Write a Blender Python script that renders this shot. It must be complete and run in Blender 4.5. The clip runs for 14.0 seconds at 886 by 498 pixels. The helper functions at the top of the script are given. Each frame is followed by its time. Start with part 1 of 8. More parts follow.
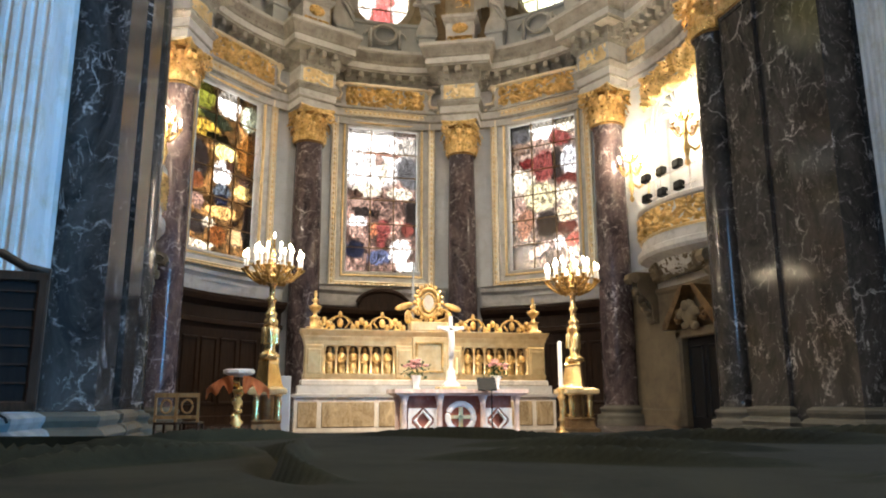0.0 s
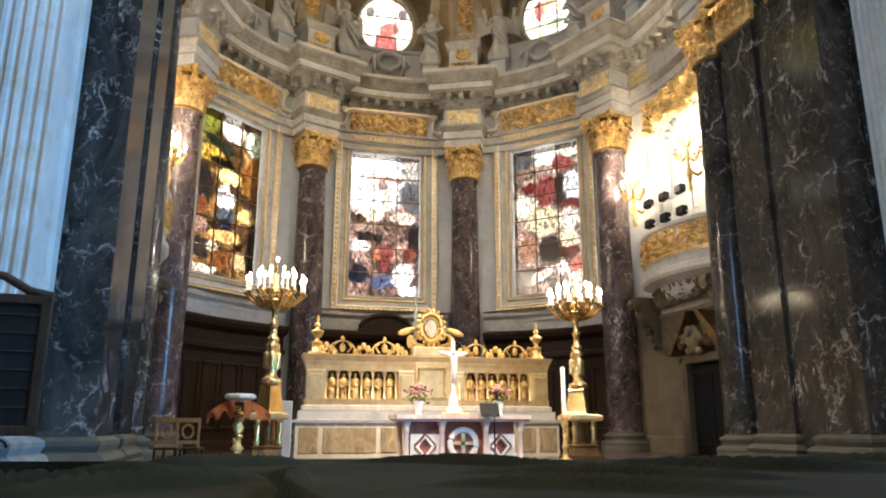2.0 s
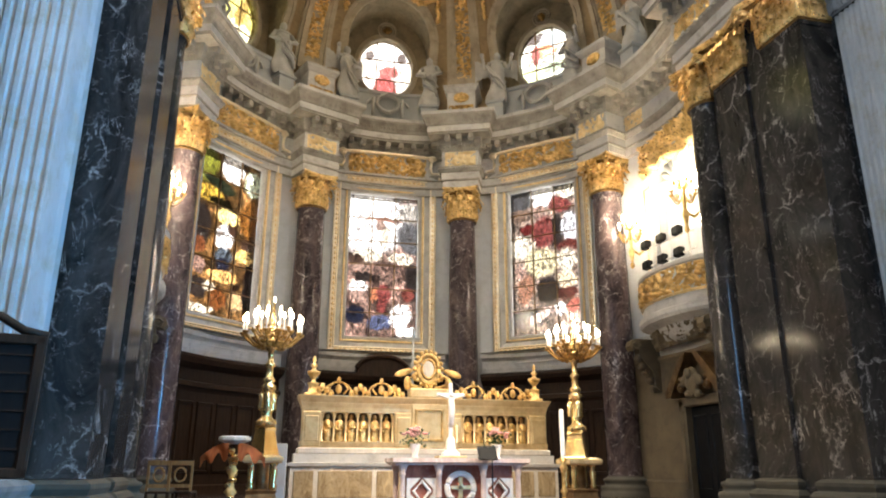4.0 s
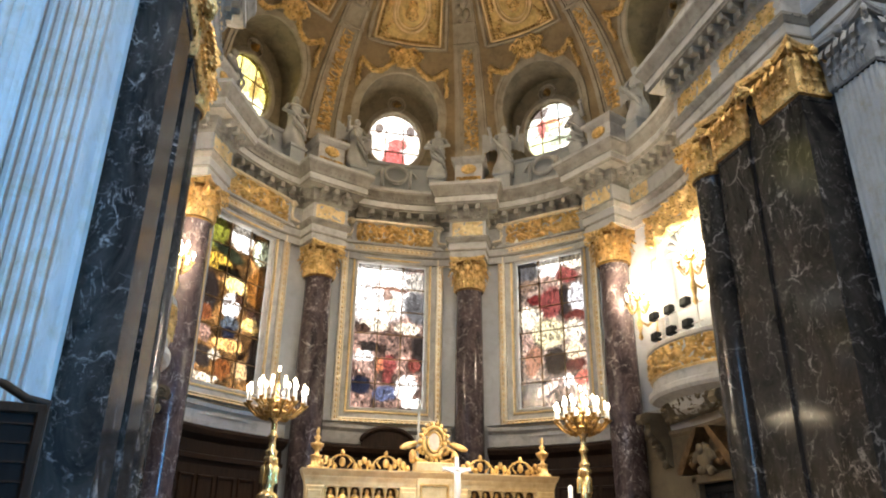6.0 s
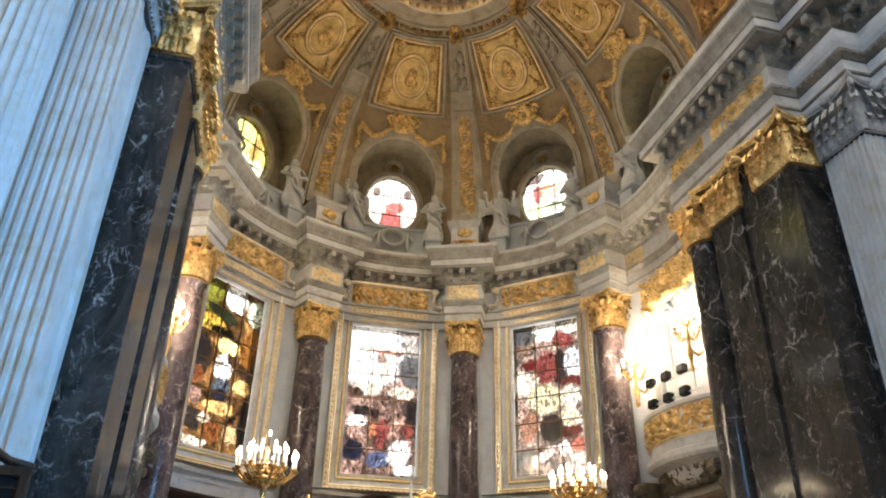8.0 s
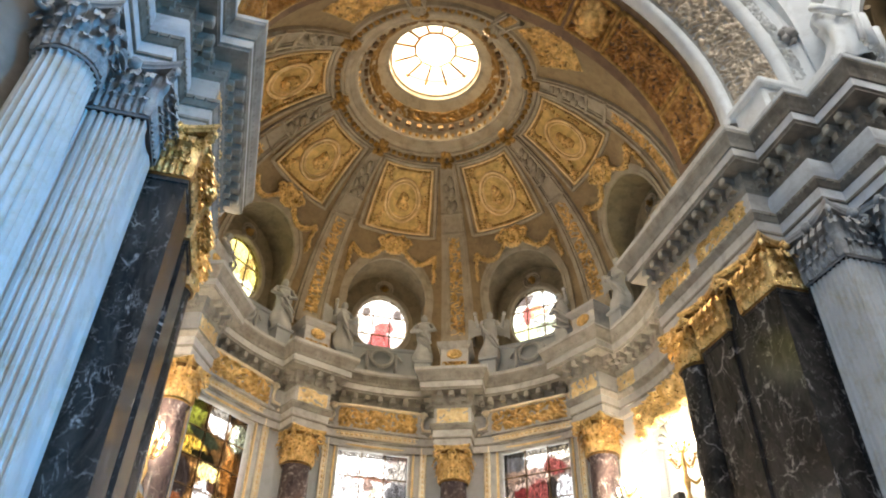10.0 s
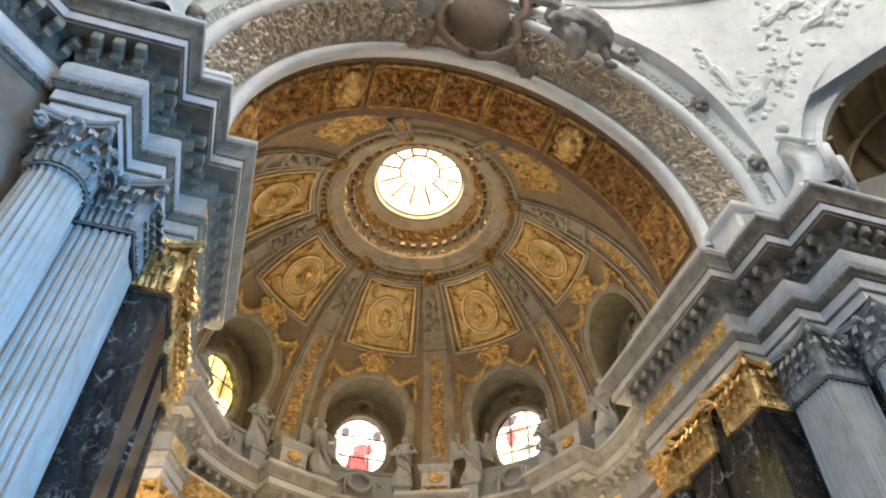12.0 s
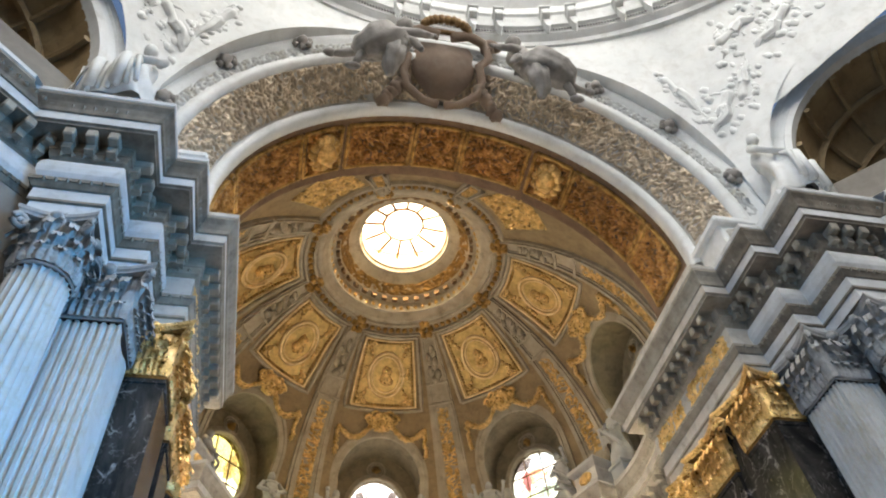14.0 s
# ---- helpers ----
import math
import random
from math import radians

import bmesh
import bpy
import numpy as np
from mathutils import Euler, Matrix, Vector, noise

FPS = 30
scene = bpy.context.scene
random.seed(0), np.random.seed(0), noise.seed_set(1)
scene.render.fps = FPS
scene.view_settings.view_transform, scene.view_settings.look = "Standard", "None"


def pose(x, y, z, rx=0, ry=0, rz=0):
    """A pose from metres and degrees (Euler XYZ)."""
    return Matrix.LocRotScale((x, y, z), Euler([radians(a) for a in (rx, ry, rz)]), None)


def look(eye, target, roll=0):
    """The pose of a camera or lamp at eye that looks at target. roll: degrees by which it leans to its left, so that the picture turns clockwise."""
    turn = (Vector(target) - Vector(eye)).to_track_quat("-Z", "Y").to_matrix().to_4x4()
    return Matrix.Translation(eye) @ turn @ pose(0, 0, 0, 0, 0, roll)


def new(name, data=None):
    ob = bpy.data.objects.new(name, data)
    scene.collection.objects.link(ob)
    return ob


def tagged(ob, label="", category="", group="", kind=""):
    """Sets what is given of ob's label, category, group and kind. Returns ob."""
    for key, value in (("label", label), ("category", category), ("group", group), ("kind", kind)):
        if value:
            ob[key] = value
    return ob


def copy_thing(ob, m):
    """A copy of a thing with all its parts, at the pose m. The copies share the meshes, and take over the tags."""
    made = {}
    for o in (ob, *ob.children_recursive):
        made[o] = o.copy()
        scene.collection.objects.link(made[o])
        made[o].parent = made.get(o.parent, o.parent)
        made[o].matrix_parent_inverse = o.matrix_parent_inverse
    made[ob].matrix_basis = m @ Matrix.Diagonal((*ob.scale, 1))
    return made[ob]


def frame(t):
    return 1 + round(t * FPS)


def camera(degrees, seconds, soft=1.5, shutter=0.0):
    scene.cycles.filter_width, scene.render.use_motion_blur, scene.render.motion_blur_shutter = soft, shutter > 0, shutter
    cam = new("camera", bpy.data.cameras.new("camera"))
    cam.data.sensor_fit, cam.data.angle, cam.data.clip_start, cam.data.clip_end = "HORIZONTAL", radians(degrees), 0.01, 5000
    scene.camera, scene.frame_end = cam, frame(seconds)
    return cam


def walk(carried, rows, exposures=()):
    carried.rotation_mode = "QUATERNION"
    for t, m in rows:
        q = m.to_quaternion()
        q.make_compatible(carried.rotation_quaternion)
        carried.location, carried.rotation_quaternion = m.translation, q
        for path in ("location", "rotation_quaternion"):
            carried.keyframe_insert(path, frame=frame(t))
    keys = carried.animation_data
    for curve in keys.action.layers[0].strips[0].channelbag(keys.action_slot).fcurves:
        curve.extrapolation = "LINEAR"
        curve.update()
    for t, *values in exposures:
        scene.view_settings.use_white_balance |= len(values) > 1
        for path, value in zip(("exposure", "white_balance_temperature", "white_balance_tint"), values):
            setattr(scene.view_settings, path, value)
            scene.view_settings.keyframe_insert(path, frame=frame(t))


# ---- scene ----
cam = camera(63.3, 14.0, soft=2.0)
EYE = (-4.434, -20.29, 0.85)
# seconds, heading, tilt, lean
TURNS = [
    (0.0, -13.66, 11.84, 0.13), (0.5, -13.40, 12.18, 0.11), (1.0, -13.62, 12.59, 0.25), (1.5, -13.49, 13.14, 0.20),
    (2.0, -13.43, 13.81, -0.09), (2.5, -13.28, 14.80, -0.17), (3.0, -13.47, 15.31, -0.09), (5.5, -13.17, 21.21, -0.71),
    (6.0, -12.96, 22.59, -0.83), (6.5, -13.55, 23.75, -0.80), (7.0, -13.54, 24.95, -0.88), (7.5, -13.31, 26.08, -1.13),
    (10.0, -13.90, 37.23, -1.46), (10.5, -14.24, 39.90, -0.86), (11.0, -14.83, 42.49, -0.93), (11.5, -15.66, 44.50, -0.68),
    (12.0, -15.50, 46.60, -0.90), (12.5, -14.80, 48.11, -0.74), (13.0, -15.61, 49.97, 0.65), (13.5, -17.03, 51.39, 3.83),
    (14.0, -17.08, 50.48, 7.29)]


def cam_pose(yaw, tilt, lean):
    return pose(*EYE, 0, 0, yaw) @ pose(0, 0, 0, 90 + tilt) @ pose(0, 0, 0, 0, 0, -lean)


walk(cam, [(t, cam_pose(a, b, c)) for t, a, b, c in TURNS],
     exposures=[(0.0, 0.17), (3.0, 0.16), (7.5, 0.22), (10.0, 0.25), (12.0, 0.27), (14.0, 0.33)])

# ---- light ----
world = bpy.data.worlds.new("sky")
scene.world = world
world.use_nodes = True
wn = world.node_tree
sky = wn.nodes.new("ShaderNodeTexSky")
sky.sky_type, sky.sun_disc = "NISHITA", False
sky.sun_elevation, sky.sun_rotation = radians(40), radians(200)
wn.links.new(sky.outputs[0], wn.nodes["Background"].inputs[0])
wn.nodes["Background"].inputs[1].default_value = 0.12

WARM, COOL = (1.0, 0.84, 0.63), (1.0, 0.97, 0.94)


def lamp(name, kind, place, energy, colour, target=None, size=0.3, size_y=None):
    data = bpy.data.lights.new(name, kind)
    data.energy, data.color = energy, colour
    if kind == "AREA":
        data.shape, data.size = ("RECTANGLE", size) if size_y else ("DISK", size)
        if size_y:
            data.size_y = size_y
    else:
        data.shadow_soft_size = size
    ob = new(name, data)
    ob.matrix_world = look(place, target) if target else pose(*place)
    return ob


# daylight through the great dome over the nave, and through the lantern of the apse dome
lamp("daylight_dome_lantern", "AREA", (0, -26, 46), 4200, (1.0, 0.96, 0.90), (0, -26, 0), 9)
for a in (150, 200, 250, 110):
    p = (14.6 * math.sin(radians(a)), -26 + 14.6 * math.cos(radians(a)), 32.5)
    lamp("daylight_drum_window", "AREA", p, 1500, COOL, (0, -12, 20), 3.0, 6.0)
# low blue daylight from the tall side windows of the nave
lamp("daylight_nave_window", "AREA", (16.8, -27, 7), 1550, (0.10, 0.47, 1.0), (-9, -10, 4), 5.0, 8.0).data.spread = radians(58)
lamp("daylight_nave_window", "AREA", (-16.8, -27, 9), 350, (0.24, 0.54, 1.0), (9, -10, 8), 5.0, 9.0).data.spread = radians(75)
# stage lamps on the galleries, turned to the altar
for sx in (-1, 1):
    ob = lamp("stage_lamp_light", "SPOT", (sx * 7.85, 0.45, 8.1), 3200, (1.0, 0.87, 0.70), (-sx * 0.6, -1.2, 1.5), 0.25)
    ob.data.spot_size, ob.data.spot_blend = radians(62), 0.9
    # unseen warm spot before the nave cornice, added to brighten the altar front
    ob = lamp("altar_fill_spot", "SPOT", (sx * 7.6, -12.2, 14.0), 10500, (1.0, 0.82, 0.60), (-sx * 0.3, -2.2, 1.6), 0.2)
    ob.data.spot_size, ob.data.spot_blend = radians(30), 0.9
lamp("daylight_apse_lantern", "AREA", (0, 0, 29.4), 1800, (1.0, 0.83, 0.57), (0, 0, 0), 3.4)


# ---- materials ----
class Mat:
    """A small builder of node materials."""

    def __init__(self, name, rough=0.6, metal=0.0, spec=0.5):
        self.m = bpy.data.materials.new(name)
        self.m.use_nodes = True
        self.t = self.m.node_tree
        self.b = self.t.nodes["Principled BSDF"]
        self.b.inputs["Roughness"].default_value = rough
        self.b.inputs["Metallic"].default_value = metal
        self.b.inputs["Specular IOR Level"].default_value = spec
        self.co = self.t.nodes.new("ShaderNodeTexCoord").outputs["Object"]
        geo = self.t.nodes.new("ShaderNodeNewGeometry")
        self.pos = geo.outputs["Position"]

    def node(self, kind, **kw):
        n = self.t.nodes.new(kind)
        for k, v in kw.items():
            n.inputs[k].default_value = v
        return n

    def link(self, a, b):
        self.t.links.new(a, b)

    def noise(self, scale, detail=5.0, rough=0.6, warp=0.0, stretch=None):
        src = self.pos
        if stretch:
            mp = self.node("ShaderNodeMapping")
            mp.inputs["Scale"].default_value = stretch
            self.link(src, mp.inputs["Vector"])
            src = mp.outputs[0]
        n = self.node("ShaderNodeTexNoise", Scale=scale, Detail=detail, Roughness=rough, Distortion=warp)
        self.link(src, n.inputs["Vector"])
        return n.outputs["Fac"]

    def ramp(self, fac, stops):
        r = self.t.nodes.new("ShaderNodeValToRGB")
        el = r.color_ramp.elements
        while len(el) < len(stops):
            el.new(0.5)
        for e, (p, c) in zip(el, stops):
            e.position = p
            e.color = (*c, 1) if len(c) == 3 else c
        self.link(fac, r.inputs[0])
        return r.outputs[0]

    def mix(self, fac, a, b, mode="MIX"):
        n = self.t.nodes.new("ShaderNodeMix")
        n.data_type, n.blend_type = "RGBA", mode
        for s, i in ((fac, 0), (a, 6), (b, 7)):
            if isinstance(s, (int, float)):
                n.inputs[i].default_value = s
            elif isinstance(s, tuple):
                n.inputs[i].default_value = (*s, 1)
            else:
                self.link(s, n.inputs[i])
        return n.outputs[2]

    def colour(self, out):
        self.link(out, self.b.inputs["Base Color"])

    def bump(self, fac, strength=0.3, dist=0.02):
        n = self.node("ShaderNodeBump", Strength=strength, Distance=dist)
        self.link(fac, n.inputs["Height"])
        self.link(n.outputs[0], self.b.inputs["Normal"])

    def roughness(self, fac, lo, hi):
        n = self.node("ShaderNodeMapRange")
        n.inputs["To Min"].default_value, n.inputs["To Max"].default_value = lo, hi
        self.link(fac, n.inputs[0])
        self.link(n.outputs[0], self.b.inputs["Roughness"])


def plaster(name, a, b, rough=0.75, scale=0.8, dirt=(0.30, 0.27, 0.22), dirt_amount=0.35):
    m = Mat(name, rough)
    base = m.ramp(m.noise(scale, 6), [(0.3, a), (0.7, b)])
    grime = m.ramp(m.noise(2.3, 8, 0.7, 0.4), [(0.48, (0, 0, 0)), (0.75, (dirt_amount,) * 3)])
    m.colour(m.mix(grime, base, dirt))
    m.bump(m.noise(35, 4), 0.25, 0.01)
    return m.m


def marble(name, dark, mid, vein, scale=1.0, rough=0.18, vein_width=0.035, fine=0.22):
    m = Mat(name, rough, 0.0, 0.24)
    clouds = m.ramp(m.noise(1.1 * scale, 10, 0.74, 1.6, (1, 1, 0.45)), [(0.38, dark), (0.56, mid), (0.70, tuple(c * 1.5 for c in mid)), (0.80, tuple(c * 2.4 for c in mid))])
    veins = None
    # long slanting veins in three directions, torn into short pieces
    for k, (turn, size) in enumerate(((0.5, 0.9), (-0.4, 1.5))):
        mp = m.node("ShaderNodeMapping")
        mp.inputs["Rotation"].default_value = (turn, turn * 0.8, 0.3 + k)
        mp.inputs["Scale"].default_value = (1.5, 1.5, 0.45)
        m.link(m.pos, mp.inputs["Vector"])
        streak = m.node("ShaderNodeTexNoise", Scale=size * scale, Detail=8.0, Roughness=0.62, Distortion=1.1)
        m.link(mp.outputs[0], streak.inputs["Vector"])
        w = 0.003 + vein_width * 0.36
        line = m.ramp(streak.outputs["Fac"], [(0.5 - w, (0, 0, 0)), (0.5, (0.80 - 0.16 * k,) * 3), (0.5 + w, (0, 0, 0))])
        gap = m.ramp(m.noise((1.1 + 0.6 * k) * scale, 5, 0.7, 0.5), [(0.54, (0, 0, 0)), (0.66, (1, 1, 1))])
        line = m.mix(1.0, line, gap, "MULTIPLY")
        veins = line if veins is None else m.mix(1.0, veins, line, "LIGHTEN")
    # branching cracks filled with pale spar, at two sizes
    for size, bend, strong in ((1.1, 0.7, 0.60), (3.0, 0.35, 0.32)):
        warp = m.node("ShaderNodeTexNoise", Scale=1.6 * size * scale, Detail=7.0, Roughness=0.65)
        m.link(m.pos, warp.inputs["Vector"])
        wv = m.t.nodes.new("ShaderNodeVectorMath")
        wv.operation = "MULTIPLY_ADD"
        m.link(warp.outputs["Color"], wv.inputs[0])
        wv.inputs[1].default_value = (bend / scale,) * 3
        m.link(m.pos, wv.inputs[2])
        crack = m.node("ShaderNodeTexVoronoi", Scale=size * scale)
        crack.feature = "DISTANCE_TO_EDGE"
        m.link(wv.outputs[0], crack.inputs["Vector"])
        line = m.ramp(crack.outputs["Distance"], [(0.0, (strong,) * 3), (vein_width * 0.5, (strong * 0.35,) * 3), (vein_width * 1.3, (0, 0, 0))])
        gap = m.ramp(m.noise(1.7 * size * scale, 5, 0.7, 0.6), [(0.48, (0, 0, 0)), (0.62, (1, 1, 1))])
        veins = m.mix(1.0, veins, m.mix(1.0, line, gap, "MULTIPLY"), "LIGHTEN")
    v2 = m.ramp(m.noise(7.0 * scale, 8, 0.75, 0.9), [(0.60, (0, 0, 0)), (0.74, (fine,) * 3)])
    keep = m.ramp(m.noise(0.6 * scale, 3), [(0.42, (0, 0, 0)), (0.62, (1, 1, 1))])
    veins = m.mix(1.0, veins, m.mix(1.0, v2, keep, "MULTIPLY"), "LIGHTEN")
    m.colour(m.mix(veins, clouds, vein))
    m.roughness(m.noise(6, 4), rough * 0.7, rough * 1.5)
    return m.m


def gilt(name, bright=(0.98, 0.68, 0.28), dull=(0.42, 0.245, 0.08), rough=0.30, bump=0.8, scale=9.0, metal=0.85):
    m = Mat(name, rough, metal)
    m.colour(m.ramp(m.noise(3.0, 6, 0.7), [(0.35, dull), (0.62, bright)]))
    m.roughness(m.noise(12, 4), rough * 0.7, rough * 1.6)
    m.bump(m.noise(scale, 5, 0.65, 0.6), bump, 0.05)
    return m.m


def wood(name, dark, light, rough=0.55):
    m = Mat(name, rough, 0.0, 0.2)
    m.colour(m.ramp(m.noise(3, 6, 0.6, 0.5, (6, 6, 0.6)), [(0.3, dark), (0.7, light)]))
    m.bump(m.noise(14, 4, 0.6, 0.3, (5, 5, 0.5)), 0.25, 0.01)
    return m.m


def glowing(name, colour, power):
    m = Mat(name)
    m.b.inputs["Base Color"].default_value = (*colour, 1)
    m.b.inputs["Emission Color"].default_value = (*colour, 1)
    m.b.inputs["Emission Strength"].default_value = power
    return m.m


STONE = plaster("warm_grey_stone", (0.42, 0.40, 0.36), (0.57, 0.545, 0.50), dirt=(0.16, 0.13, 0.10), dirt_amount=0.6)
WALL = plaster("pale_grey_wall_stone", (0.48, 0.49, 0.49), (0.60, 0.61, 0.61))
# ochre stone toned down: the under-balcony shade is put into its colour
WALL_TAN = plaster("shaded_ochre_brown_stone", (0.085, 0.062, 0.034), (0.155, 0.115, 0.062), dirt=(0.04, 0.03, 0.02), dirt_amount=0.6)
BASE_STONE = plaster("dark_green_brown_base_stone", (0.050, 0.045, 0.032), (0.090, 0.080, 0.058), dirt=(0.02, 0.018, 0.013), dirt_amount=0.6)
NAVE_LOW = plaster("dim_brown_gallery_stone", (0.12, 0.10, 0.08), (0.20, 0.18, 0.15))
NAVE = plaster("white_nave_stone", (0.62, 0.64, 0.64), (0.76, 0.77, 0.76), dirt_amount=0.35)
NAVE_COL = plaster("pale_grey_column_stone", (0.40, 0.42, 0.42), (0.52, 0.53, 0.52), dirt=(0.36, 0.31, 0.20), dirt_amount=0.85)
# dark grey of soiled bases, also the leaf-gap shade on grey capital bells
NAVE_DARK = plaster("soiled_and_shade_grey_stone", (0.12, 0.12, 0.12), (0.27, 0.27, 0.26), dirt=(0.05, 0.05, 0.05), dirt_amount=0.6)
DOME = plaster("ochre_dome_plaster", (0.235, 0.16, 0.077), (0.345, 0.25, 0.127), scale=1.2, dirt=(0.09, 0.063, 0.032), dirt_amount=0.6)
# dome plaster in a darker olive, the lunettes' low light put into the colour
LUNETTE = plaster("shaded_olive_lunette_plaster", (0.19, 0.15, 0.088), (0.29, 0.235, 0.14), scale=1.6, dirt=(0.03, 0.024, 0.014), dirt_amount=0.6)
DOME_RIB = plaster("pale_dome_rib", (0.33, 0.275, 0.19), (0.46, 0.39, 0.28), scale=1.2, dirt=(0.11, 0.08, 0.04), dirt_amount=0.55)
GREY = plaster("blue_grey_attic_stone", (0.30, 0.31, 0.30), (0.40, 0.41, 0.40))
CAP_STONE = plaster("grey_capital_stone", (0.24, 0.24, 0.235), (0.42, 0.42, 0.41), scale=2.5, dirt=(0.06, 0.06, 0.058), dirt_amount=0.7)
FASCIA = plaster("cool_white_fascia_stone", (0.50, 0.515, 0.52), (0.64, 0.65, 0.65), dirt=(0.22, 0.20, 0.17), dirt_amount=0.5)
# darker tone for mouldings and undersides of the nave entablature
DARK_CARVED = plaster("dark_carved_stone", (0.12, 0.10, 0.075), (0.27, 0.235, 0.185), scale=2.5, dirt=(0.03, 0.025, 0.02), dirt_amount=0.7)
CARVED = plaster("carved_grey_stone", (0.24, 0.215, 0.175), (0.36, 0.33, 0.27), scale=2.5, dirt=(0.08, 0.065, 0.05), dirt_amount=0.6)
SOFFIT = plaster("red_brown_soffit", (0.13, 0.075, 0.04), (0.21, 0.125, 0.065), scale=2.0, dirt=(0.06, 0.035, 0.02), dirt_amount=0.5)
STUCCO = plaster("grey_brown_stucco", (0.22, 0.205, 0.19), (0.36, 0.34, 0.32), scale=2.0, dirt=(0.05, 0.045, 0.04), dirt_amount=0.6)
COPPER = gilt("copper_gilding", (0.66, 0.36, 0.12), (0.24, 0.12, 0.04), 0.34, 0.8, 9)
STATUE = plaster("grey_statue_plaster", (0.36, 0.35, 0.32), (0.50, 0.49, 0.45), scale=2.0)
DARK_MARBLE = marble("dark_blue_brown_marble", (0.013, 0.0125, 0.0125), (0.043, 0.039, 0.035), (0.58, 0.54, 0.51), 0.66, 0.13, 0.022, 0.25)
RED_MARBLE = marble("purple_brown_marble", (0.022, 0.016, 0.018), (0.085, 0.062, 0.060), (0.62, 0.55, 0.52), 1.1, 0.16, 0.030, 0.35)
PALE_MARBLE = marble("pale_veined_marble", (0.55, 0.50, 0.42), (0.68, 0.62, 0.53), (0.35, 0.28, 0.20), 1.5, 0.25)
WHITE_MARBLE = marble("white_altar_marble", (0.74, 0.70, 0.66), (0.82, 0.79, 0.76), (0.55, 0.50, 0.46), 2.0, 0.25)
TAN_MARBLE = marble("brown_onyx_panel", (0.24, 0.17, 0.09), (0.42, 0.32, 0.19), (0.60, 0.52, 0.38), 2.5, 0.25)
GOLD = gilt("bright_gilding")
GOLD_LEAF = gilt("leaf_gilding", (1.0, 0.72, 0.32), (0.50, 0.30, 0.09), 0.26, 0.6, 16, 0.85)
# dark gold of the capital bells, standing in for shade between the leaves
GOLD_SHADE = gilt("gap_shade_gilding", (0.34, 0.19, 0.05), (0.10, 0.05, 0.016), 0.45, 0.6, 9)
GOLD_SMOOTH = gilt("smooth_gilding", (0.95, 0.76, 0.43), (0.74, 0.53, 0.25), 0.30, 0.2, 20, 0.7)
GOLD_POLISHED = gilt("polished_gilding", (0.98, 0.76, 0.38), (0.66, 0.45, 0.17), 0.20, 0.12, 24, 0.95)
GOLD_DULL = gilt("dull_gilding", (0.62, 0.38, 0.12), (0.17, 0.098, 0.032), 0.36, 0.8, 9)
BRONZE = gilt("brown_bronze", (0.24, 0.15, 0.07), (0.10, 0.06, 0.03), 0.4, 0.5, 10)
WOOD = wood("dark_walnut", (0.012, 0.006, 0.0035), (0.040, 0.020, 0.010))
BLACK = wood("black_board", (0.003, 0.003, 0.0035), (0.008, 0.0075, 0.007), 0.5)


# ---- mesh helpers ----
def thing(name, label, category, group="", kind="", m=None):
    ob = tagged(new(name), label, category, group, kind)
    if m:
        ob.matrix_world = m
    return ob


def mesh_of(name, verts, faces, smooth=False):
    me = bpy.data.meshes.new(name)
    me.from_pydata([tuple(v) for v in verts], [], faces)
    me.update()
    if smooth:
        me.shade_smooth()
    return me


def put(name, me, mat, parent=None, label="", m=None):
    ob = new(name, me)
    if mat and not me.materials:
        me.materials.append(mat)
    if parent:
        ob.parent = parent
    if m:
        ob.matrix_local = m
    return tagged(ob, label) if label else ob





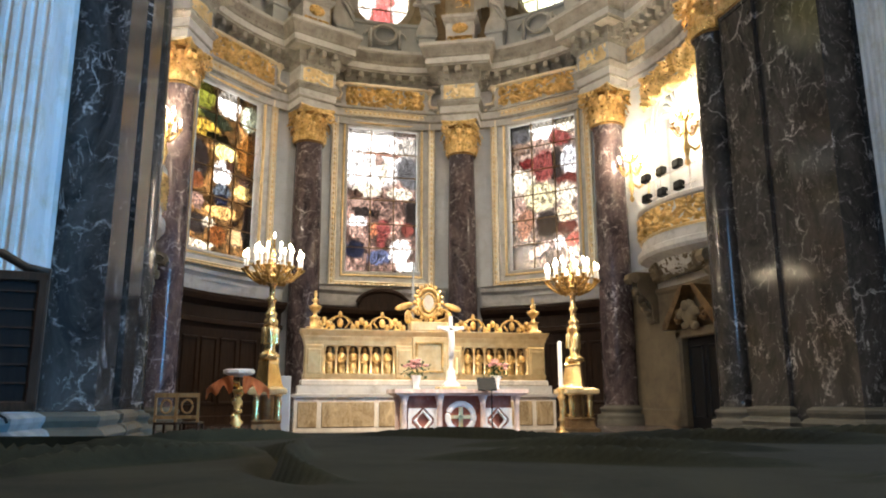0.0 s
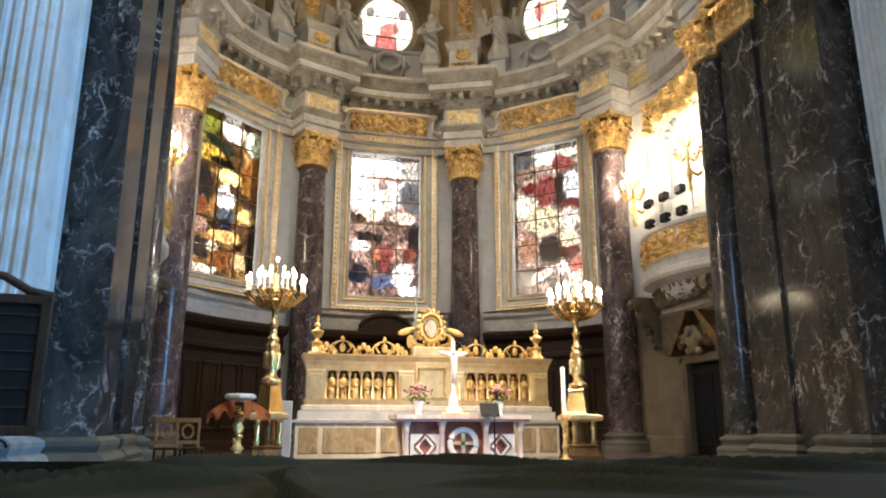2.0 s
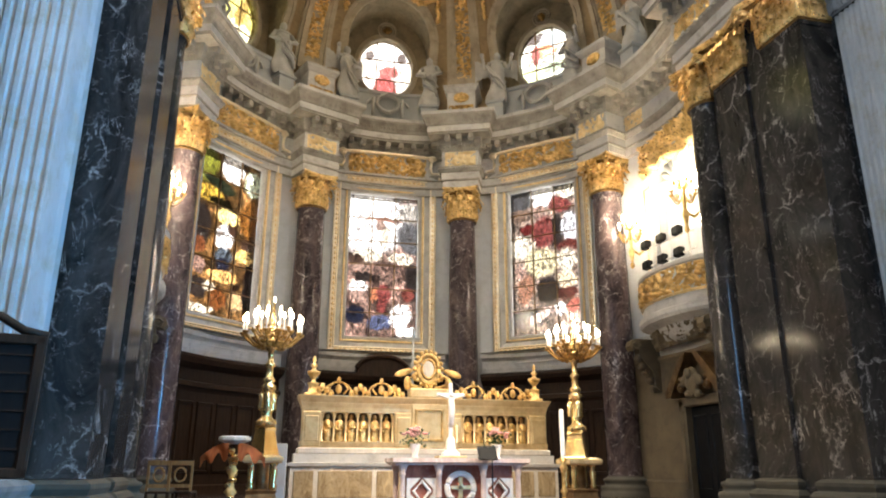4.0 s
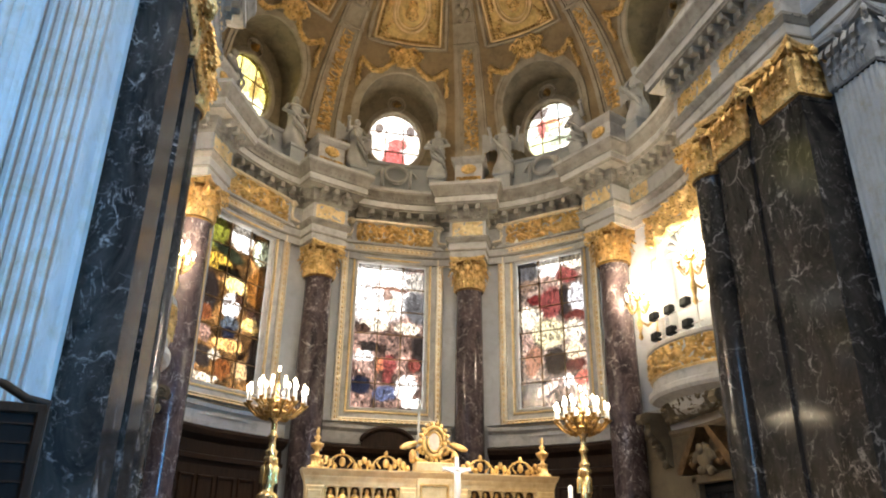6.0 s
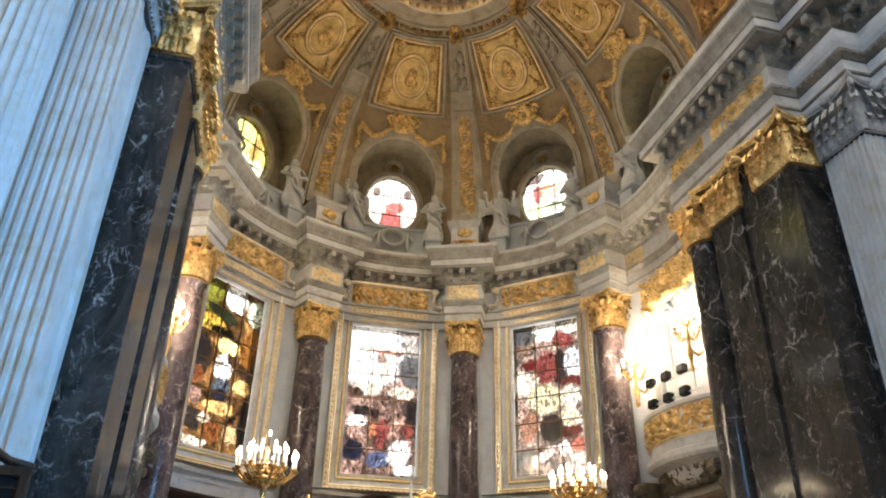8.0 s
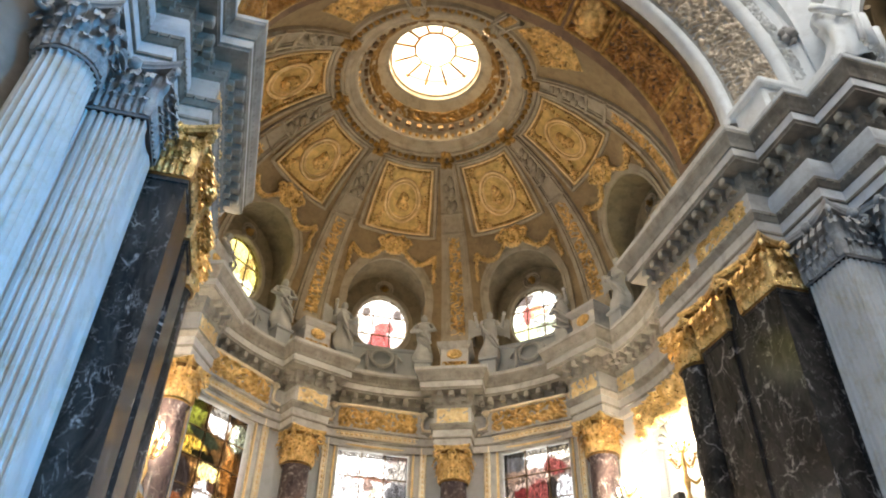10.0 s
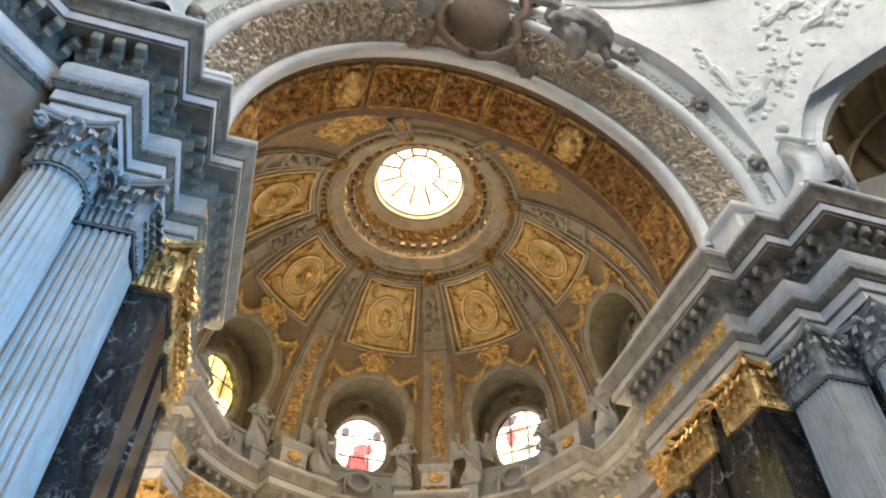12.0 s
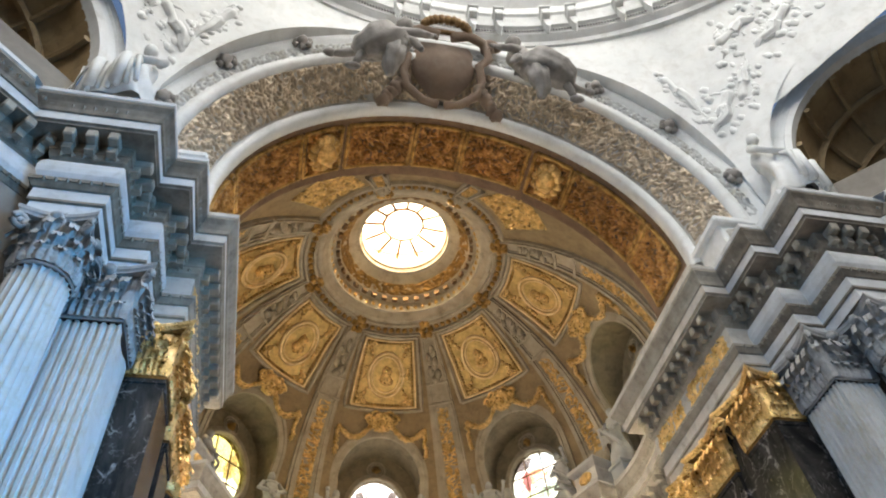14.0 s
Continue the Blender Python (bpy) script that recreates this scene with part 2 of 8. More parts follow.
class Soup:
    """Vertices and faces gathered for one mesh."""

    def __init__(self):
        self.v, self.f = [], []

    def add(self, verts, faces):
        n = len(self.v)
        self.v += [tuple(p) for p in verts]
        self.f += [tuple(i + n for i in f) for f in faces]
        return self

    def box(self, x0, x1, y0, y1, z0, z1, m=None, bevel=0.0):
        b = bevel
        if b:
            vs, fs = [], []
            ring = [(x0 + b, y0), (x1 - b, y0), (x1, y0 + b), (x1, y1 - b), (x1 - b, y1), (x0 + b, y1), (x0, y1 - b), (x0, y0 + b)]
            inner = [(x0 + b, y0 + b), (x1 - b, y0 + b), (x1 - b, y0 + b), (x1 - b, y1 - b), (x1 - b, y1 - b), (x0 + b, y1 - b), (x0 + b, y1 - b), (x0 + b, y0 + b)]
            for r, z in ((inner, z0), (ring, z0 + b), (ring, z1 - b), (inner, z1)):
                vs += [(p[0], p[1], z) for p in r]
            for k in range(3):
                for i in range(8):
                    j = (i + 1) % 8
                    fs.append((k * 8 + i, k * 8 + j, k * 8 + 8 + j, k * 8 + 8 + i))
            fs += [(0, 5, 3, 1), (24, 25, 27, 29)]
        else:
            vs = [(x, y, z) for z in (z0, z1) for x, y in ((x0, y0), (x1, y0), (x1, y1), (x0, y1))]
            fs = [(3, 2, 1, 0), (4, 5, 6, 7), (0, 1, 5, 4), (1, 2, 6, 5), (2, 3, 7, 6), (3, 0, 4, 7)]
        if m:
            vs = [m @ Vector(p) for p in vs]
        return self.add(vs, fs)

    def lathe(self, profile, seg=32, m=None, flute=0, depth=0.0, arc=(0, 360)):
        """profile: (radius, z) from below upwards. flute: number of grooves."""
        full = arc[1] - arc[0] >= 360
        n = seg if full else seg + 1
        vs, fs = [], []
        for r, z in profile:
            for i in range(n):
                a = radians(arc[0] + (arc[1] - arc[0]) * i / seg)
                rr = r - (depth * abs(math.sin(a * flute / 2)) ** 0.7 if flute else 0)
                vs.append((rr * math.cos(a), rr * math.sin(a), z))
        for k in range(len(profile) - 1):
            for i in range(seg):
                j = (i + 1) % n
                fs.append((k * n + i, k * n + j, k * n + n + j, k * n + n + i))
        if m:
            vs = [m @ Vector(p) for p in vs]
        return self.add(vs, fs)

    def blob(self, place, size, m=None, seg=10, rings=7, rough=0.0, seed=0):
        vs, fs = [], []
        for k in range(rings + 1):
            t = math.pi * k / rings
            for i in range(seg):
                a = 2 * math.pi * i / seg
                d = Vector((math.sin(t) * math.cos(a), math.sin(t) * math.sin(a), math.cos(t)))
                s = 1 + rough * noise.noise(d * 2.3 + Vector((seed * 3.7, seed, 0)))
                q = Vector((d.x * size[0] * s, d.y * size[1] * s, d.z * size[2] * s))
                if m:
                    q = m @ q
                vs.append(q + Vector(place))
        for k in range(rings):
            for i in range(seg):
                j = (i + 1) % seg
                fs.append((k * seg + i, k * seg + seg + i, k * seg + seg + j, k * seg + j))
        return self.add(vs, fs)

    def tube(self, pts, radius, seg=8, taper=None):
        pts = [Vector(p) for p in pts]
        n = len(pts)
        vs, fs = [], []
        for i, p in enumerate(pts):
            d = (pts[min(i + 1, n - 1)] - pts[max(i - 1, 0)]).normalized()
            u = d.orthogonal().normalized() if abs(d.z) > 0.95 else d.cross(Vector((0, 0, 1))).normalized()
            w = d.cross(u)
            r = radius * (1 + (taper - 1) * i / (n - 1)) if taper is not None else radius
            for k in range(seg):
                a = 2 * math.pi * k / seg
                vs.append(p + u * (r * math.cos(a)) + w * (r * math.sin(a)))
        for i in range(n - 1):
            for k in range(seg):
                j = (k + 1) % seg
                fs.append((i * seg + k, i * seg + j, i * seg + seg + j, i * seg + seg + k))
        fs += [tuple(range(seg)), tuple((n - 1) * seg + k for k in range(seg))]
        return self.add(vs, fs)

    def sweep(self, path, profile, closed=False):
        """profile (out, z) carried along a plan path, out to the right of its course, mitred."""
        pts = [Vector((p[0], p[1])) for p in path]
        n = len(pts)
        vs = []
        for i, p in enumerate(pts):
            a = (p - pts[i - 1]).normalized() if i or closed else None
            b = (pts[(i + 1) % n] - p).normalized() if i < n - 1 or closed else None
            a, b = a or b, b or a
            na, nb = Vector((a.y, -a.x)), Vector((b.y, -b.x))
            mi = na + nb
            mi = mi / max(mi.dot(na), 0.35)
            for o, z in profile:
                vs.append((p.x + mi.x * o, p.y + mi.y * o, z))
        k = len(profile)
        fs = []
        for i in range(n if closed else n - 1):
            j = (i + 1) % n
            for q in range(k - 1):
                fs.append((i * k + q, j * k + q, j * k + q + 1, i * k + q + 1))
        return self.add(vs, fs)

    def grid(self, fn, nu, nv):
        vs = [fn(i / nu, j / nv) for j in range(nv + 1) for i in range(nu + 1)]
        fs = [(j * (nu + 1) + i, j * (nu + 1) + i + 1, (j + 1) * (nu + 1) + i + 1, (j + 1) * (nu + 1) + i) for j in range(nv) for i in range(nu)]
        return self.add(vs, fs)

    def prism(self, outline, depth, m=None):
        """A flat outline in x, z pushed along y."""
        n = len(outline)
        vs = [(x, 0, z) for x, z in outline] + [(x, depth, z) for x, z in outline]
        fs = [tuple(range(n - 1, -1, -1)), tuple(range(n, 2 * n))] + [(i, (i + 1) % n, n + (i + 1) % n, n + i) for i in range(n)]
        if m:
            vs = [m @ Vector(p) for p in vs]
        return self.add(vs, fs)

    def mesh(self, name, smooth=False):
        me = mesh_of(name, self.v, self.f, smooth)
        bm = bmesh.new()
        bm.from_mesh(me)
        bmesh.ops.recalc_face_normals(bm, faces=bm.faces)
        bm.to_mesh(me)
        bm.free()
        return me

    def put(self, name, mat, parent=None, label="", smooth=False, m=None):
        return put(name, self.mesh(name, smooth), mat, parent, label, m)


def polar(r, deg, z=0.0):
    """A place round the apse's centre; 0 degrees is the middle of the apse."""
    return Vector((r * math.sin(radians(deg)), r * math.cos(radians(deg)), z))


def facing(r, deg, z=0.0):
    """The pose of a thing round the apse whose front (-y) looks to the centre."""
    return Matrix.Translation(polar(r, deg, z)) @ Matrix.Rotation(radians(-deg), 4, "Z")


# ---- plan ----
R_COL, R_WALL, Z_CAP, Z_ENT, Z_TOP = 8.30, 8.92, 10.85, 12.30, 15.60
COLS = (-67.5, -22.5, 22.5, 67.5)
BAYS = (-45, 0, 45)
X_REV, Y_C, X_F, Y_F = 6.93, -8.28, 7.66, -9.82
Z_ARCH, R_ARCH, Y_BACK = 17.1, 7.1, -5.0
DOME_R, DOME_Z = 9.5, 16.8
NAVE_Y, RING_R, RING_Z = -26.0, 16.2, 27.2


def ent_path():
    half = [(-17.4, -18.3), (-9.65, -10.55), (-9.65, -11.15), (-8.35, -11.15), (-8.35, Y_F), (-X_F, Y_F), (-X_F, Y_C), (-X_REV, Y_C), (-X_REV, -5.4), (-X_REV, -3.25), (-8.35, -3.25)]
    r0, r1, w = 8.7, 7.72, 5.2
    deg = -100.5
    arc = [polar(r0, d) for d in (-96, -91, -86, -80)]
    for c in COLS:
        arc += [polar(r0, c - w), polar(r1, c - w * 1.09), polar(r1, c + w * 1.09), polar(r0, c + w)]
        if c < 60:
            arc += [polar(r0, c + w + k * (45 - 2 * w) / 9) for k in range(1, 9)]
    arc += [polar(r0, d) for d in (80, 86, 91, 96)]
    arc = [(p.x, p.y) for p in arc]
    return half + arc + [(-x, y) for x, y in reversed(half)]


# ---- structure: floors, apse wall, entablature ----
def structure(name, label, category, soup, mat, smooth=False):
    ob = soup.put(name, mat, None, "", smooth)
    return tagged(ob, label, category, "", "structure")


structure("floor", "dark polished stone chancel floor", "floor", Soup().box(-20, 20, -14.0, 12, -0.3, 0.0), RED_MARBLE)
structure("floor_nave", "grey stone floor of the nave", "floor", Soup().box(-30, 30, -60, -14.0, -0.3, -0.01), NAVE_LOW)

WIN_W, WIN_Z0, WIN_Z1 = 1.48, 6.01, 12.26
OPEN_W = 1.56


def apse_wall():
    """A curved wall with real thickness, the three window openings left free."""
    s = Soup()
    half = math.degrees(math.asin(OPEN_W / R_WALL))
    cuts = sorted([-100, 100] + [b + d for b in BAYS for d in (-half, half)])
    for i in range(len(cuts) - 1):
        a, b = cuts[i], cuts[i + 1]
        win = i % 2 == 1
        n = 4 if win else max(4, int((b - a) / 4))
        for z0, z1 in (((0, WIN_Z0 - 0.06), (WIN_Z1 + 0.06, Z_TOP)) if win else ((0, Z_TOP),)):
            for r in (R_WALL, R_WALL + 0.8):
                s.grid(lambda u, v: polar(r, a + (b - a) * u, z0 + (z1 - z0) * v), n, 6)
            if win:
                z = z1 if z0 == 0 else z0
                s.grid(lambda u, v: polar(R_WALL + 0.8 * v, a + (b - a) * u, z), n, 1)
        if win:
            for d in (a, b):
                s.grid(lambda u, v: polar(R_WALL + 0.8 * u, d, WIN_Z0 - 0.06 + (WIN_Z1 - WIN_Z0 + 0.12) * v), 1, 1)
    return s


structure("wall_apse", "curved pale grey stone wall with three tall windows", "wall", apse_wall(), WALL, False)

path = ent_path()
ent = thing("entablature", "stone entablature with gilded frieze running round the apse", "entablature", "", "structure")
# mouldings and undersides are darker than the plain fascias, most on the nave runs
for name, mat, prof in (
        ("architrave_soffit", DARK_CARVED, [(-0.9, 12.3), (0, 12.3)]),
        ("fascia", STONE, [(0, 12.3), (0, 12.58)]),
        ("fascia_bead", DARK_CARVED, [(0, 12.58), (0.05, 12.60), (0.05, 12.66)]),
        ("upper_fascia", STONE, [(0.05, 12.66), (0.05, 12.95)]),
        ("architrave_moulding", DARK_CARVED, [(0.05, 12.95), (0.09, 12.97), (0.16, 13.1), (0.18, 13.1), (0.18, 13.2), (-0.1, 13.2)]),
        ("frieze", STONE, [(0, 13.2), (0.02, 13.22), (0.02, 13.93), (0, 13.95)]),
        ("bed_moulding", DARK_CARVED, [(0.02, 13.93), (0.1, 14.02), (0.14, 14.2), (0.16, 14.22), (0.16, 14.52), (0.55, 14.56), (0.55, 14.62), (0.60, 14.66)]),
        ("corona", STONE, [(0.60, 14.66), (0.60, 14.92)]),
        ("cyma", DARK_CARVED, [(0.60, 14.92), (0.64, 14.94), (0.66, 15.05), (0.72, 15.2), (0.80, 15.32), (0.80, 15.40)]),
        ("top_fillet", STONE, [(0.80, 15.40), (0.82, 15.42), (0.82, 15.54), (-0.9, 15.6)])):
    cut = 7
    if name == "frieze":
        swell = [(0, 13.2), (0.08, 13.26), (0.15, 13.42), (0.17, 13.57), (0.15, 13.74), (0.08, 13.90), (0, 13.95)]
    for run, nave_run in ((path[:cut], True), (path[cut - 1:len(path) - cut + 1], False), (path[len(path) - cut:], True)):
        Soup().sweep(run, swell if nave_run and name == "frieze" else prof).put(name, (FASCIA if mat is STONE else DARK_CARVED) if nave_run else (STONE if mat is STONE else CARVED), ent)


def along(path, step, skip=0.3):
    """Places at even steps along a plan path, with the course's angle."""
    for p, q in zip(path, path[1:]):
        p, q = Vector((p[0], p[1])), Vector((q[0], q[1]))
        d = q - p
        n = int((d.length - 0.05) / step + 0.5)
        for i in range(n):
            c = p + d * ((i + 0.5) / n)
            yield c, math.atan2(d.y, d.x)


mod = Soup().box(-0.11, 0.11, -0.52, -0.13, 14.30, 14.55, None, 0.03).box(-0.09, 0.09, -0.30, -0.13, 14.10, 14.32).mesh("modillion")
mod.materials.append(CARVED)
for c, a in along(path, 0.48):
    put("modillion", mod, None, ent, "", Matrix.Translation((c.x, c.y, 0)) @ Matrix.Rotation(a, 4, "Z"))
eggs = Soup()
for z, o, h in ((13.13, 0.16, 0.07), (14.1, 0.12, 0.08), (15.12, 0.66, 0.08)):
    for c, a in along(path, 0.2):
        m = Matrix.Translation((c.x, c.y, z)) @ Matrix.Rotation(a, 4, "Z") @ Matrix.Translation((0, -o, 0))
        vs = [m @ Vector(p) for p in ((-0.07, 0, 0), (0.07, 0, 0), (0, 0, h), (0, 0, -h), (0, -0.07, 0))]
        eggs.add(vs, [(0, 4, 2), (4, 1, 2), (4, 0, 3), (1, 4, 3)])
tagged(eggs.put("egg_moulding", CARVED, ent), "", "", "", "stuff")


def relief(fn, nu, nv, height, scale, seed=0.0, sharp=1.0, edge=0.06, floor=0.12):
    """Swirling carved ornament, open between its strands. fn(u, v) gives the place and the way out."""
    hs = []

    def at(u, v):
        p, n = fn(u, v)
        q = Vector((u * scale[0], v * scale[1], seed))
        w = noise.noise_vector(q * 0.8) * 0.9
        h = abs(noise.noise(q * 1.7 + w)) * 1.6
        h = max(0.0, 1.0 - h * 2.1) ** sharp + 0.45 * max(0.0, noise.noise(q * 3.1 + w * 2))
        h *= min(1, min(u, 1 - u, v, 1 - v) / edge + 0.15)
        hs.append(h)
        return p + n * (height * (h - floor))
    s = Soup().grid(at, nu, nv)
    s.f = [f for f in s.f if max(hs[i] for i in f) > floor]
    return s


def frieze_relief(p, q, z0, z1, nu, seed):
    p, q = Vector((*p, 0)), Vector((*q, 0))
    d = (q - p)
    n = Vector((d.y, -d.x, 0)).normalized()
    return relief(lambda u, v: (p + d * (0.06 + 0.88 * u) + n * 0.025 + Vector((0, 0, z0 + (z1 - z0) * v)), n), nu, 14, 0.10, (d.length * 2.6, 2.0), seed)


for i, (p, q) in enumerate(zip(path, path[1:])):
    L = (Vector(q[:2]) - Vector(p[:2])).length
    if 1.0 < L < 6.5 and min(p[1], q[1]) > Y_C - 0.01:
        frieze_relief(p, q, 13.24, 13.92, int(L * 16), i * 5.3).put("frieze_ornament", GOLD_SMOOTH if L < 2.0 else GOLD_LEAF, ent, "gilded acanthus relief", True)


# ---- columns, pilasters, capitals ----
def leaf(s, m, w, h, curl):
    """A lobed acanthus leaf: it stands on its foot, bends out and its tip curls over."""
    def at(u, v):
        e = abs(2 * u - 1)
        lobe = 1 + 0.20 * abs(math.sin(v * math.pi * 3.5)) * e
        x = (u - 0.5) * w * (0.80 + 0.35 * math.sin(min(v * 1.15, 1.0) * math.pi)) * lobe * (1 - 0.25 * max(0, v - 0.8) * 5)
        bend = max(0.0, v - 0.30) / 0.70
        out = curl * bend ** 2.0 + 0.09 * (1 - e ** 2) * math.sin(math.pi * min(1.0, 0.25 + v)) + 0.035 * (1 - min(1.0, e * 4)) + 0.025 * e * math.cos(v * math.pi * 9)
        tip = max(0.0, v - 0.80) / 0.20
        z = h * (min(v / 0.80, 1.0) ** 0.95 - 0.30 * tip ** 1.4)
        return m @ Vector((x, -out, z))
    s.grid(at, 8, 14)


def capital_meshes(r):
    """Bell, leaves, volutes and abacus of a Corinthian capital, 1.45 high, on a shaft of radius r."""
    h = 1.45
    out = {}
    bell = Soup()
    bell.lathe([(r * 1.02, 0), (r * 1.07, 0.04), (r * 1.02, 0.08), (r * 0.84, 0.1), (r * 0.84, 0.9), (r * 1.10, 1.28)], 24)
    out["bell"] = bell.mesh("bell", True)
    out["leaf"] = []
    rows = []
    for w_, h_, c_ in ((0.42, 0.40, 0.20), (0.42, 0.72, 0.27), (0.44, 1.02, 0.38)):
        lf = Soup()
        leaf(lf, Matrix(), r * w_, h_, c_)
        rows.append(lf.mesh("leaf", True))
    for k3, me in enumerate(rows):
        for k in range(12):
            out["leaf"].append((me, Matrix.Rotation(radians(k * 30 + 15 * (k3 % 2)), 4, "Z") @ Matrix.Translation((0, -r * (0.97 - 0.03 * k3), 0.09))))
    vol = Soup()
    R0, R1 = r * 0.95, r * 1.5
    d = Vector((0, -1, 0))
    pts = []
    for i in range(22):
        t = i / 21
        if t < 0.5:
            s_ = t / 0.5
            pts.append(d * (R0 + (R1 - R0) * s_ ** 1.5) + Vector((0, 0, 0.75 + 0.50 * s_)))
        else:
            w = (t - 0.5) / 0.5 * 2.6 * math.pi
            q = 0.19 * (1 - (t - 0.5) * 1.6)
            pts.append(d * (R1 + q * math.sin(w)) + Vector((0, 0, 1.25 - 0.19 + q * math.cos(w))))
    vol.tube(pts, 0.085, 6, 0.55)
    vol = vol.mesh("volute", True)
    ro = Soup()
    ro.blob(d * r * 1.12 + Vector((0, 0, 1.27)), (0.13, 0.13, 0.12), None, 8, 6, 0.5, 1)
    for sgn in (-1, 1):
        e = Vector((1, 0, 0)) * sgn
        rr = r * 1.12
        ro.tube([d * rr * 0.9 + e * 0.08 + Vector((0, 0, 0.8)), d * rr * 0.98 + e * 0.14 + Vector((0, 0, 1.0)), d * rr * 1.05 + e * 0.16 + Vector((0, 0, 1.15)), d * rr * 1.08 + e * 0.08 + Vector((0, 0, 1.2))], 0.04, 6)
    ro = ro.mesh("rosette", True)
    out["volute"] = [(vol, Matrix.Rotation(radians(45 + 90 * k), 4, "Z")) for k in range(4)]
    out["rosette"] = [(ro, Matrix.Rotation(radians(90 * k), 4, "Z")) for k in range(4)]
    ab = Soup()
    n = 40
    vs = []
    for z, g in ((1.27, 0.0), (1.33, 0.02), (1.36, 0.06), (1.45, 0.06)):
        for i in range(n):
            t = i / n * 4
            k, f = int(t), t - int(t)
            c0, c1 = radians(45 + 90 * k), radians(135 + 90 * k)
            R1 = r * 1.72 + g
            p = Vector((math.sin(c0), -math.cos(c0), 0)) * (1 - f) * R1 + Vector((math.sin(c1), -math.cos(c1), 0)) * f * R1
            am = radians(90 + 90 * k)
            p -= Vector((math.sin(am), -math.cos(am), 0)) * 0.16 * math.sin(f * math.pi)
            vs.append((p.x, p.y, z))
    fs = [(k * n + i, k * n + (i + 1) % n, (k + 1) * n + (i + 1) % n, (k + 1) * n + i) for k in range(3) for i in range(n)] + [tuple(range(n)), tuple(range(3 * n, 4 * n))]
    ab.add(vs, fs)
    out["abacus"] = ab.mesh("abacus")
    return out


def add_capital(owner, meshes, mat, z, m=None, label="gilded Corinthian capital"):
    cap = put("capital", meshes["bell"], mat, owner, label, (m or Matrix()) @ pose(0, 0, z))
    put("abacus", meshes["abacus"], mat, cap)
    for k in ("leaf", "volute", "rosette"):
        for me, lm in meshes[k]:
            put(k, me, mat, cap, "", lm)
    return cap


def entasis(r, z0, z1, n=14):
    return [(r * (1 - 0.13 * max(0, (t - 0.3) / 0.7) ** 1.7), z0 + (z1 - z0) * t) for t in (i / n for i in range(n + 1))]


BASE = [(1.42, 0), (1.42, 0.16), (1.36, 0.18), (1.42, 0.25), (1.36, 0.34), (1.2, 0.36), (1.16, 0.42), (1.22, 0.48), (1.26, 0.53), (1.2, 0.58), (1.06, 0.60), (1.0, 0.66)]


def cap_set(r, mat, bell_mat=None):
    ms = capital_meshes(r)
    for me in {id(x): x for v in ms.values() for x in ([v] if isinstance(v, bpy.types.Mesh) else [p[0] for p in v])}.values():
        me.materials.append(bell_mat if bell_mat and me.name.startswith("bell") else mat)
    return ms


# bells are darker than leaves: the shade of the gaps is in their colour
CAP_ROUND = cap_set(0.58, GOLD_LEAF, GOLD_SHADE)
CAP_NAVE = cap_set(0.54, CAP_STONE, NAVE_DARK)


def column(m, mat, caps, label, group, r=0.60, flute=0, base=None):
    ob = thing("column", label, "column", group)
    Soup().lathe([(r * a, z) for a, z in BASE], 32).put("base", base or BASE_STONE, ob, "", True)
    shaft = [(r * 1.04, 0.66), (r, 0.74)] + entasis(r, 0.8, Z_CAP - 0.08) + [(r * 0.93, Z_CAP)]
    Soup().lathe(shaft, 192 if flute else 40, None, flute, 0.055 if flute else 0).put("shaft", mat, ob, "", not flute)
    add_capital(ob, caps, None, Z_CAP, None, "gilded Corinthian capital" if caps is CAP_ROUND else "grey stone Corinthian capital")
    ob.matrix_world = m
    return ob


first = column(facing(R_COL, COLS[0]), RED_MARBLE, CAP_ROUND, "polished purple-brown marble column with gilded Corinthian capital", "apse columns")
for c in COLS[1:]:
    copy_thing(first, facing(R_COL, c))
first = column(pose(-7.5, -3.85, 0), DARK_MARBLE, CAP_ROUND, "dark veined marble column with gilded capital beside the balcony", "pier columns")
copy_thing(first, pose(7.5, -3.85, 0))
first = column(pose(-9.0, -10.6, 0), NAVE_COL, CAP_NAVE, "fluted white stone column with Corinthian capital at the nave", "nave columns", 0.60, 24, NAVE_DARK)
copy_thing(first, pose(9.0, -10.6, 0))


SQUARE_PARTS = {}


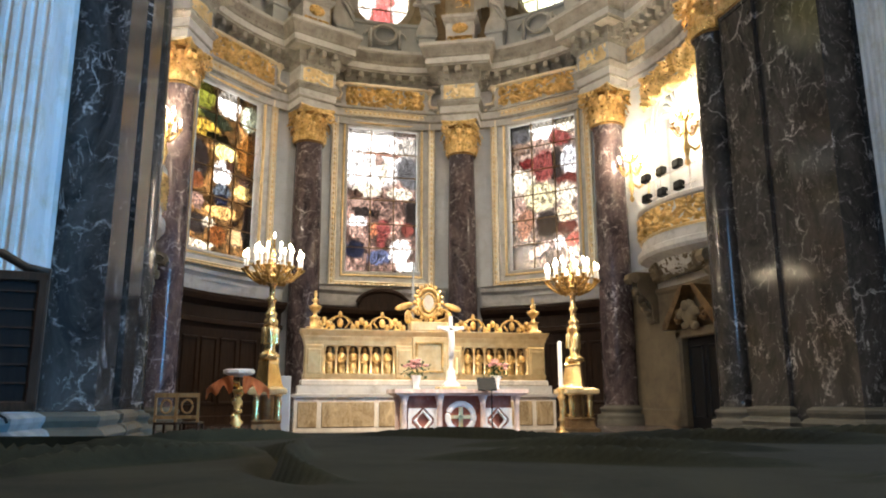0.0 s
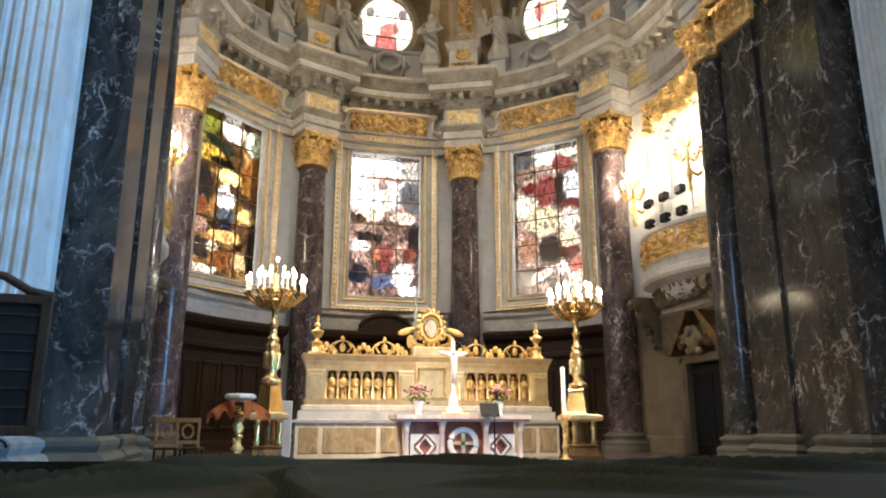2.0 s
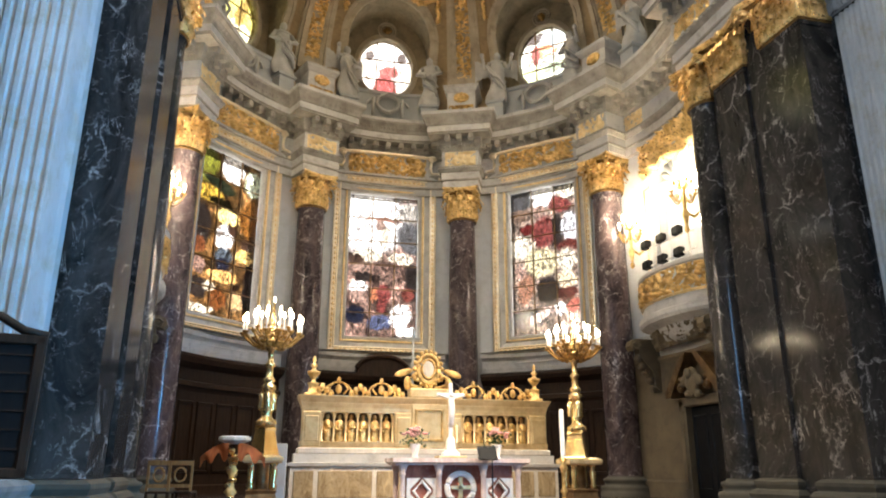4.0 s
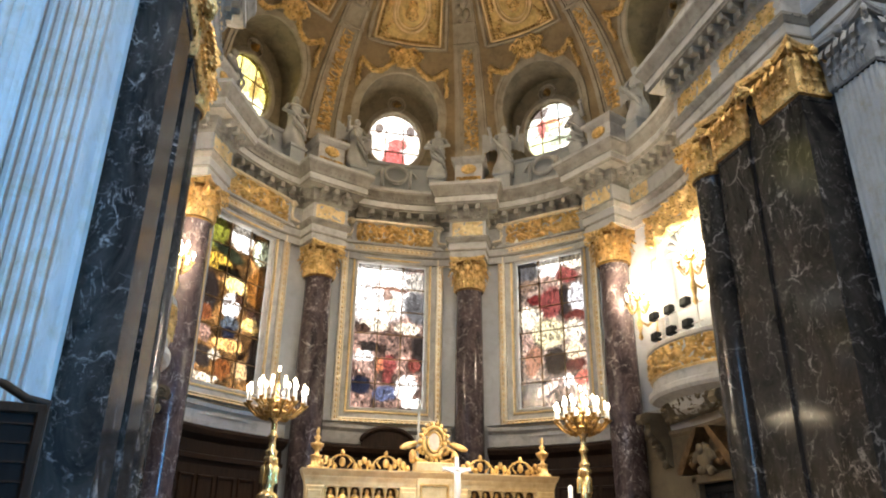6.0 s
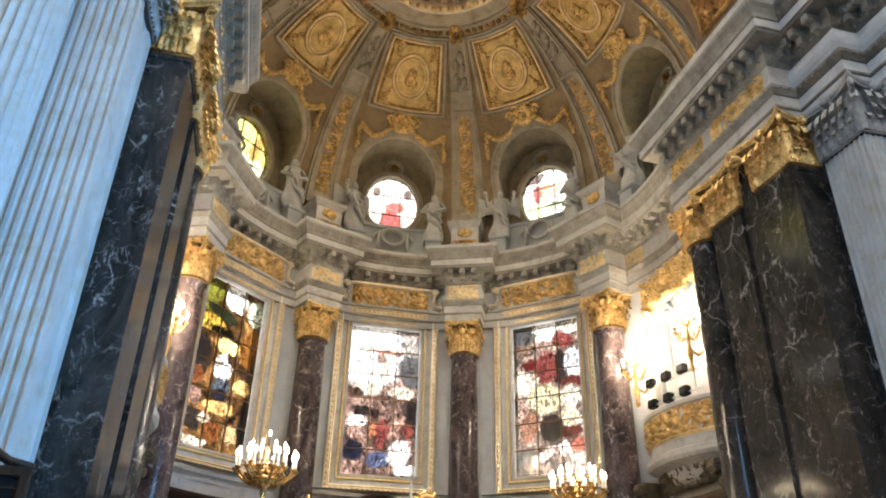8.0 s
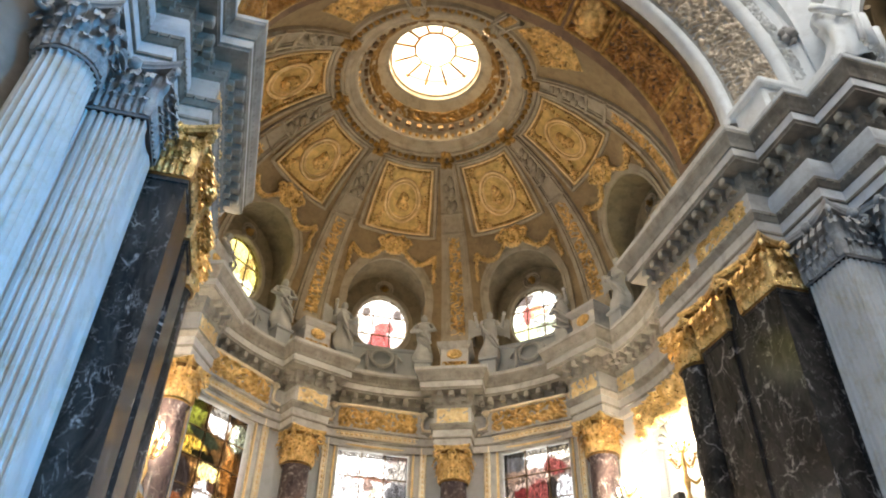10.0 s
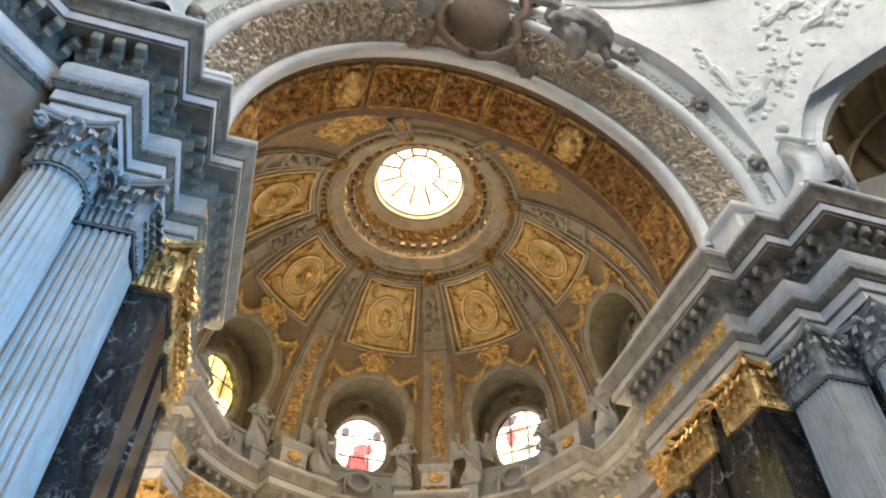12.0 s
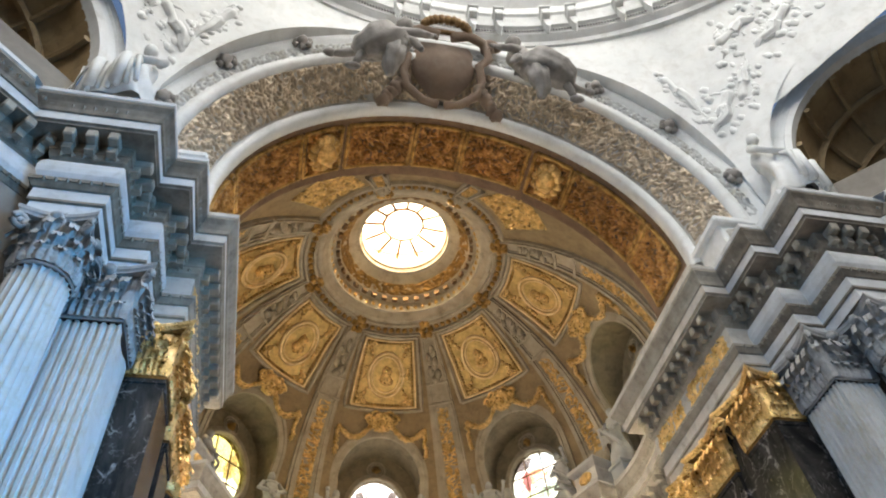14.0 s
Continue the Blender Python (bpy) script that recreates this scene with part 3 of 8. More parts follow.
def square_capital(owner, cx, cy, hx, hy, mat, bell_mat):
    """A Corinthian capital over a square pier: two rows of leaves on each face, scrolls on the corners."""
    if mat.name not in SQUARE_PARTS:
        lo, mid, hi, vol, ro = (Soup() for _ in range(5))
        leaf(lo, Matrix(), 0.22, 0.40, 0.20)
        leaf(mid, Matrix(), 0.22, 0.72, 0.27)
        leaf(hi, Matrix(), 0.24, 1.02, 0.38)
        pts = []
        for i in range(24):
            t = i / 23
            if t < 0.45:
                q = t / 0.45
                pts.append((0, -0.34 * q ** 1.5, 0.72 + 0.52 * q))
            else:
                w = (t - 0.45) / 0.55 * 2.7 * math.pi
                q = 0.17 * (1 - (t - 0.45) * 1.5)
                pts.append((0, -0.34 - q * math.sin(w), 1.07 + q * math.cos(w)))
        vol.tube(pts, 0.075, 6, 0.6)
        ro.blob((0, -0.16, 1.30), (0.14, 0.12, 0.13), None, 9, 7, 0.5, 2)
        ro.tube([(-0.30, -0.02, 0.80), (-0.24, -0.10, 1.02), (-0.12, -0.14, 1.18), (-0.06, -0.12, 1.08)], 0.04, 6)
        ro.tube([(0.30, -0.02, 0.80), (0.24, -0.10, 1.02), (0.12, -0.14, 1.18), (0.06, -0.12, 1.08)], 0.04, 6)
        SQUARE_PARTS[mat.name] = [q.mesh(n, True) for q, n in ((lo, "leaf"), (mid, "leaf"), (hi, "leaf"), (vol, "volute"), (ro, "rosette"))]
        for me in SQUARE_PARTS[mat.name]:
            me.materials.append(mat)
    lo, mid, hi, vol, ro = SQUARE_PARTS[mat.name]
    ring = [(-hx, -hy), (hx, -hy), (hx, hy), (-hx, hy)]
    cap = Soup().sweep(ring, [(0.04, 0), (0.04, 0.07), (-0.09, 0.09), (-0.09, 0.9), (0.06, 1.27), (-0.3, 1.28)], True).put("capital", bell_mat, owner, "Corinthian pilaster capital", False, pose(cx, cy, Z_CAP))
    for k, (L, d) in enumerate(((2 * hx, hy), (2 * hy, hx), (2 * hx, hy), (2 * hy, hx))):
        turn = Matrix.Rotation(radians(90 * k), 4, "Z")
        n = max(2, int(L / 0.27 + 0.5))
        for i in range(n):
            put("leaf", lo, None, cap, "", turn @ Matrix.Translation((-L / 2 + L * (i + 0.5) / n, -d, 0.08)))
            put("leaf", hi, None, cap, "", turn @ Matrix.Translation((-L / 2 + L * (i + 0.5) / n, -d + 0.02, 0.08)))
        for i in range(1, n):
            put("leaf", mid, None, cap, "", turn @ Matrix.Translation((-L / 2 + L * i / n, -d + 0.01, 0.08)))
        put("rosette", ro, None, cap, "", turn @ Matrix.Translation((0, -d, 0)))
    for x, y, a in ((-hx, -hy, -45), (hx, -hy, 45), (hx, hy, 135), (-hx, hy, 225)):
        m = Matrix.Translation((x, y, 0)) @ Matrix.Rotation(radians(a), 4, "Z")
        put("leaf", hi, None, cap, "", m @ pose(0, 0, 0.06))
        put("volute", vol, None, cap, "", m)
    ab = Soup()
    out = []
    for k, (ax, ay) in enumerate(ring):
        bx, by = ring[(k + 1) % 4]
        sx_, sy_ = (hx + 0.36) / hx, (hy + 0.36) / hy
        nx, ny = (by - ay), -(bx - ax)
        ln = math.hypot(nx, ny)
        for i in range(10):
            f = i / 10
            dip = 0.24 * math.sin(f * math.pi)
            out.append(((ax + (bx - ax) * f) * sx_ - nx / ln * dip, (ay + (by - ay) * f) * sy_ - ny / ln * dip))
    n = len(out)
    vs = [(x * g, y * g, z) for z, g in ((1.27, 0.95), (1.32, 0.96), (1.36, 1.0), (1.45, 1.0)) for x, y in out]
    ab.add(vs, [(k * n + i, k * n + (i + 1) % n, (k + 1) * n + (i + 1) % n, (k + 1) * n + i) for k in range(3) for i in range(n)] + [tuple(range(n)), tuple(range(3 * n, 4 * n))])
    ab.put("abacus", mat, cap)


def pilaster(x0, x1, y0, y1, mat, cap_mat, label, group, base_mat, flutes=0):
    """A square pier: base, shaft, capital. x0 < x1, y0 < y1."""
    ob = thing("pilaster", label, "pilaster", group)
    cx, cy = (x0 + x1) / 2, (y0 + y1) / 2
    ring = [(x0, y0), (x1, y0), (x1, y1), (x0, y1)]
    Soup().sweep(ring, [(0.24, 0), (0.24, 0.22), (0.18, 0.25), (0.22, 0.34), (0.16, 0.42), (0.08, 0.46), (0.12, 0.55), (0.12, 0.62), (0.03, 0.68), (-0.1, 0.69)], True).put("base", base_mat, ob)
    s = Soup()
    if flutes:
        pts = []
        for (ax, ay), (bx, by) in zip(ring, ring[1:] + ring[:1]):
            L = math.hypot(bx - ax, by - ay)
            n = max(1, int(L / 0.15)) if ay == by or cx > 0 else 1
            dx, dy = (bx - ax) / L, (by - ay) / L
            w = L / n
            for i in range(n):
                for f, d in ((0.0, 0), (0.2, 0), (0.32, 0.045), (0.5, 0.06), (0.68, 0.045), (0.8, 0)):
                    q = (i + f) * w
                    pts.append((ax + dx * q - dy * d, ay + dy * q + dx * d))
        n = len(pts)
        s.add([(x, y, z) for z in (0.69, Z_CAP) for x, y in pts], [(i, (i + 1) % n, n + (i + 1) % n, n + i) for i in range(n)])
    else:
        s.sweep(ring, [(0.02, 0.69), (0, 0.76), (0, Z_CAP - 0.12), (0.03, Z_CAP - 0.1), (0.03, Z_CAP)], True)
    s.put("shaft", mat, ob)
    # dark bell material again carries the shade behind the leaves
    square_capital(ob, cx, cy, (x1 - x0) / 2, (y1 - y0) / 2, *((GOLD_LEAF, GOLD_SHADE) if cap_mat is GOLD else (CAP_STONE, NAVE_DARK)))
    return ob


for sx in (-1, 1):
    def span(a, b):
        return (min(sx * a, sx * b), max(sx * a, sx * b))
    pilaster(*span(X_REV, 7.95), Y_C, -6.95, DARK_MARBLE, GOLD, "tall dark veined marble pilaster with gilded capital", "pier pilasters", BASE_STONE)
    pilaster(*span(X_REV + 0.04, 7.95), -6.15, -4.9, DARK_MARBLE, GOLD, "tall dark veined marble pilaster with gilded capital", "pier pilasters", BASE_STONE)
    pilaster(*span(X_F, 8.75), Y_F, -8.55, NAVE_COL, NAVE_DARK, "fluted white stone pilaster with grey Corinthian capital", "nave pilasters", NAVE_DARK, 1)
    # pier core behind the pilasters
    core = Soup().box(*span(7.28, 12.0), -8.0, -4.4, 0, Z_ENT + 0.1).box(*span(7.8, 12.0), -9.45, -7.9, 0, Z_ENT + 0.1)
    core.box(*span(7.06, 7.4), -7.0, -6.1, 0.0, Z_ENT)
    structure("wall_pier", "dark marble pier wall behind the pilasters", "wall", core, DARK_MARBLE)
    Soup_attic = Soup().box(*span(X_REV + 0.3, 12.0), -8.1, -3.3, Z_TOP - 0.05, 17.2)
    structure("wall_attic", "stone attic above the pier cornice", "wall", Soup_attic, STONE)


# ---- apse dome ----
def on_dome(phi, el, out=0.0):
    """A place on the inner face; out is towards the middle."""
    r = DOME_R - out
    return Vector((r * math.cos(radians(el)) * math.sin(radians(phi)), r * math.cos(radians(el)) * math.cos(radians(phi)), DOME_Z + r * math.sin(radians(el))))


LUN_W, LUN_Z, LUN_BAYS = 1.95, 19.9, (-90, -45, 0, 45, 90)


def in_lunette(p):
    for b in LUN_BAYS:
        t = p.x * math.cos(radians(b)) - p.y * math.sin(radians(b))
        r = p.x * math.sin(radians(b)) + p.y * math.cos(radians(b))
        if r > 0 and abs(t) < LUN_W and (p.z < LUN_Z or (p.z - LUN_Z) ** 2 + t * t < LUN_W ** 2):
            return True
    return False


dome = Soup()
nph, nel, top_el = 360, 66, 65.6
vs = [on_dome(-180 + 360 * i / nph, top_el * j / nel) for j in range(nel + 1) for i in range(nph + 1)]
fs = []
for j in range(nel):
    for i in range(nph):
        k = j * (nph + 1) + i
        c = (vs[k] + vs[k + nph + 2]) / 2
        if c.y > -5.4 and not in_lunette(c):
            fs.append((k, k + 1, k + nph + 2, k + nph + 1))
dome.add(vs, fs)
ceil = structure("ceiling_apse_dome", "ochre plaster dome over the apse with gilded panels", "ceiling", dome, DOME, True)
structure("wall_drum", "grey stone attic wall below the dome", "wall", Soup().grid(lambda u, v: polar(9.5, -112 + 224 * u, 15.55 + 1.3 * v), 80, 1), GREY)

for b in LUN_BAYS:
    mt = Matrix.Rotation(radians(-b), 4, "Z")
    arch = [(-LUN_W, DOME_Z), (-LUN_W, 18.4)] + [(-LUN_W * math.cos(radians(a)), LUN_Z + LUN_W * math.sin(radians(a))) for a in range(0, 181, 9)] + [(LUN_W, 18.4), (LUN_W, DOME_Z)]

    def depth(t, z):
        return math.sqrt(max(0.1, DOME_R ** 2 - (z - DOME_Z) ** 2 - t * t))
    n = len(arch)
    s = Soup()
    s.add([mt @ Vector((t, depth(t, z) - 0.02, z)) for t, z in arch] + [mt @ Vector((t, 9.75, z)) for t, z in arch], [(i, i + 1, n + i + 1, n + i) for i in range(n - 1)])
    # back wall with an oval opening
    m_ = 48
    ov = [(1.28 * math.sin(2 * math.pi * i / m_), 19.12 + 1.52 * math.cos(2 * math.pi * i / m_)) for i in range(m_)]
    big = []
    for t, z in ov:
        d = Vector((t, z - 19.12))
        k = 1.0
        while abs(d.x * k) < 2.0 and 16.7 < 19.12 + d.y * k < 22.2:
            k += 0.02
        big.append((d.x * k, 19.12 + d.y * k))
    s.add([mt @ Vector((t, 9.72, z)) for t, z in ov] + [mt @ Vector((t, 9.72, z)) for t, z in big] + [mt @ Vector((t, 10.0, z)) for t, z in ov],
          [(i, (i + 1) % m_, m_ + (i + 1) % m_, m_ + i) for i in range(m_)] + [(i, (i + 1) % m_, 2 * m_ + (i + 1) % m_, 2 * m_ + i) for i in range(m_)])
    structure("wall_lunette", "vaulted plaster lunette round an oval window", "wall", s, LUNETTE)
    band = Soup()
    for w0, w1, o in ((LUN_W - 0.03, LUN_W + 0.10, 0.10), (LUN_W + 0.10, LUN_W + 0.22, 0.05), (LUN_W + 0.22, LUN_W + 0.34, 0.10)):
        pr = []
        for a in range(-30, 211, 6):
            for w, oo in ((w0, 0), (w0, o), (w1, o), (w1, 0)):
                t, z = -w * math.cos(radians(min(max(a, 0), 180))), LUN_Z + w * math.sin(radians(min(max(a, 0), 180)))
                if a < 0 or a > 180:
                    z -= (abs(a - 90) - 90) / 30 * 2.6
                pr.append(mt @ Vector((t, depth(t, z) - oo, z)))
        k = len(pr) // 4
        band.add(pr, [(i * 4 + q, i * 4 + q + 1, i * 4 + 5 + q, i * 4 + 4 + q) for i in range(k - 1) for q in range(3)])
    structure("trim_lunette", "moulded plaster archivolt of a dome lunette", "trim", band, DOME_RIB)


# ---- the great arch before the apse ----
def arch_pt(r, a, y):
    return Vector((-r * math.cos(radians(a)), y, Z_ARCH + r * math.sin(radians(a))))


A0, A1 = -3, 183


def arch_band(profile, seg=72):
    """profile: (radius, y)"""
    s = Soup()
    k = len(profile)
    vs = [arch_pt(r, A0 + (A1 - A0) * i / seg, y) for i in range(seg + 1) for r, y in profile]
    return s.add(vs, [(i * k + q, i * k + q + 1, i * k + k + q + 1, i * k + k + q) for i in range(seg) for q in range(k - 1)])


arch = thing("ceiling_arch", "great arch before the apse with gilded coffered soffit", "arch", "", "structure")
arch_band([(9.6, Y_BACK), (R_ARCH + 0.55, Y_BACK), (R_ARCH + 0.5, Y_BACK - 0.25), (R_ARCH + 0.2, Y_BACK - 0.3), (R_ARCH + 0.2, Y_C + 0.45)]).put("soffit", SOFFIT, arch, "red-brown plaster soffit")
arch_band([(R_ARCH + 0.2, Y_C + 0.45), (R_ARCH + 0.05, Y_C + 0.42), (R_ARCH, Y_C + 0.1), (R_ARCH + 0.04, Y_C), (R_ARCH + 0.22, Y_C - 0.06), (R_ARCH + 0.3, Y_C - 0.02)]).put("inner_moulding", NAVE, arch, "white moulding", True)
arch_band([(R_ARCH + 0.3, Y_C - 0.02), (R_ARCH + 1.15, Y_F + 0.35)]).put("archivolt", STONE, arch, "stone ground of the archivolt")
arch_band([(8.2, Y_F + 0.36), (8.22, Y_F + 0.16), (8.42, Y_F + 0.06), (8.46, Y_F + 0.1), (8.9, Y_F - 0.02), (8.94, Y_F - 0.12), (9.2, Y_F - 0.18), (9.3, Y_F - 0.1), (9.34, Y_F + 0.05)]).put("outer_moulding", NAVE, arch, "white moulding", True)


def on_archivolt(u, v):
    a, b = arch_pt(R_ARCH + 0.36, 2 + 176 * u, Y_C - 0.06), arch_pt(R_ARCH + 1.1, 2 + 176 * u, Y_F + 0.38)
    ax = Vector((-math.cos(radians(2 + 176 * u)), 0, math.sin(radians(2 + 176 * u))))
    n = (Vector((0, -1, 0)) * 0.55 - ax * 0.8).normalized()
    return a.lerp(b, v) + n * 0.02, n


relief(on_archivolt, 900, 36, 0.13, (92, 5.0), 3.3, 0.8, 0.02).put("archivolt_ornament", gilt("pale_gilding", (0.74, 0.62, 0.46), (0.40, 0.33, 0.25), 0.42, 0.4, 12, 0.5), arch, "pale gilded foliage relief", True)


def on_outer(u, v):
    a = 2 + 176 * u
    ax = Vector((-math.cos(radians(a)), 0, math.sin(radians(a))))
    return arch_pt(8.5, a, Y_F + 0.09).lerp(arch_pt(8.86, a, Y_F), v), (Vector((0, -1, 0)) - ax * 0.3).normalized()


relief(on_outer, 640, 10, 0.10, (110, 2.0), 6.1, 0.8, 0.03, 0.05).put("leaf_moulding", NAVE_COL, arch, "carved leaf moulding", True)


for a in (14, 34, 54, 74, 106, 126, 146, 166):
    hd = Soup().blob(arch_pt(8.95, a, Y_F - 0.20), (0.20, 0.20, 0.22), None, 10, 8, 0.4, a)
    for k in range(6):
        hd.blob(arch_pt(8.95 + 0.24 * math.sin(k * 1.05), a + 1.7 * math.cos(k * 1.05), Y_F - 0.12), (0.13, 0.13, 0.13), None, 7, 5, 0.5, k)
    hd.put("boss", STUCCO, arch, "small carved grey boss", True)


def on_soffit(u, v, a0, a1, y0, y1):
    a = a0 + (a1 - a0) * u
    ax = Vector((-math.cos(radians(a)), 0, math.sin(radians(a))))
    return arch_pt(R_ARCH + 0.2, a, y0 + (y1 - y0) * v) - ax * 0.02, -ax


for i, (a0, a1) in enumerate(((4, 20), (22, 47), (49, 60), (63, 82), (84, 97), (99, 117), (120, 131), (133, 158), (160, 176))):
    relief(lambda u, v: on_soffit(u, v, a0, a1, Y_BACK - 0.75, Y_C + 0.85), int((a1 - a0) * 4.0), 60, 0.16, ((a1 - a0) * 0.36, 6.0), i * 2.9, 0.9).put("soffit_panel", COPPER, arch, "gilded relief panel", True)
    if a1 - a0 < 12:
        boss = Soup()
        am = (a0 + a1) / 2
        for k in range(12):
            q = k * math.pi / 6
            boss.blob(arch_pt(R_ARCH + 0.05, am + 3.6 * math.cos(q), (Y_BACK + Y_C) / 2 + 0.55 * math.sin(q)), (0.2, 0.2, 0.2), None, 8, 6, 0.5, k)
        boss.blob(arch_pt(R_ARCH - 0.02, am, (Y_BACK + Y_C) / 2), (0.42, 0.5, 0.3), None, 12, 8, 0.3, i)
        boss.put("boss", GOLD, arch, "bright gilded mask boss", True)
    fr = Soup()
    for yy in (Y_BACK - 0.72, Y_C + 0.82):
        pts = [on_soffit(k / 12, 0, a0 - 0.4, a1 + 0.4, yy, yy)[0] for k in range(13)]
        fr.tube(pts, 0.09, 6)
    for aa in (a0 - 0.4, a1 + 0.4):
        fr.tube([on_soffit(0, k / 4, aa, aa, Y_BACK - 0.72, Y_C + 0.82)[0] for k in range(5)], 0.09, 6)
    fr.put("panel_frame", GOLD_DULL, arch, "gilded frame", True)


# ---- nave: diagonal walls, pendentives, ring of the great dome ----
def nave_wall_dist(a):
    a = abs(a)
    return min((-9.9 - NAVE_Y) / max(0.05, math.cos(radians(a))), 17.7 / math.cos(radians(45 - a)) if a > 5 else 99)


def pend_bottom(a):
    """Height of the lower edge of the pendentive at an angle round the nave's centre."""
    d = nave_wall_dist(a)
    x = d * math.sin(radians(abs(a)))
    if d * math.cos(radians(a)) + NAVE_Y > -9.95:
        return Z_ARCH + math.sqrt(max(0.0, 9.3 ** 2 - x * x))
    y = d * math.cos(radians(a)) + NAVE_Y
    s_ = (x - 9.0) * 1.414
    if abs(s_ - 5.7) < 4.75:
        return 18.3 + math.sqrt(4.75 ** 2 - (s_ - 5.7) ** 2)
    return Z_ARCH


def pend(u, v):
    a = -88 + 176 * u
    z0 = pend_bottom(a)
    z = z0 + (RING_Z - z0) * v
    t = (z - Z_ARCH) / (RING_Z - Z_ARCH)
    r = nave_wall_dist(a) * (1 - t ** 1.5) + RING_R * t ** 1.5
    return Vector((r * math.sin(radians(a)), NAVE_Y + r * math.cos(radians(a)), z))


def pend_edge(u, v):
    """A strip that closes the pendentive to the arch."""
    p = pend(0.2 + 0.6 * u, 0)
    d = Vector((p.x, 0, p.z - Z_ARCH)).normalized() * 9.2
    return p.lerp(Vector((d.x, Y_F + 0.02, Z_ARCH + d.z)), v)


structure("ceiling_pendentive", "white plaster pendentives with figure reliefs under the great dome", "ceiling", Soup().grid(pend, 352, 24).grid(pend_edge, 200, 1), NAVE, True)
ring = Soup()
ring.lathe([(RING_R + 0.3, RING_Z - 0.5), (RING_R - 0.05, RING_Z - 0.45), (RING_R - 0.1, RING_Z - 0.2), (RING_R - 0.35, RING_Z - 0.05), (RING_R - 0.35, RING_Z + 0.35), (RING_R - 0.5, RING_Z + 0.4), (RING_R - 0.55, RING_Z + 0.7),
            (RING_R - 0.62, RING_Z + 1.0), (RING_R - 0.72, RING_Z + 1.05), (RING_R - 0.78, RING_Z + 1.5), (RING_R - 1.05, RING_Z + 1.8), (RING_R - 1.05, RING_Z + 2.0), (RING_R - 1.0, RING_Z + 2.1)], 128, pose(0, NAVE_Y, 0))
drum = Soup().lathe([(RING_R - 1.0, RING_Z + 2.1), (RING_R - 0.95, RING_Z + 4.0)], 128, pose(0, NAVE_Y, 0))
structure("wall_drum_base", "tan stone foot of the great dome's drum", "wall", drum, NAVE_COL)
ring.lathe([(RING_R - 0.95, RING_Z + 4.0), (RING_R - 0.8, RING_Z + 12), (RING_R - 2.6, RING_Z + 17), (RING_R - 6, RING_Z + 20.5), (RING_R - 11.4, RING_Z + 22.5)], 128, pose(0, NAVE_Y, 0))
structure("ceiling_great_dome", "white cornice ring and shell of the great dome", "ceiling", ring, NAVE, False)
# the lower nave closes round behind the camera
nw = Soup()
nwp = [(-8.9, -9.9), (-17.4, -18.3), (-17.6, -34), (-9, -43), (9, -43), (17.6, -34), (17.4, -18.3), (8.9, -9.9)]
for (ax, ay), (bx, by) in zip(nwp, nwp[1:]):
    nw.add([(ax, ay, -1.3), (bx, by, -1.3), (bx, by, 17.2), (ax, ay, 17.2)], [(0, 1, 2, 3)])
for (ax, ay), (bx, by) in zip(nwp[1:-1], nwp[2:-1]):
    nw.add([(ax, ay, 17.2), (bx, by, 17.2), (bx, by, 28.5), (ax, ay, 28.5)], [(0, 1, 2, 3)])
structure("wall_nave", "dim brown stone walls of the nave", "wall", nw, NAVE_LOW)
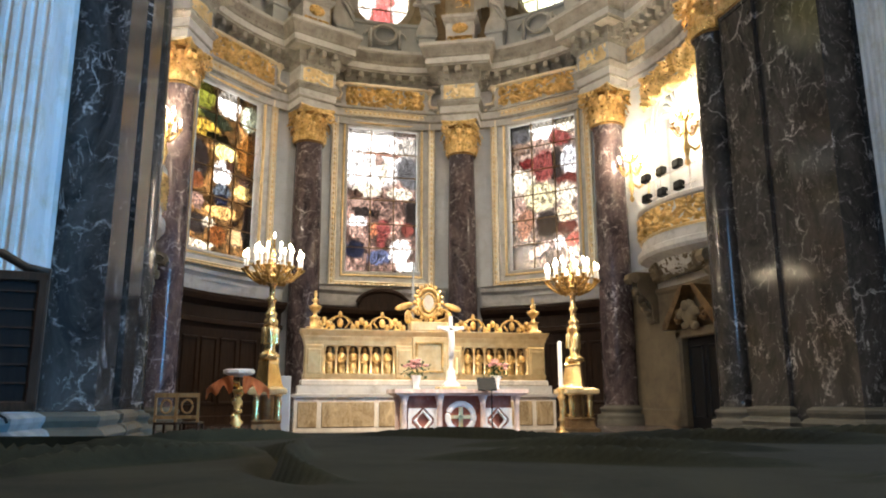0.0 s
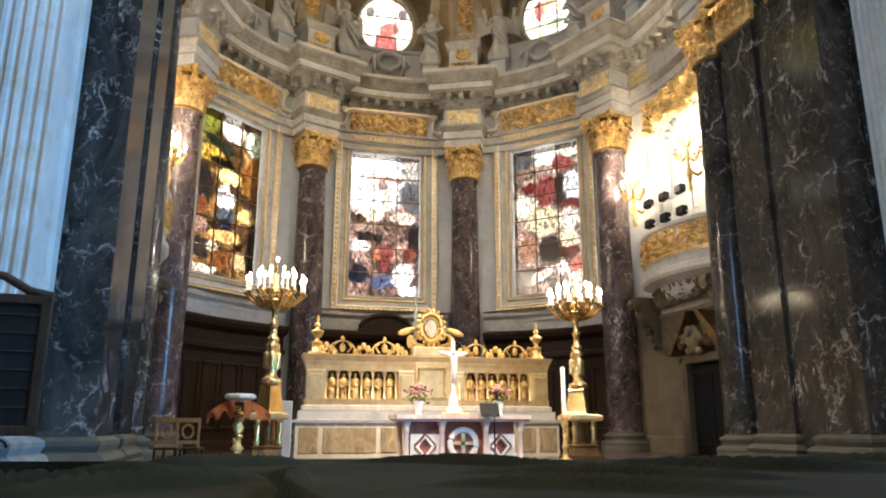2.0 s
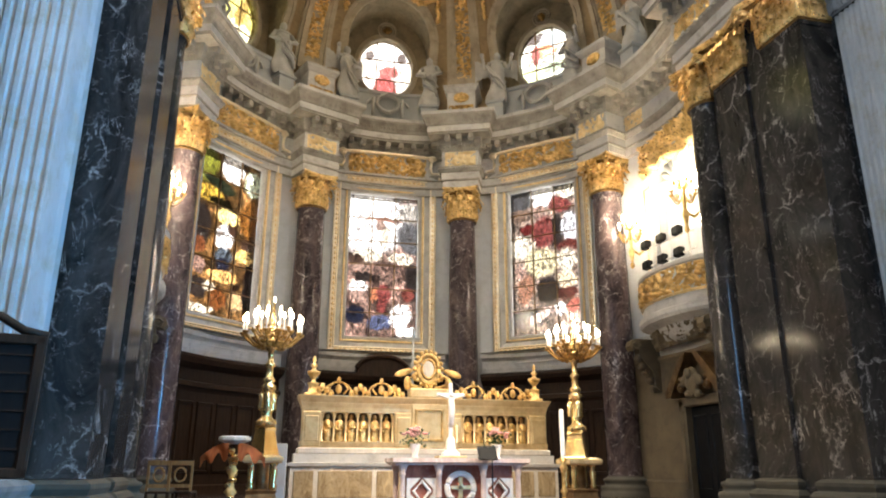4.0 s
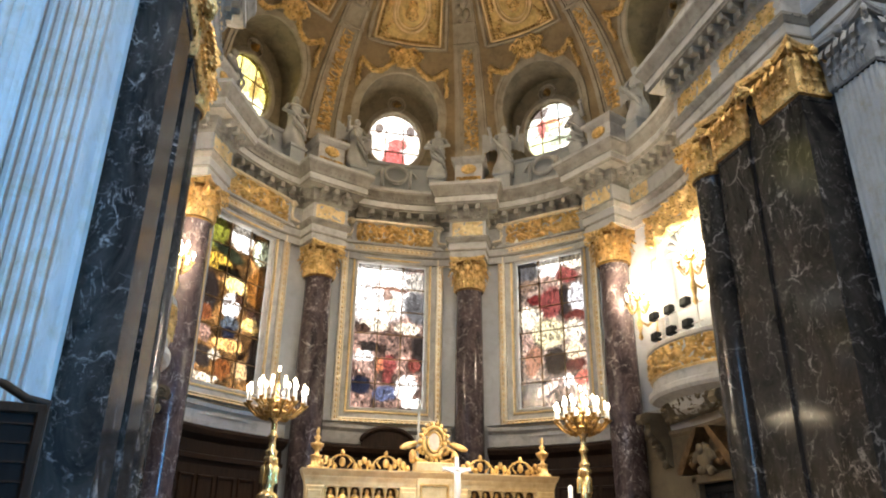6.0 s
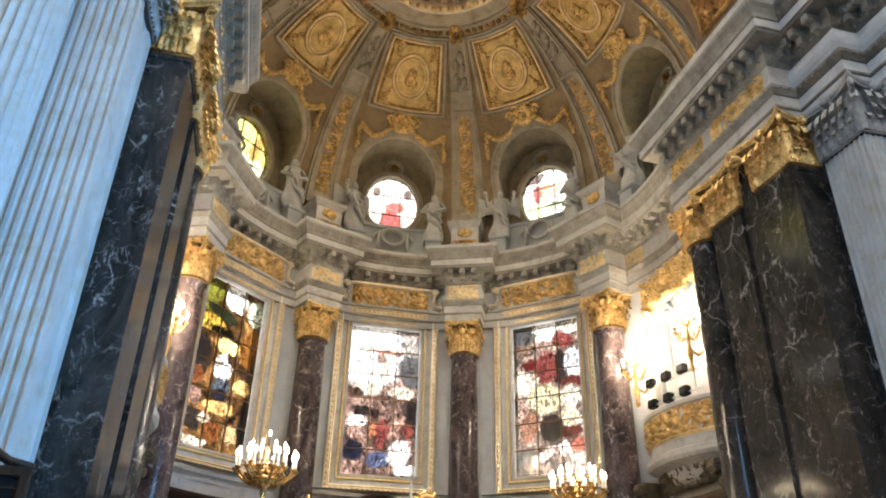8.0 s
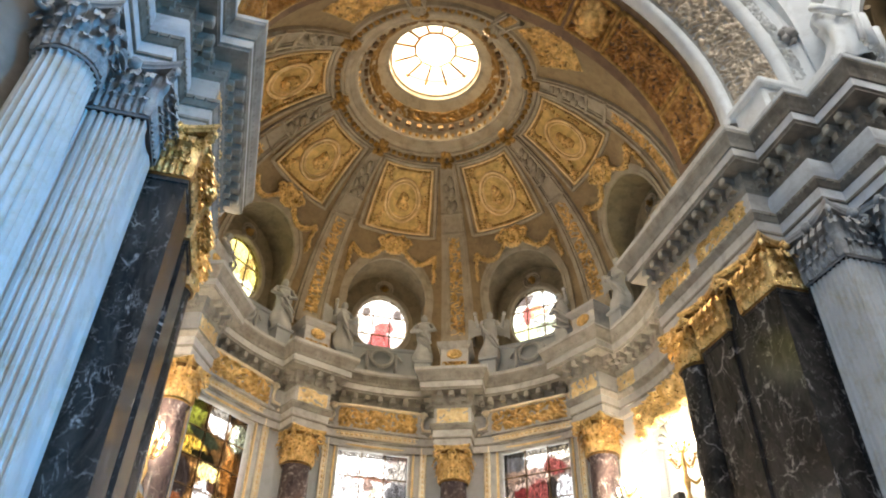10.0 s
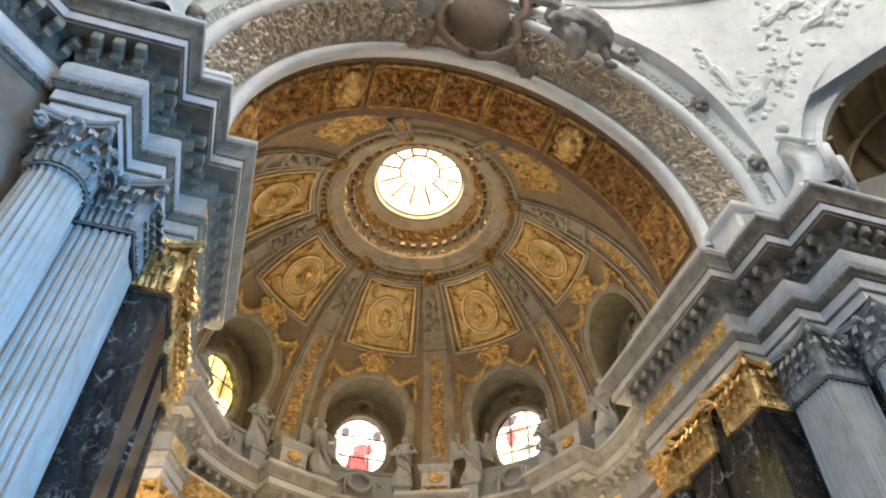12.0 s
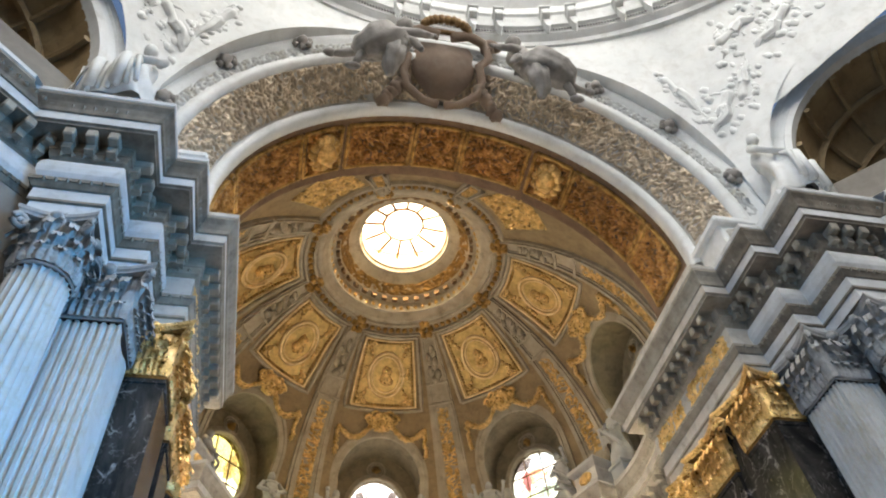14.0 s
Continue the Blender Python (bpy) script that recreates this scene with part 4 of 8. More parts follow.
for sx in (-1, 1):
    # diagonal niche behind its arch
    u = Vector((sx * 0.7071, -0.7071, 0))
    n_in = Vector((-sx * 0.7071, -0.7071, 0))
    c = Vector((sx * 9.0, -9.9, 0)) + u * 5.7
    tr = Soup()
    prof = [(4.0, -2.2), (4.05, -0.3), (4.1, 0.0), (4.3, 0.06), (4.34, 0.0), (4.55, 0.04), (4.6, 0.1), (4.8, 0.12), (4.85, -0.1)]
    k = len(prof)
    seg = 40
    vs = [c + u * (-r * math.cos(math.pi * i / seg)) + n_in * d + Vector((0, 0, 18.3 + r * math.sin(math.pi * i / seg))) for i in range(seg + 1) for r, d in prof]
    tr.add(vs, [(i * k + q, i * k + q + 1, i * k + k + q + 1, i * k + k + q) for i in range(seg) for q in range(k - 1)])
    for r0 in (-4.85, 4.0):
        tr.add([c + u * r0 + n_in * 0.1 + Vector((0, 0, 15.5)), c + u * (r0 + 0.85) + n_in * 0.1 + Vector((0, 0, 15.5)), c + u * (r0 + 0.85) + n_in * 0.1 + Vector((0, 0, 18.3)), c + u * r0 + n_in * 0.1 + Vector((0, 0, 18.3))], [(0, 1, 2, 3)])
    structure("trim_niche", "white moulded arch of a diagonal niche", "trim", tr, NAVE, False)
    nb = Soup()
    nb.grid(lambda a, b: c + u * (-4.05 * math.cos(math.pi * a) * math.cos(b * math.pi / 2)) - n_in * (0.3 + 4.0 * math.sin(b * math.pi / 2)) + Vector((0, 0, 18.3 + 4.05 * math.sin(math.pi * a) * math.cos(b * math.pi / 2))), 32, 12)
    nb.grid(lambda a, b: c + u * (-4.05 * math.cos(math.pi * a)) - n_in * (0.3 + 4.0 * math.sin(math.pi * a)) + Vector((0, 0, 15.0 + 3.3 * b)), 24, 1)
    for t in (0.25, 0.5, 0.75):
        nb.tube([c + u * (-3.95 * math.cos(math.pi * k / 24) * math.cos(t * math.pi / 2)) - n_in * (0.3 + 3.9 * math.sin(t * math.pi / 2)) + Vector((0, 0, 18.3 + 3.95 * math.sin(math.pi * k / 24) * math.cos(t * math.pi / 2))) for k in range(25)], 0.14, 6)
    for k in range(1, 8):
        a_ = math.pi * k / 8
        nb.tube([c + u * (-3.95 * math.cos(a_) * math.cos(t * math.pi / 2)) - n_in * (0.3 + 3.9 * math.sin(t * math.pi / 2)) + Vector((0, 0, 18.3 + 3.95 * math.sin(a_) * math.cos(t * math.pi / 2))) for t in [q / 10 for q in range(10)]], 0.11, 6)
    structure("wall_niche", "dim brown plaster half dome of a diagonal niche", "wall", nb, DOME)


# ---- lantern ring of the apse dome ----
lr = Soup()
lr.lathe([(3.98, 25.5), (3.95, 25.40), (3.85, 25.32), (3.7, 25.36), (3.62, 25.46), (3.45, 25.62), (3.35, 25.62), (3.3, 25.8), (3.25, 26.15), (3.1, 26.2), (2.95, 26.25), (2.55, 26.75), (2.2, 27.0), (2.05, 27.02), (2.02, 27.2), (1.95, 27.25), (1.92, 27.75), (1.98, 27.8), (2.4, 28.4), (3.0, 29.6)], 96)
structure("ceiling_lantern_ring", "moulded plaster ring of the dome's lantern", "ceiling", lr, DOME_RIB, False)
lr = Soup()
band = [(61.6, 0.0), (61.7, 0.16), (62.1, 0.22), (62.4, 0.16), (62.5, 0.07), (64.5, 0.07), (64.6, 0.18), (65.0, 0.24), (65.4, 0.18), (65.7, 0.05)]
lr.grid(lambda u, v: on_dome(360 * u, *band[int(v * 9 + 0.5)]), 120, 9)
structure("trim_lantern_surround", "moulded ring on the dome round the lantern", "trim", lr, DOME_RIB, False)
lan = thing("lantern_skylight", "bright round skylight with dark radial glazing bars", "skylight", "", "structure")
gl = Soup()
for k in range(12):
    a = 2 * math.pi * k / 12
    gl.tube([(1.95 * math.cos(a), 1.95 * math.sin(a), 27.9), (0.95 * math.cos(a), 0.95 * math.sin(a), 28.0)], 0.07, 5)
    a2 = 2 * math.pi * (k + 1) / 12
    gl.tube([(0.95 * math.cos(a), 0.95 * math.sin(a), 28.1), (0.95 * math.cos(a2), 0.95 * math.sin(a2), 28.1)], 0.07, 5)
gl.put("glazing_bar", BRONZE, lan, "dark metal bars")


# ---- windows ----
def glass_shader(m, colour_out):
    """Coloured light through thin glass, with a faint gloss."""
    t = m.t
    tr = t.nodes.new("ShaderNodeBsdfTransparent")
    m.link(colour_out, tr.inputs[0])
    gl = t.nodes.new("ShaderNodeBsdfGlossy")
    gl.inputs["Roughness"].default_value = 0.15
    mx = t.nodes.new("ShaderNodeMixShader")
    mx.inputs[0].default_value = 0.04
    m.link(tr.outputs[0], mx.inputs[1])
    m.link(gl.outputs[0], mx.inputs[2])
    m.link(mx.outputs[0], t.nodes["Material Output"].inputs[0])
    return m.m


def painted(name, box, ground, shapes, grain=1.0, chroma=0.66):
    """Painted glass: plain rounded shapes of colour with folds and brushwork on a mottled ground.
    box: left, top, width, height; shapes: across, down, half width, half height, turn, colour, in parts of the box."""
    m = Mat(name)
    x0, z1, w, h = box
    warp = m.node("ShaderNodeTexNoise", Scale=2.1 * grain, Detail=9.0, Roughness=0.72)
    m.link(m.co, warp.inputs["Vector"])
    wv = m.t.nodes.new("ShaderNodeVectorMath")
    wv.operation = "MULTIPLY_ADD"
    m.link(warp.outputs["Color"], wv.inputs[0])
    k = 0.62 / grain
    wv.inputs[1].default_value = (k, 0, k)
    m.link(m.co, wv.inputs[2])
    tone = m.ramp(m.noise(1.3 * grain, 6, 0.65, 1.0), [(0.34, tuple(c * 0.35 for c in ground)), (0.52, ground), (0.66, tuple(min(1.0, c * 1.6) for c in ground))])
    for u, v, a, b, turn, colour in shapes:
        mp = m.node("ShaderNodeMapping")
        mp.vector_type = "TEXTURE"
        mp.inputs["Location"].default_value = (x0 + u * w + k / 2, 0, z1 - v * h + k / 2)
        mp.inputs["Rotation"].default_value = (0, radians(turn), 0)
        mp.inputs["Scale"].default_value = (a * w, 1000.0, b * h)
        m.link(wv.outputs[0], mp.inputs["Vector"])
        ln = m.t.nodes.new("ShaderNodeVectorMath")
        ln.operation = "LENGTH"
        m.link(mp.outputs[0], ln.inputs[0])
        tone = m.mix(m.ramp(ln.outputs["Value"], [(0.78, (1, 1, 1)), (1.0, (0, 0, 0))]), tone, colour)
    folds = m.ramp(m.noise(4.6 * grain, 9, 0.74, 1.8, (1, 1, 0.55)), [(0.38, (0.14, 0.10, 0.09)), (0.46, (0.62, 0.58, 0.55)), (0.54, (0.96, 0.95, 0.93)), (0.66, (1, 1, 1))])
    tone = m.mix(0.8, tone, folds, "MULTIPLY")
    light = m.ramp(m.noise(5.5 * grain, 8, 0.72, 1.2), [(0.60, (0, 0, 0)), (0.68, (0.5,) * 3)])
    tone = m.mix(light, tone, (0.93, 0.90, 0.84))
    brush = m.ramp(m.noise(15.0 * grain, 6, 0.72, 0.8), [(0.36, (0.45, 0.42, 0.40)), (0.54, (1, 1, 1))])
    tone = m.mix(0.75, tone, brush, "MULTIPLY")
    pale = m.node("ShaderNodeHueSaturation", Saturation=chroma)
    m.link(tone, pale.inputs["Color"])
    dense = m.node("ShaderNodeGamma", Gamma=1.22)
    m.link(pale.outputs[0], dense.inputs["Color"])
    return glass_shader(m, dense.outputs[0])


SKY_GLOW = glowing("overcast_sky", (0.95, 0.98, 1.0), 4.3)
LEAD = BRONZE
WHITE, CREAM, BLACKISH, SKIN = (0.98, 0.96, 0.95), (0.80, 0.74, 0.64), (0.19, 0.155, 0.145), (0.56, 0.42, 0.36)
RUBY, BROWN, BLUE, INK = (0.46, 0.15, 0.13), (0.28, 0.18, 0.13), (0.28, 0.31, 0.46), (0.12, 0.13, 0.20)
WIN_BOX = (-1.5, 12.26, 3.0, 6.25)
CENTRE_HIGH = [(0.3, 0.2, 0.62, 0.26, 0, WHITE), (0.88, 0.12, 0.20, 0.10, 20, (0.60, 0.56, 0.52)), (0.88, 0.30, 0.20, 0.13, -15, (0.34, 0.33, 0.34)), (0.50, 0.175, 0.30, 0.016, 1, (0.60, 0.36, 0.27)),
               (0.46, 0.22, 0.07, 0.035, 0, SKIN), (0.52, 0.31, 0.06, 0.10, 4, CREAM), (0.50, 0.47, 0.025, 0.07, 0, BROWN), (0.28, 0.44, 0.24, 0.05, 0, CREAM), (0.76, 0.45, 0.2, 0.045, 0, CREAM)]
CENTRE_LOW = [(0.14, 0.47, 0.10, 0.045, 30, BROWN), (0.20, 0.52, 0.13, 0.035, 0, SKIN), (0.25, 0.585, 0.17, 0.035, 0, BLACKISH), (0.16, 0.655, 0.16, 0.05, -10, WHITE), (0.13, 0.72, 0.14, 0.035, 0, SKIN), (0.39, 0.71, 0.07, 0.06, 10, (0.66, 0.33, 0.16)),
              (0.52, 0.70, 0.11, 0.075, 0, RUBY), (0.50, 0.80, 0.07, 0.05, 0, RUBY), (0.92, 0.62, 0.10, 0.16, 0, BLACKISH), (0.87, 0.70, 0.09, 0.06, 0, (0.42, 0.15, 0.11)),
              (0.13, 0.85, 0.16, 0.07, 0, INK), (0.47, 0.90, 0.19, 0.055, -8, BLUE), (0.76, 0.85, 0.17, 0.10, 38, WHITE), (0.86, 0.955, 0.17, 0.035, 0, WHITE)]
EAST_HIGH = [(0.15, 0.05, 0.26, 0.10, 0, (0.30, 0.29, 0.30)), (0.50, 0.06, 0.22, 0.10, 0, WHITE), (0.88, 0.05, 0.2, 0.06, 0, CREAM), (0.15, 0.17, 0.2, 0.05, 0, (0.42, 0.31, 0.24)), (0.44, 0.16, 0.11, 0.05, 0, SKIN), (0.75, 0.14, 0.18, 0.06, 25, RUBY), (0.50, 0.32, 0.20, 0.13, 8, RUBY),
             (0.26, 0.28, 0.13, 0.045, 0, (0.36, 0.06, 0.05)), (0.70, 0.31, 0.08, 0.13, 0, BLACKISH), (0.88, 0.30, 0.15, 0.11, 0, (0.80, 0.80, 0.84)), (0.16, 0.40, 0.24, 0.09, 0, CREAM)]
EAST_LOW = [(0.45, 0.52, 0.28, 0.11, 10, (0.72, 0.66, 0.48)), (0.86, 0.43, 0.2, 0.05, 0, (0.36, 0.12, 0.09)), (0.82, 0.52, 0.16, 0.09, 0, CREAM), (0.80, 0.655, 0.17, 0.07, 0, (0.80, 0.70, 0.55)), (0.14, 0.57, 0.11, 0.05, 0, SKIN), (0.20, 0.69, 0.14, 0.12, 12, (0.52, 0.32, 0.22)),
            (0.53, 0.71, 0.19, 0.10, 0, BLACKISH), (0.82, 0.75, 0.16, 0.04, 0, (0.34, 0.12, 0.09)), (0.22, 0.89, 0.28, 0.07, 0, (0.22, 0.17, 0.22)), (0.42, 0.875, 0.28, 0.030, -24, (0.80, 0.66, 0.60)), (0.90, 0.83, 0.12, 0.05, 0, (0.62, 0.24, 0.17)), (0.70, 0.84, 0.09, 0.05, 0, WHITE)]
WEST_HIGH = [(0.10, 0.10, 0.22, 0.13, 0, (0.42, 0.42, 0.12)), (0.52, 0.08, 0.22, 0.10, 0, WHITE), (0.88, 0.12, 0.17, 0.10, 0, (0.82, 0.86, 0.74)), (0.34, 0.20, 0.30, 0.04, 15, (0.17, 0.19, 0.13)), (0.20, 0.28, 0.26, 0.06, 0, (0.72, 0.56, 0.14)), (0.42, 0.32, 0.26, 0.03, 8, (0.10, 0.09, 0.05)),
             (0.52, 0.39, 0.22, 0.06, 0, (1.0, 0.88, 0.48)), (0.86, 0.36, 0.19, 0.13, 0, (0.48, 0.28, 0.08)), (0.10, 0.48, 0.18, 0.14, 0, BLACKISH), (0.48, 0.52, 0.16, 0.09, 0, WHITE), (0.60, 0.465, 0.07, 0.035, 0, BROWN)]
WEST_LOW = [(0.50, 0.63, 0.18, 0.05, 0, (0.30, 0.33, 0.37)), (0.50, 0.685, 0.12, 0.045, 0, INK), (0.12, 0.60, 0.10, 0.05, 0, (0.46, 0.24, 0.12)), (0.12, 0.72, 0.13, 0.05, 30, SKIN), (0.86, 0.52, 0.11, 0.05, 30, BROWN), (0.82, 0.60, 0.18, 0.045, 0, (0.86, 0.68, 0.34)), (0.50, 0.755, 0.30, 0.04, 0, (0.82, 0.60, 0.30)),
            (0.14, 0.85, 0.18, 0.07, 0, BLACKISH), (0.32, 0.83, 0.11, 0.03, 0, CREAM), (0.45, 0.90, 0.15, 0.07, 0, (0.44, 0.23, 0.08)), (0.74, 0.88, 0.14, 0.07, 0, (0.72, 0.56, 0.36)), (0.94, 0.80, 0.11, 0.15, 0, BLACKISH), (0.20, 0.965, 0.26, 0.025, 0, CREAM)]
GLASS = {
    -45: painted("golden_scene_glass", WIN_BOX, (0.42, 0.28, 0.13), WEST_HIGH + WEST_LOW, 1.0, 0.78),
    0: painted("pale_scene_glass", WIN_BOX, (0.46, 0.33, 0.28), CENTRE_HIGH + CENTRE_LOW),
    45: painted("red_scene_glass", WIN_BOX, (0.52, 0.42, 0.36), EAST_HIGH + EAST_LOW)}


def rect_frame(w, z0, z1, profile):
    """Moulding round an opening; profile (outwards, towards the room)."""
    s = Soup()
    k = len(profile)
    vs = []
    for o, d in profile:
        vs += [(-w - o, -d, z0 - o), (w + o, -d, z0 - o), (w + o, -d, z1 + o), (-w - o, -d, z1 + o)]
    return s.add(vs, [(q * 4 + i, q * 4 + (i + 1) % 4, q * 4 + 4 + (i + 1) % 4, q * 4 + 4 + i) for q in range(k - 1) for i in range(4)])


PALE_GOLD = gilt("pale_bright_gilding", (0.95, 0.85, 0.66), (0.80, 0.66, 0.44), 0.35, 0.2, 14)


def window(b, i):
    ob = thing(f"window_{i}", "tall stained glass window in a gilded stone frame", "window", "", "structure")
    rect_frame(1.50, WIN_Z0, WIN_Z1, [(0.0, -0.35), (0.0, 0.20), (0.03, 0.24), (0.10, 0.24), (0.12, 0.20)]).put("window_frame", STONE, ob)
    rect_frame(1.62, WIN_Z0 - 0.12, WIN_Z1 + 0.12, [(0.0, 0.20), (0.02, 0.30), (0.07, 0.32), (0.10, 0.26)]).put("inner_gilding", GOLD_SMOOTH, ob, "gilded fillet")
    rect_frame(1.72, WIN_Z0 - 0.22, WIN_Z1 + 0.22, [(0.0, 0.26), (0.02, 0.22), (0.20, 0.30), (0.21, 0.36)]).put("stone_band", STONE, ob, "pale stone band")
    rect_frame(1.93, WIN_Z0 - 0.43, WIN_Z1 + 0.43, [(0.0, 0.36), (0.01, 0.44), (0.06, 0.46), (0.08, 0.40), (0.20, 0.42), (0.22, 0.47), (0.27, 0.46), (0.29, -0.05)]).put("outer_gilding", PALE_GOLD, ob, "pale gilded frame")
    beads = Soup()
    for k in range(34):
        for sx in (-1, 1):
            beads.blob((sx * 2.07, -0.42, WIN_Z0 - 0.45 + 7.1 * k / 33), (0.05, 0.04, 0.085), None, 6, 4)
    for k in range(1, 20):
        for z in (WIN_Z0 - 0.57, WIN_Z1 + 0.57):
            beads.blob((-2.07 + 4.14 * k / 20, -0.42, z), (0.085, 0.04, 0.05), None, 6, 4)
    beads.put("leaf_beads", GOLD_SMOOTH, ob, "row of gilded leaf beads", True)
    Soup().sweep([(-2.42, -0.10), (-2.42, -0.42), (2.42, -0.42), (2.42, -0.10)][::-1], [(0, 4.9), (0.05, 4.95), (0.05, 5.1), (0.18, 5.16), (0.22, 5.3), (-0.3, 5.36)]).put("window_sill", STONE, ob)
    # carved hood over the frame
    hood = Soup()
    out = [(-2.25, 12.98), (-2.25, 13.22), (-1.85, 13.22), (-1.85, 13.95), (1.85, 13.95), (1.85, 13.22), (2.25, 13.22), (2.25, 12.98)]
    hood.prism(out, 0.5, pose(0, -0.62, 0))
    hood.put("hood", STONE, ob, "carved stone hood")
    edge = Soup()
    edge.tube([(x, -0.66, z) for x, z in ((-2.3, 12.98), (-2.3, 13.26), (-1.95, 13.26), (-1.9, 13.5), (-1.98, 13.98), (-1.6, 14.0), (1.6, 14.0), (1.98, 13.98), (1.9, 13.5), (1.95, 13.26), (2.3, 13.26), (2.3, 12.98))], 0.075, 6)
    for sx in (-1, 1):
        edge.tube([(sx * (1.95 + 0.16 * (1 - a / 14) * math.cos(a * 0.7)), -0.68, 13.9 + 0.16 * (1 - a / 14) * math.sin(a * 0.7)) for a in range(14)], 0.07, 6)
    edge.put("hood_edge", PALE_GOLD, ob, "gilded scroll edge", True)
    relief(lambda u, v: (Vector((-1.7 + 3.4 * u, -0.64, 13.05 + 0.85 * v)), Vector((0, -1, 0))), 80, 26, 0.20, (9, 2.6), b * 0.31 + 7, 0.8).put("hood_ornament", GOLD, ob, "gilded shell and foliage relief", True)
    bars = Soup()
    for k in range(1, 3):
        x = -1.5 + k
        bars.box(x - 0.022, x + 0.022, -0.03, 0.03, WIN_Z0, WIN_Z1)
    for k in range(1, 6):
        z = WIN_Z0 + (WIN_Z1 - WIN_Z0) * k / 6
        bars.box(-1.5, 1.5, -0.025, 0.025, z - 0.02, z + 0.02)
    bars.put("glazing_bars", LEAD, ob, "dark iron glazing bars")
    for r in range(6):
        for c in range(3):
            z = WIN_Z0 + (WIN_Z1 - WIN_Z0) * r / 6
            h = (WIN_Z1 - WIN_Z0) / 6
            p = Soup().box(-1.5 + c + 0.02, -0.5 + c - 0.02, -0.004, 0.004, z + 0.02, z + h - 0.02).put("pane", GLASS[b], ob)
            p.visible_shadow = False
    ob.matrix_world = facing(R_WALL, b)
    bd = Soup().add([(-2.6, 0, 4.5), (2.6, 0, 4.5), (2.6, 0, 14), (-2.6, 0, 14)], [(0, 1, 2, 3)]).put("backdrop", SKY_GLOW)
    bd.matrix_world = facing(R_WALL + 1.3, b)
    tagged(bd, "bright overcast sky outside the window", "sky", "", "structure")


for i, b in enumerate(BAYS):
    window(b, i + 1)


def oval_window(b, i, mat):
    ob = thing(f"window_{i}", "oval stained glass window in the dome lunette", "window", "", "structure")
    n = 48

    def oval(k, a):
        return (1.28 * k * math.sin(a), 19.12 + 1.52 * k * math.cos(a))
    fr = Soup()
    prof = [(1.0, 0.3), (1.0, -0.04), (1.03, -0.10), (1.09, -0.10), (1.12, -0.03), (1.2, -0.06), (1.22, 0.0)]
    k = len(prof)
    vs = []
    for j in range(n):
        for s_, d in prof:
            x, z = oval(s_, 2 * math.pi * j / n)
            vs.append((x, d, z))
    fr.add(vs, [(j * k + q, ((j + 1) % n) * k + q, ((j + 1) % n) * k + q + 1, j * k + q + 1) for j in range(n) for q in range(k - 1)])
    fr.put("window_frame", DOME_RIB, ob, "", True)
    pts = [oval(1.0, 2 * math.pi * j / n) for j in range(n)]
    p = Soup().add([(x, 0.12, z) for x, z in pts], [tuple(range(n))]).put("pane", mat, ob)
    p.visible_shadow = False
    bars = Soup()
    for t in (-0.43, 0.43):
        h = 1.52 * math.sqrt(1 - (t / 1.28) ** 2)
        bars.box(t - 0.025, t + 0.025, 0.08, 0.13, 19.12 - h, 19.12 + h)
    for dz in (-0.6, 0.45):
        w = 1.28 * math.sqrt(1 - (dz / 1.52) ** 2)
        bars.box(-w, w, 0.08, 0.13, 19.12 + dz - 0.025, 19.12 + dz + 0.025)
    bars.put("glazing_bars", LEAD, ob, "dark iron glazing bars")
    ob.matrix_world = facing(9.74, b)
    bd = Soup().add([(-2, 0, 17), (2, 0, 17), (2, 0, 21.5), (-2, 0, 21.5)], [(0, 1, 2, 3)]).put("backdrop", SKY_GLOW)
    bd.matrix_world = facing(10.5, b)
    tagged(bd, "bright overcast sky outside the window", "sky", "", "structure")


OVAL_BOX = (-1.28, 20.64, 2.56, 3.04)
YELLOWS = [(0.4, 0.3, 0.4, 0.3, 10, (0.80, 0.74, 0.20)), (0.6, 0.75, 0.4, 0.2, -10, (0.92, 0.90, 0.62)), (0.25, 0.6, 0.15, 0.3, 0, (0.30, 0.26, 0.08)), (0.7, 0.4, 0.12, 0.3, 20, (0.40, 0.28, 0.07))]
OVALS = {
    0: ((0.94, 0.88, 0.84), [(0.5, 0.15, 0.5, 0.16, 0, WHITE), (0.2, 0.28, 0.10, 0.10, 0, BLACKISH), (0.80, 0.28, 0.10, 0.10, 0, BLACKISH), (0.15, 0.55, 0.2, 0.2, 0, CREAM), (0.86, 0.55, 0.18, 0.2, 0, CREAM), (0.48, 0.42, 0.15, 0.16, 0, WHITE), (0.56, 0.55, 0.22, 0.12, -20, RUBY), (0.5, 0.82, 0.24, 0.22, 0, (0.42, 0.10, 0.09))]),
    45: ((0.80, 0.80, 0.70), [(0.3, 0.15, 0.3, 0.1, 0, BLACKISH), (0.7, 0.2, 0.3, 0.12, 0, (0.78, 0.84, 0.88)), (0.5, 0.42, 0.3, 0.12, 0, (0.72, 0.36, 0.20)), (0.33, 0.45, 0.09, 0.2, 0, RUBY), (0.68, 0.48, 0.3, 0.03, 25, CREAM), (0.7, 0.38, 0.3, 0.03, -25, CREAM), (0.3, 0.75, 0.4, 0.16, 0, (0.80, 0.84, 0.56)), (0.7, 0.72, 0.25, 0.1, 0, (0.40, 0.46, 0.34))]),
    -45: ((0.70, 0.62, 0.16), YELLOWS), 90: ((0.62, 0.46, 0.18), YELLOWS), -90: ((0.62, 0.46, 0.18), YELLOWS)}
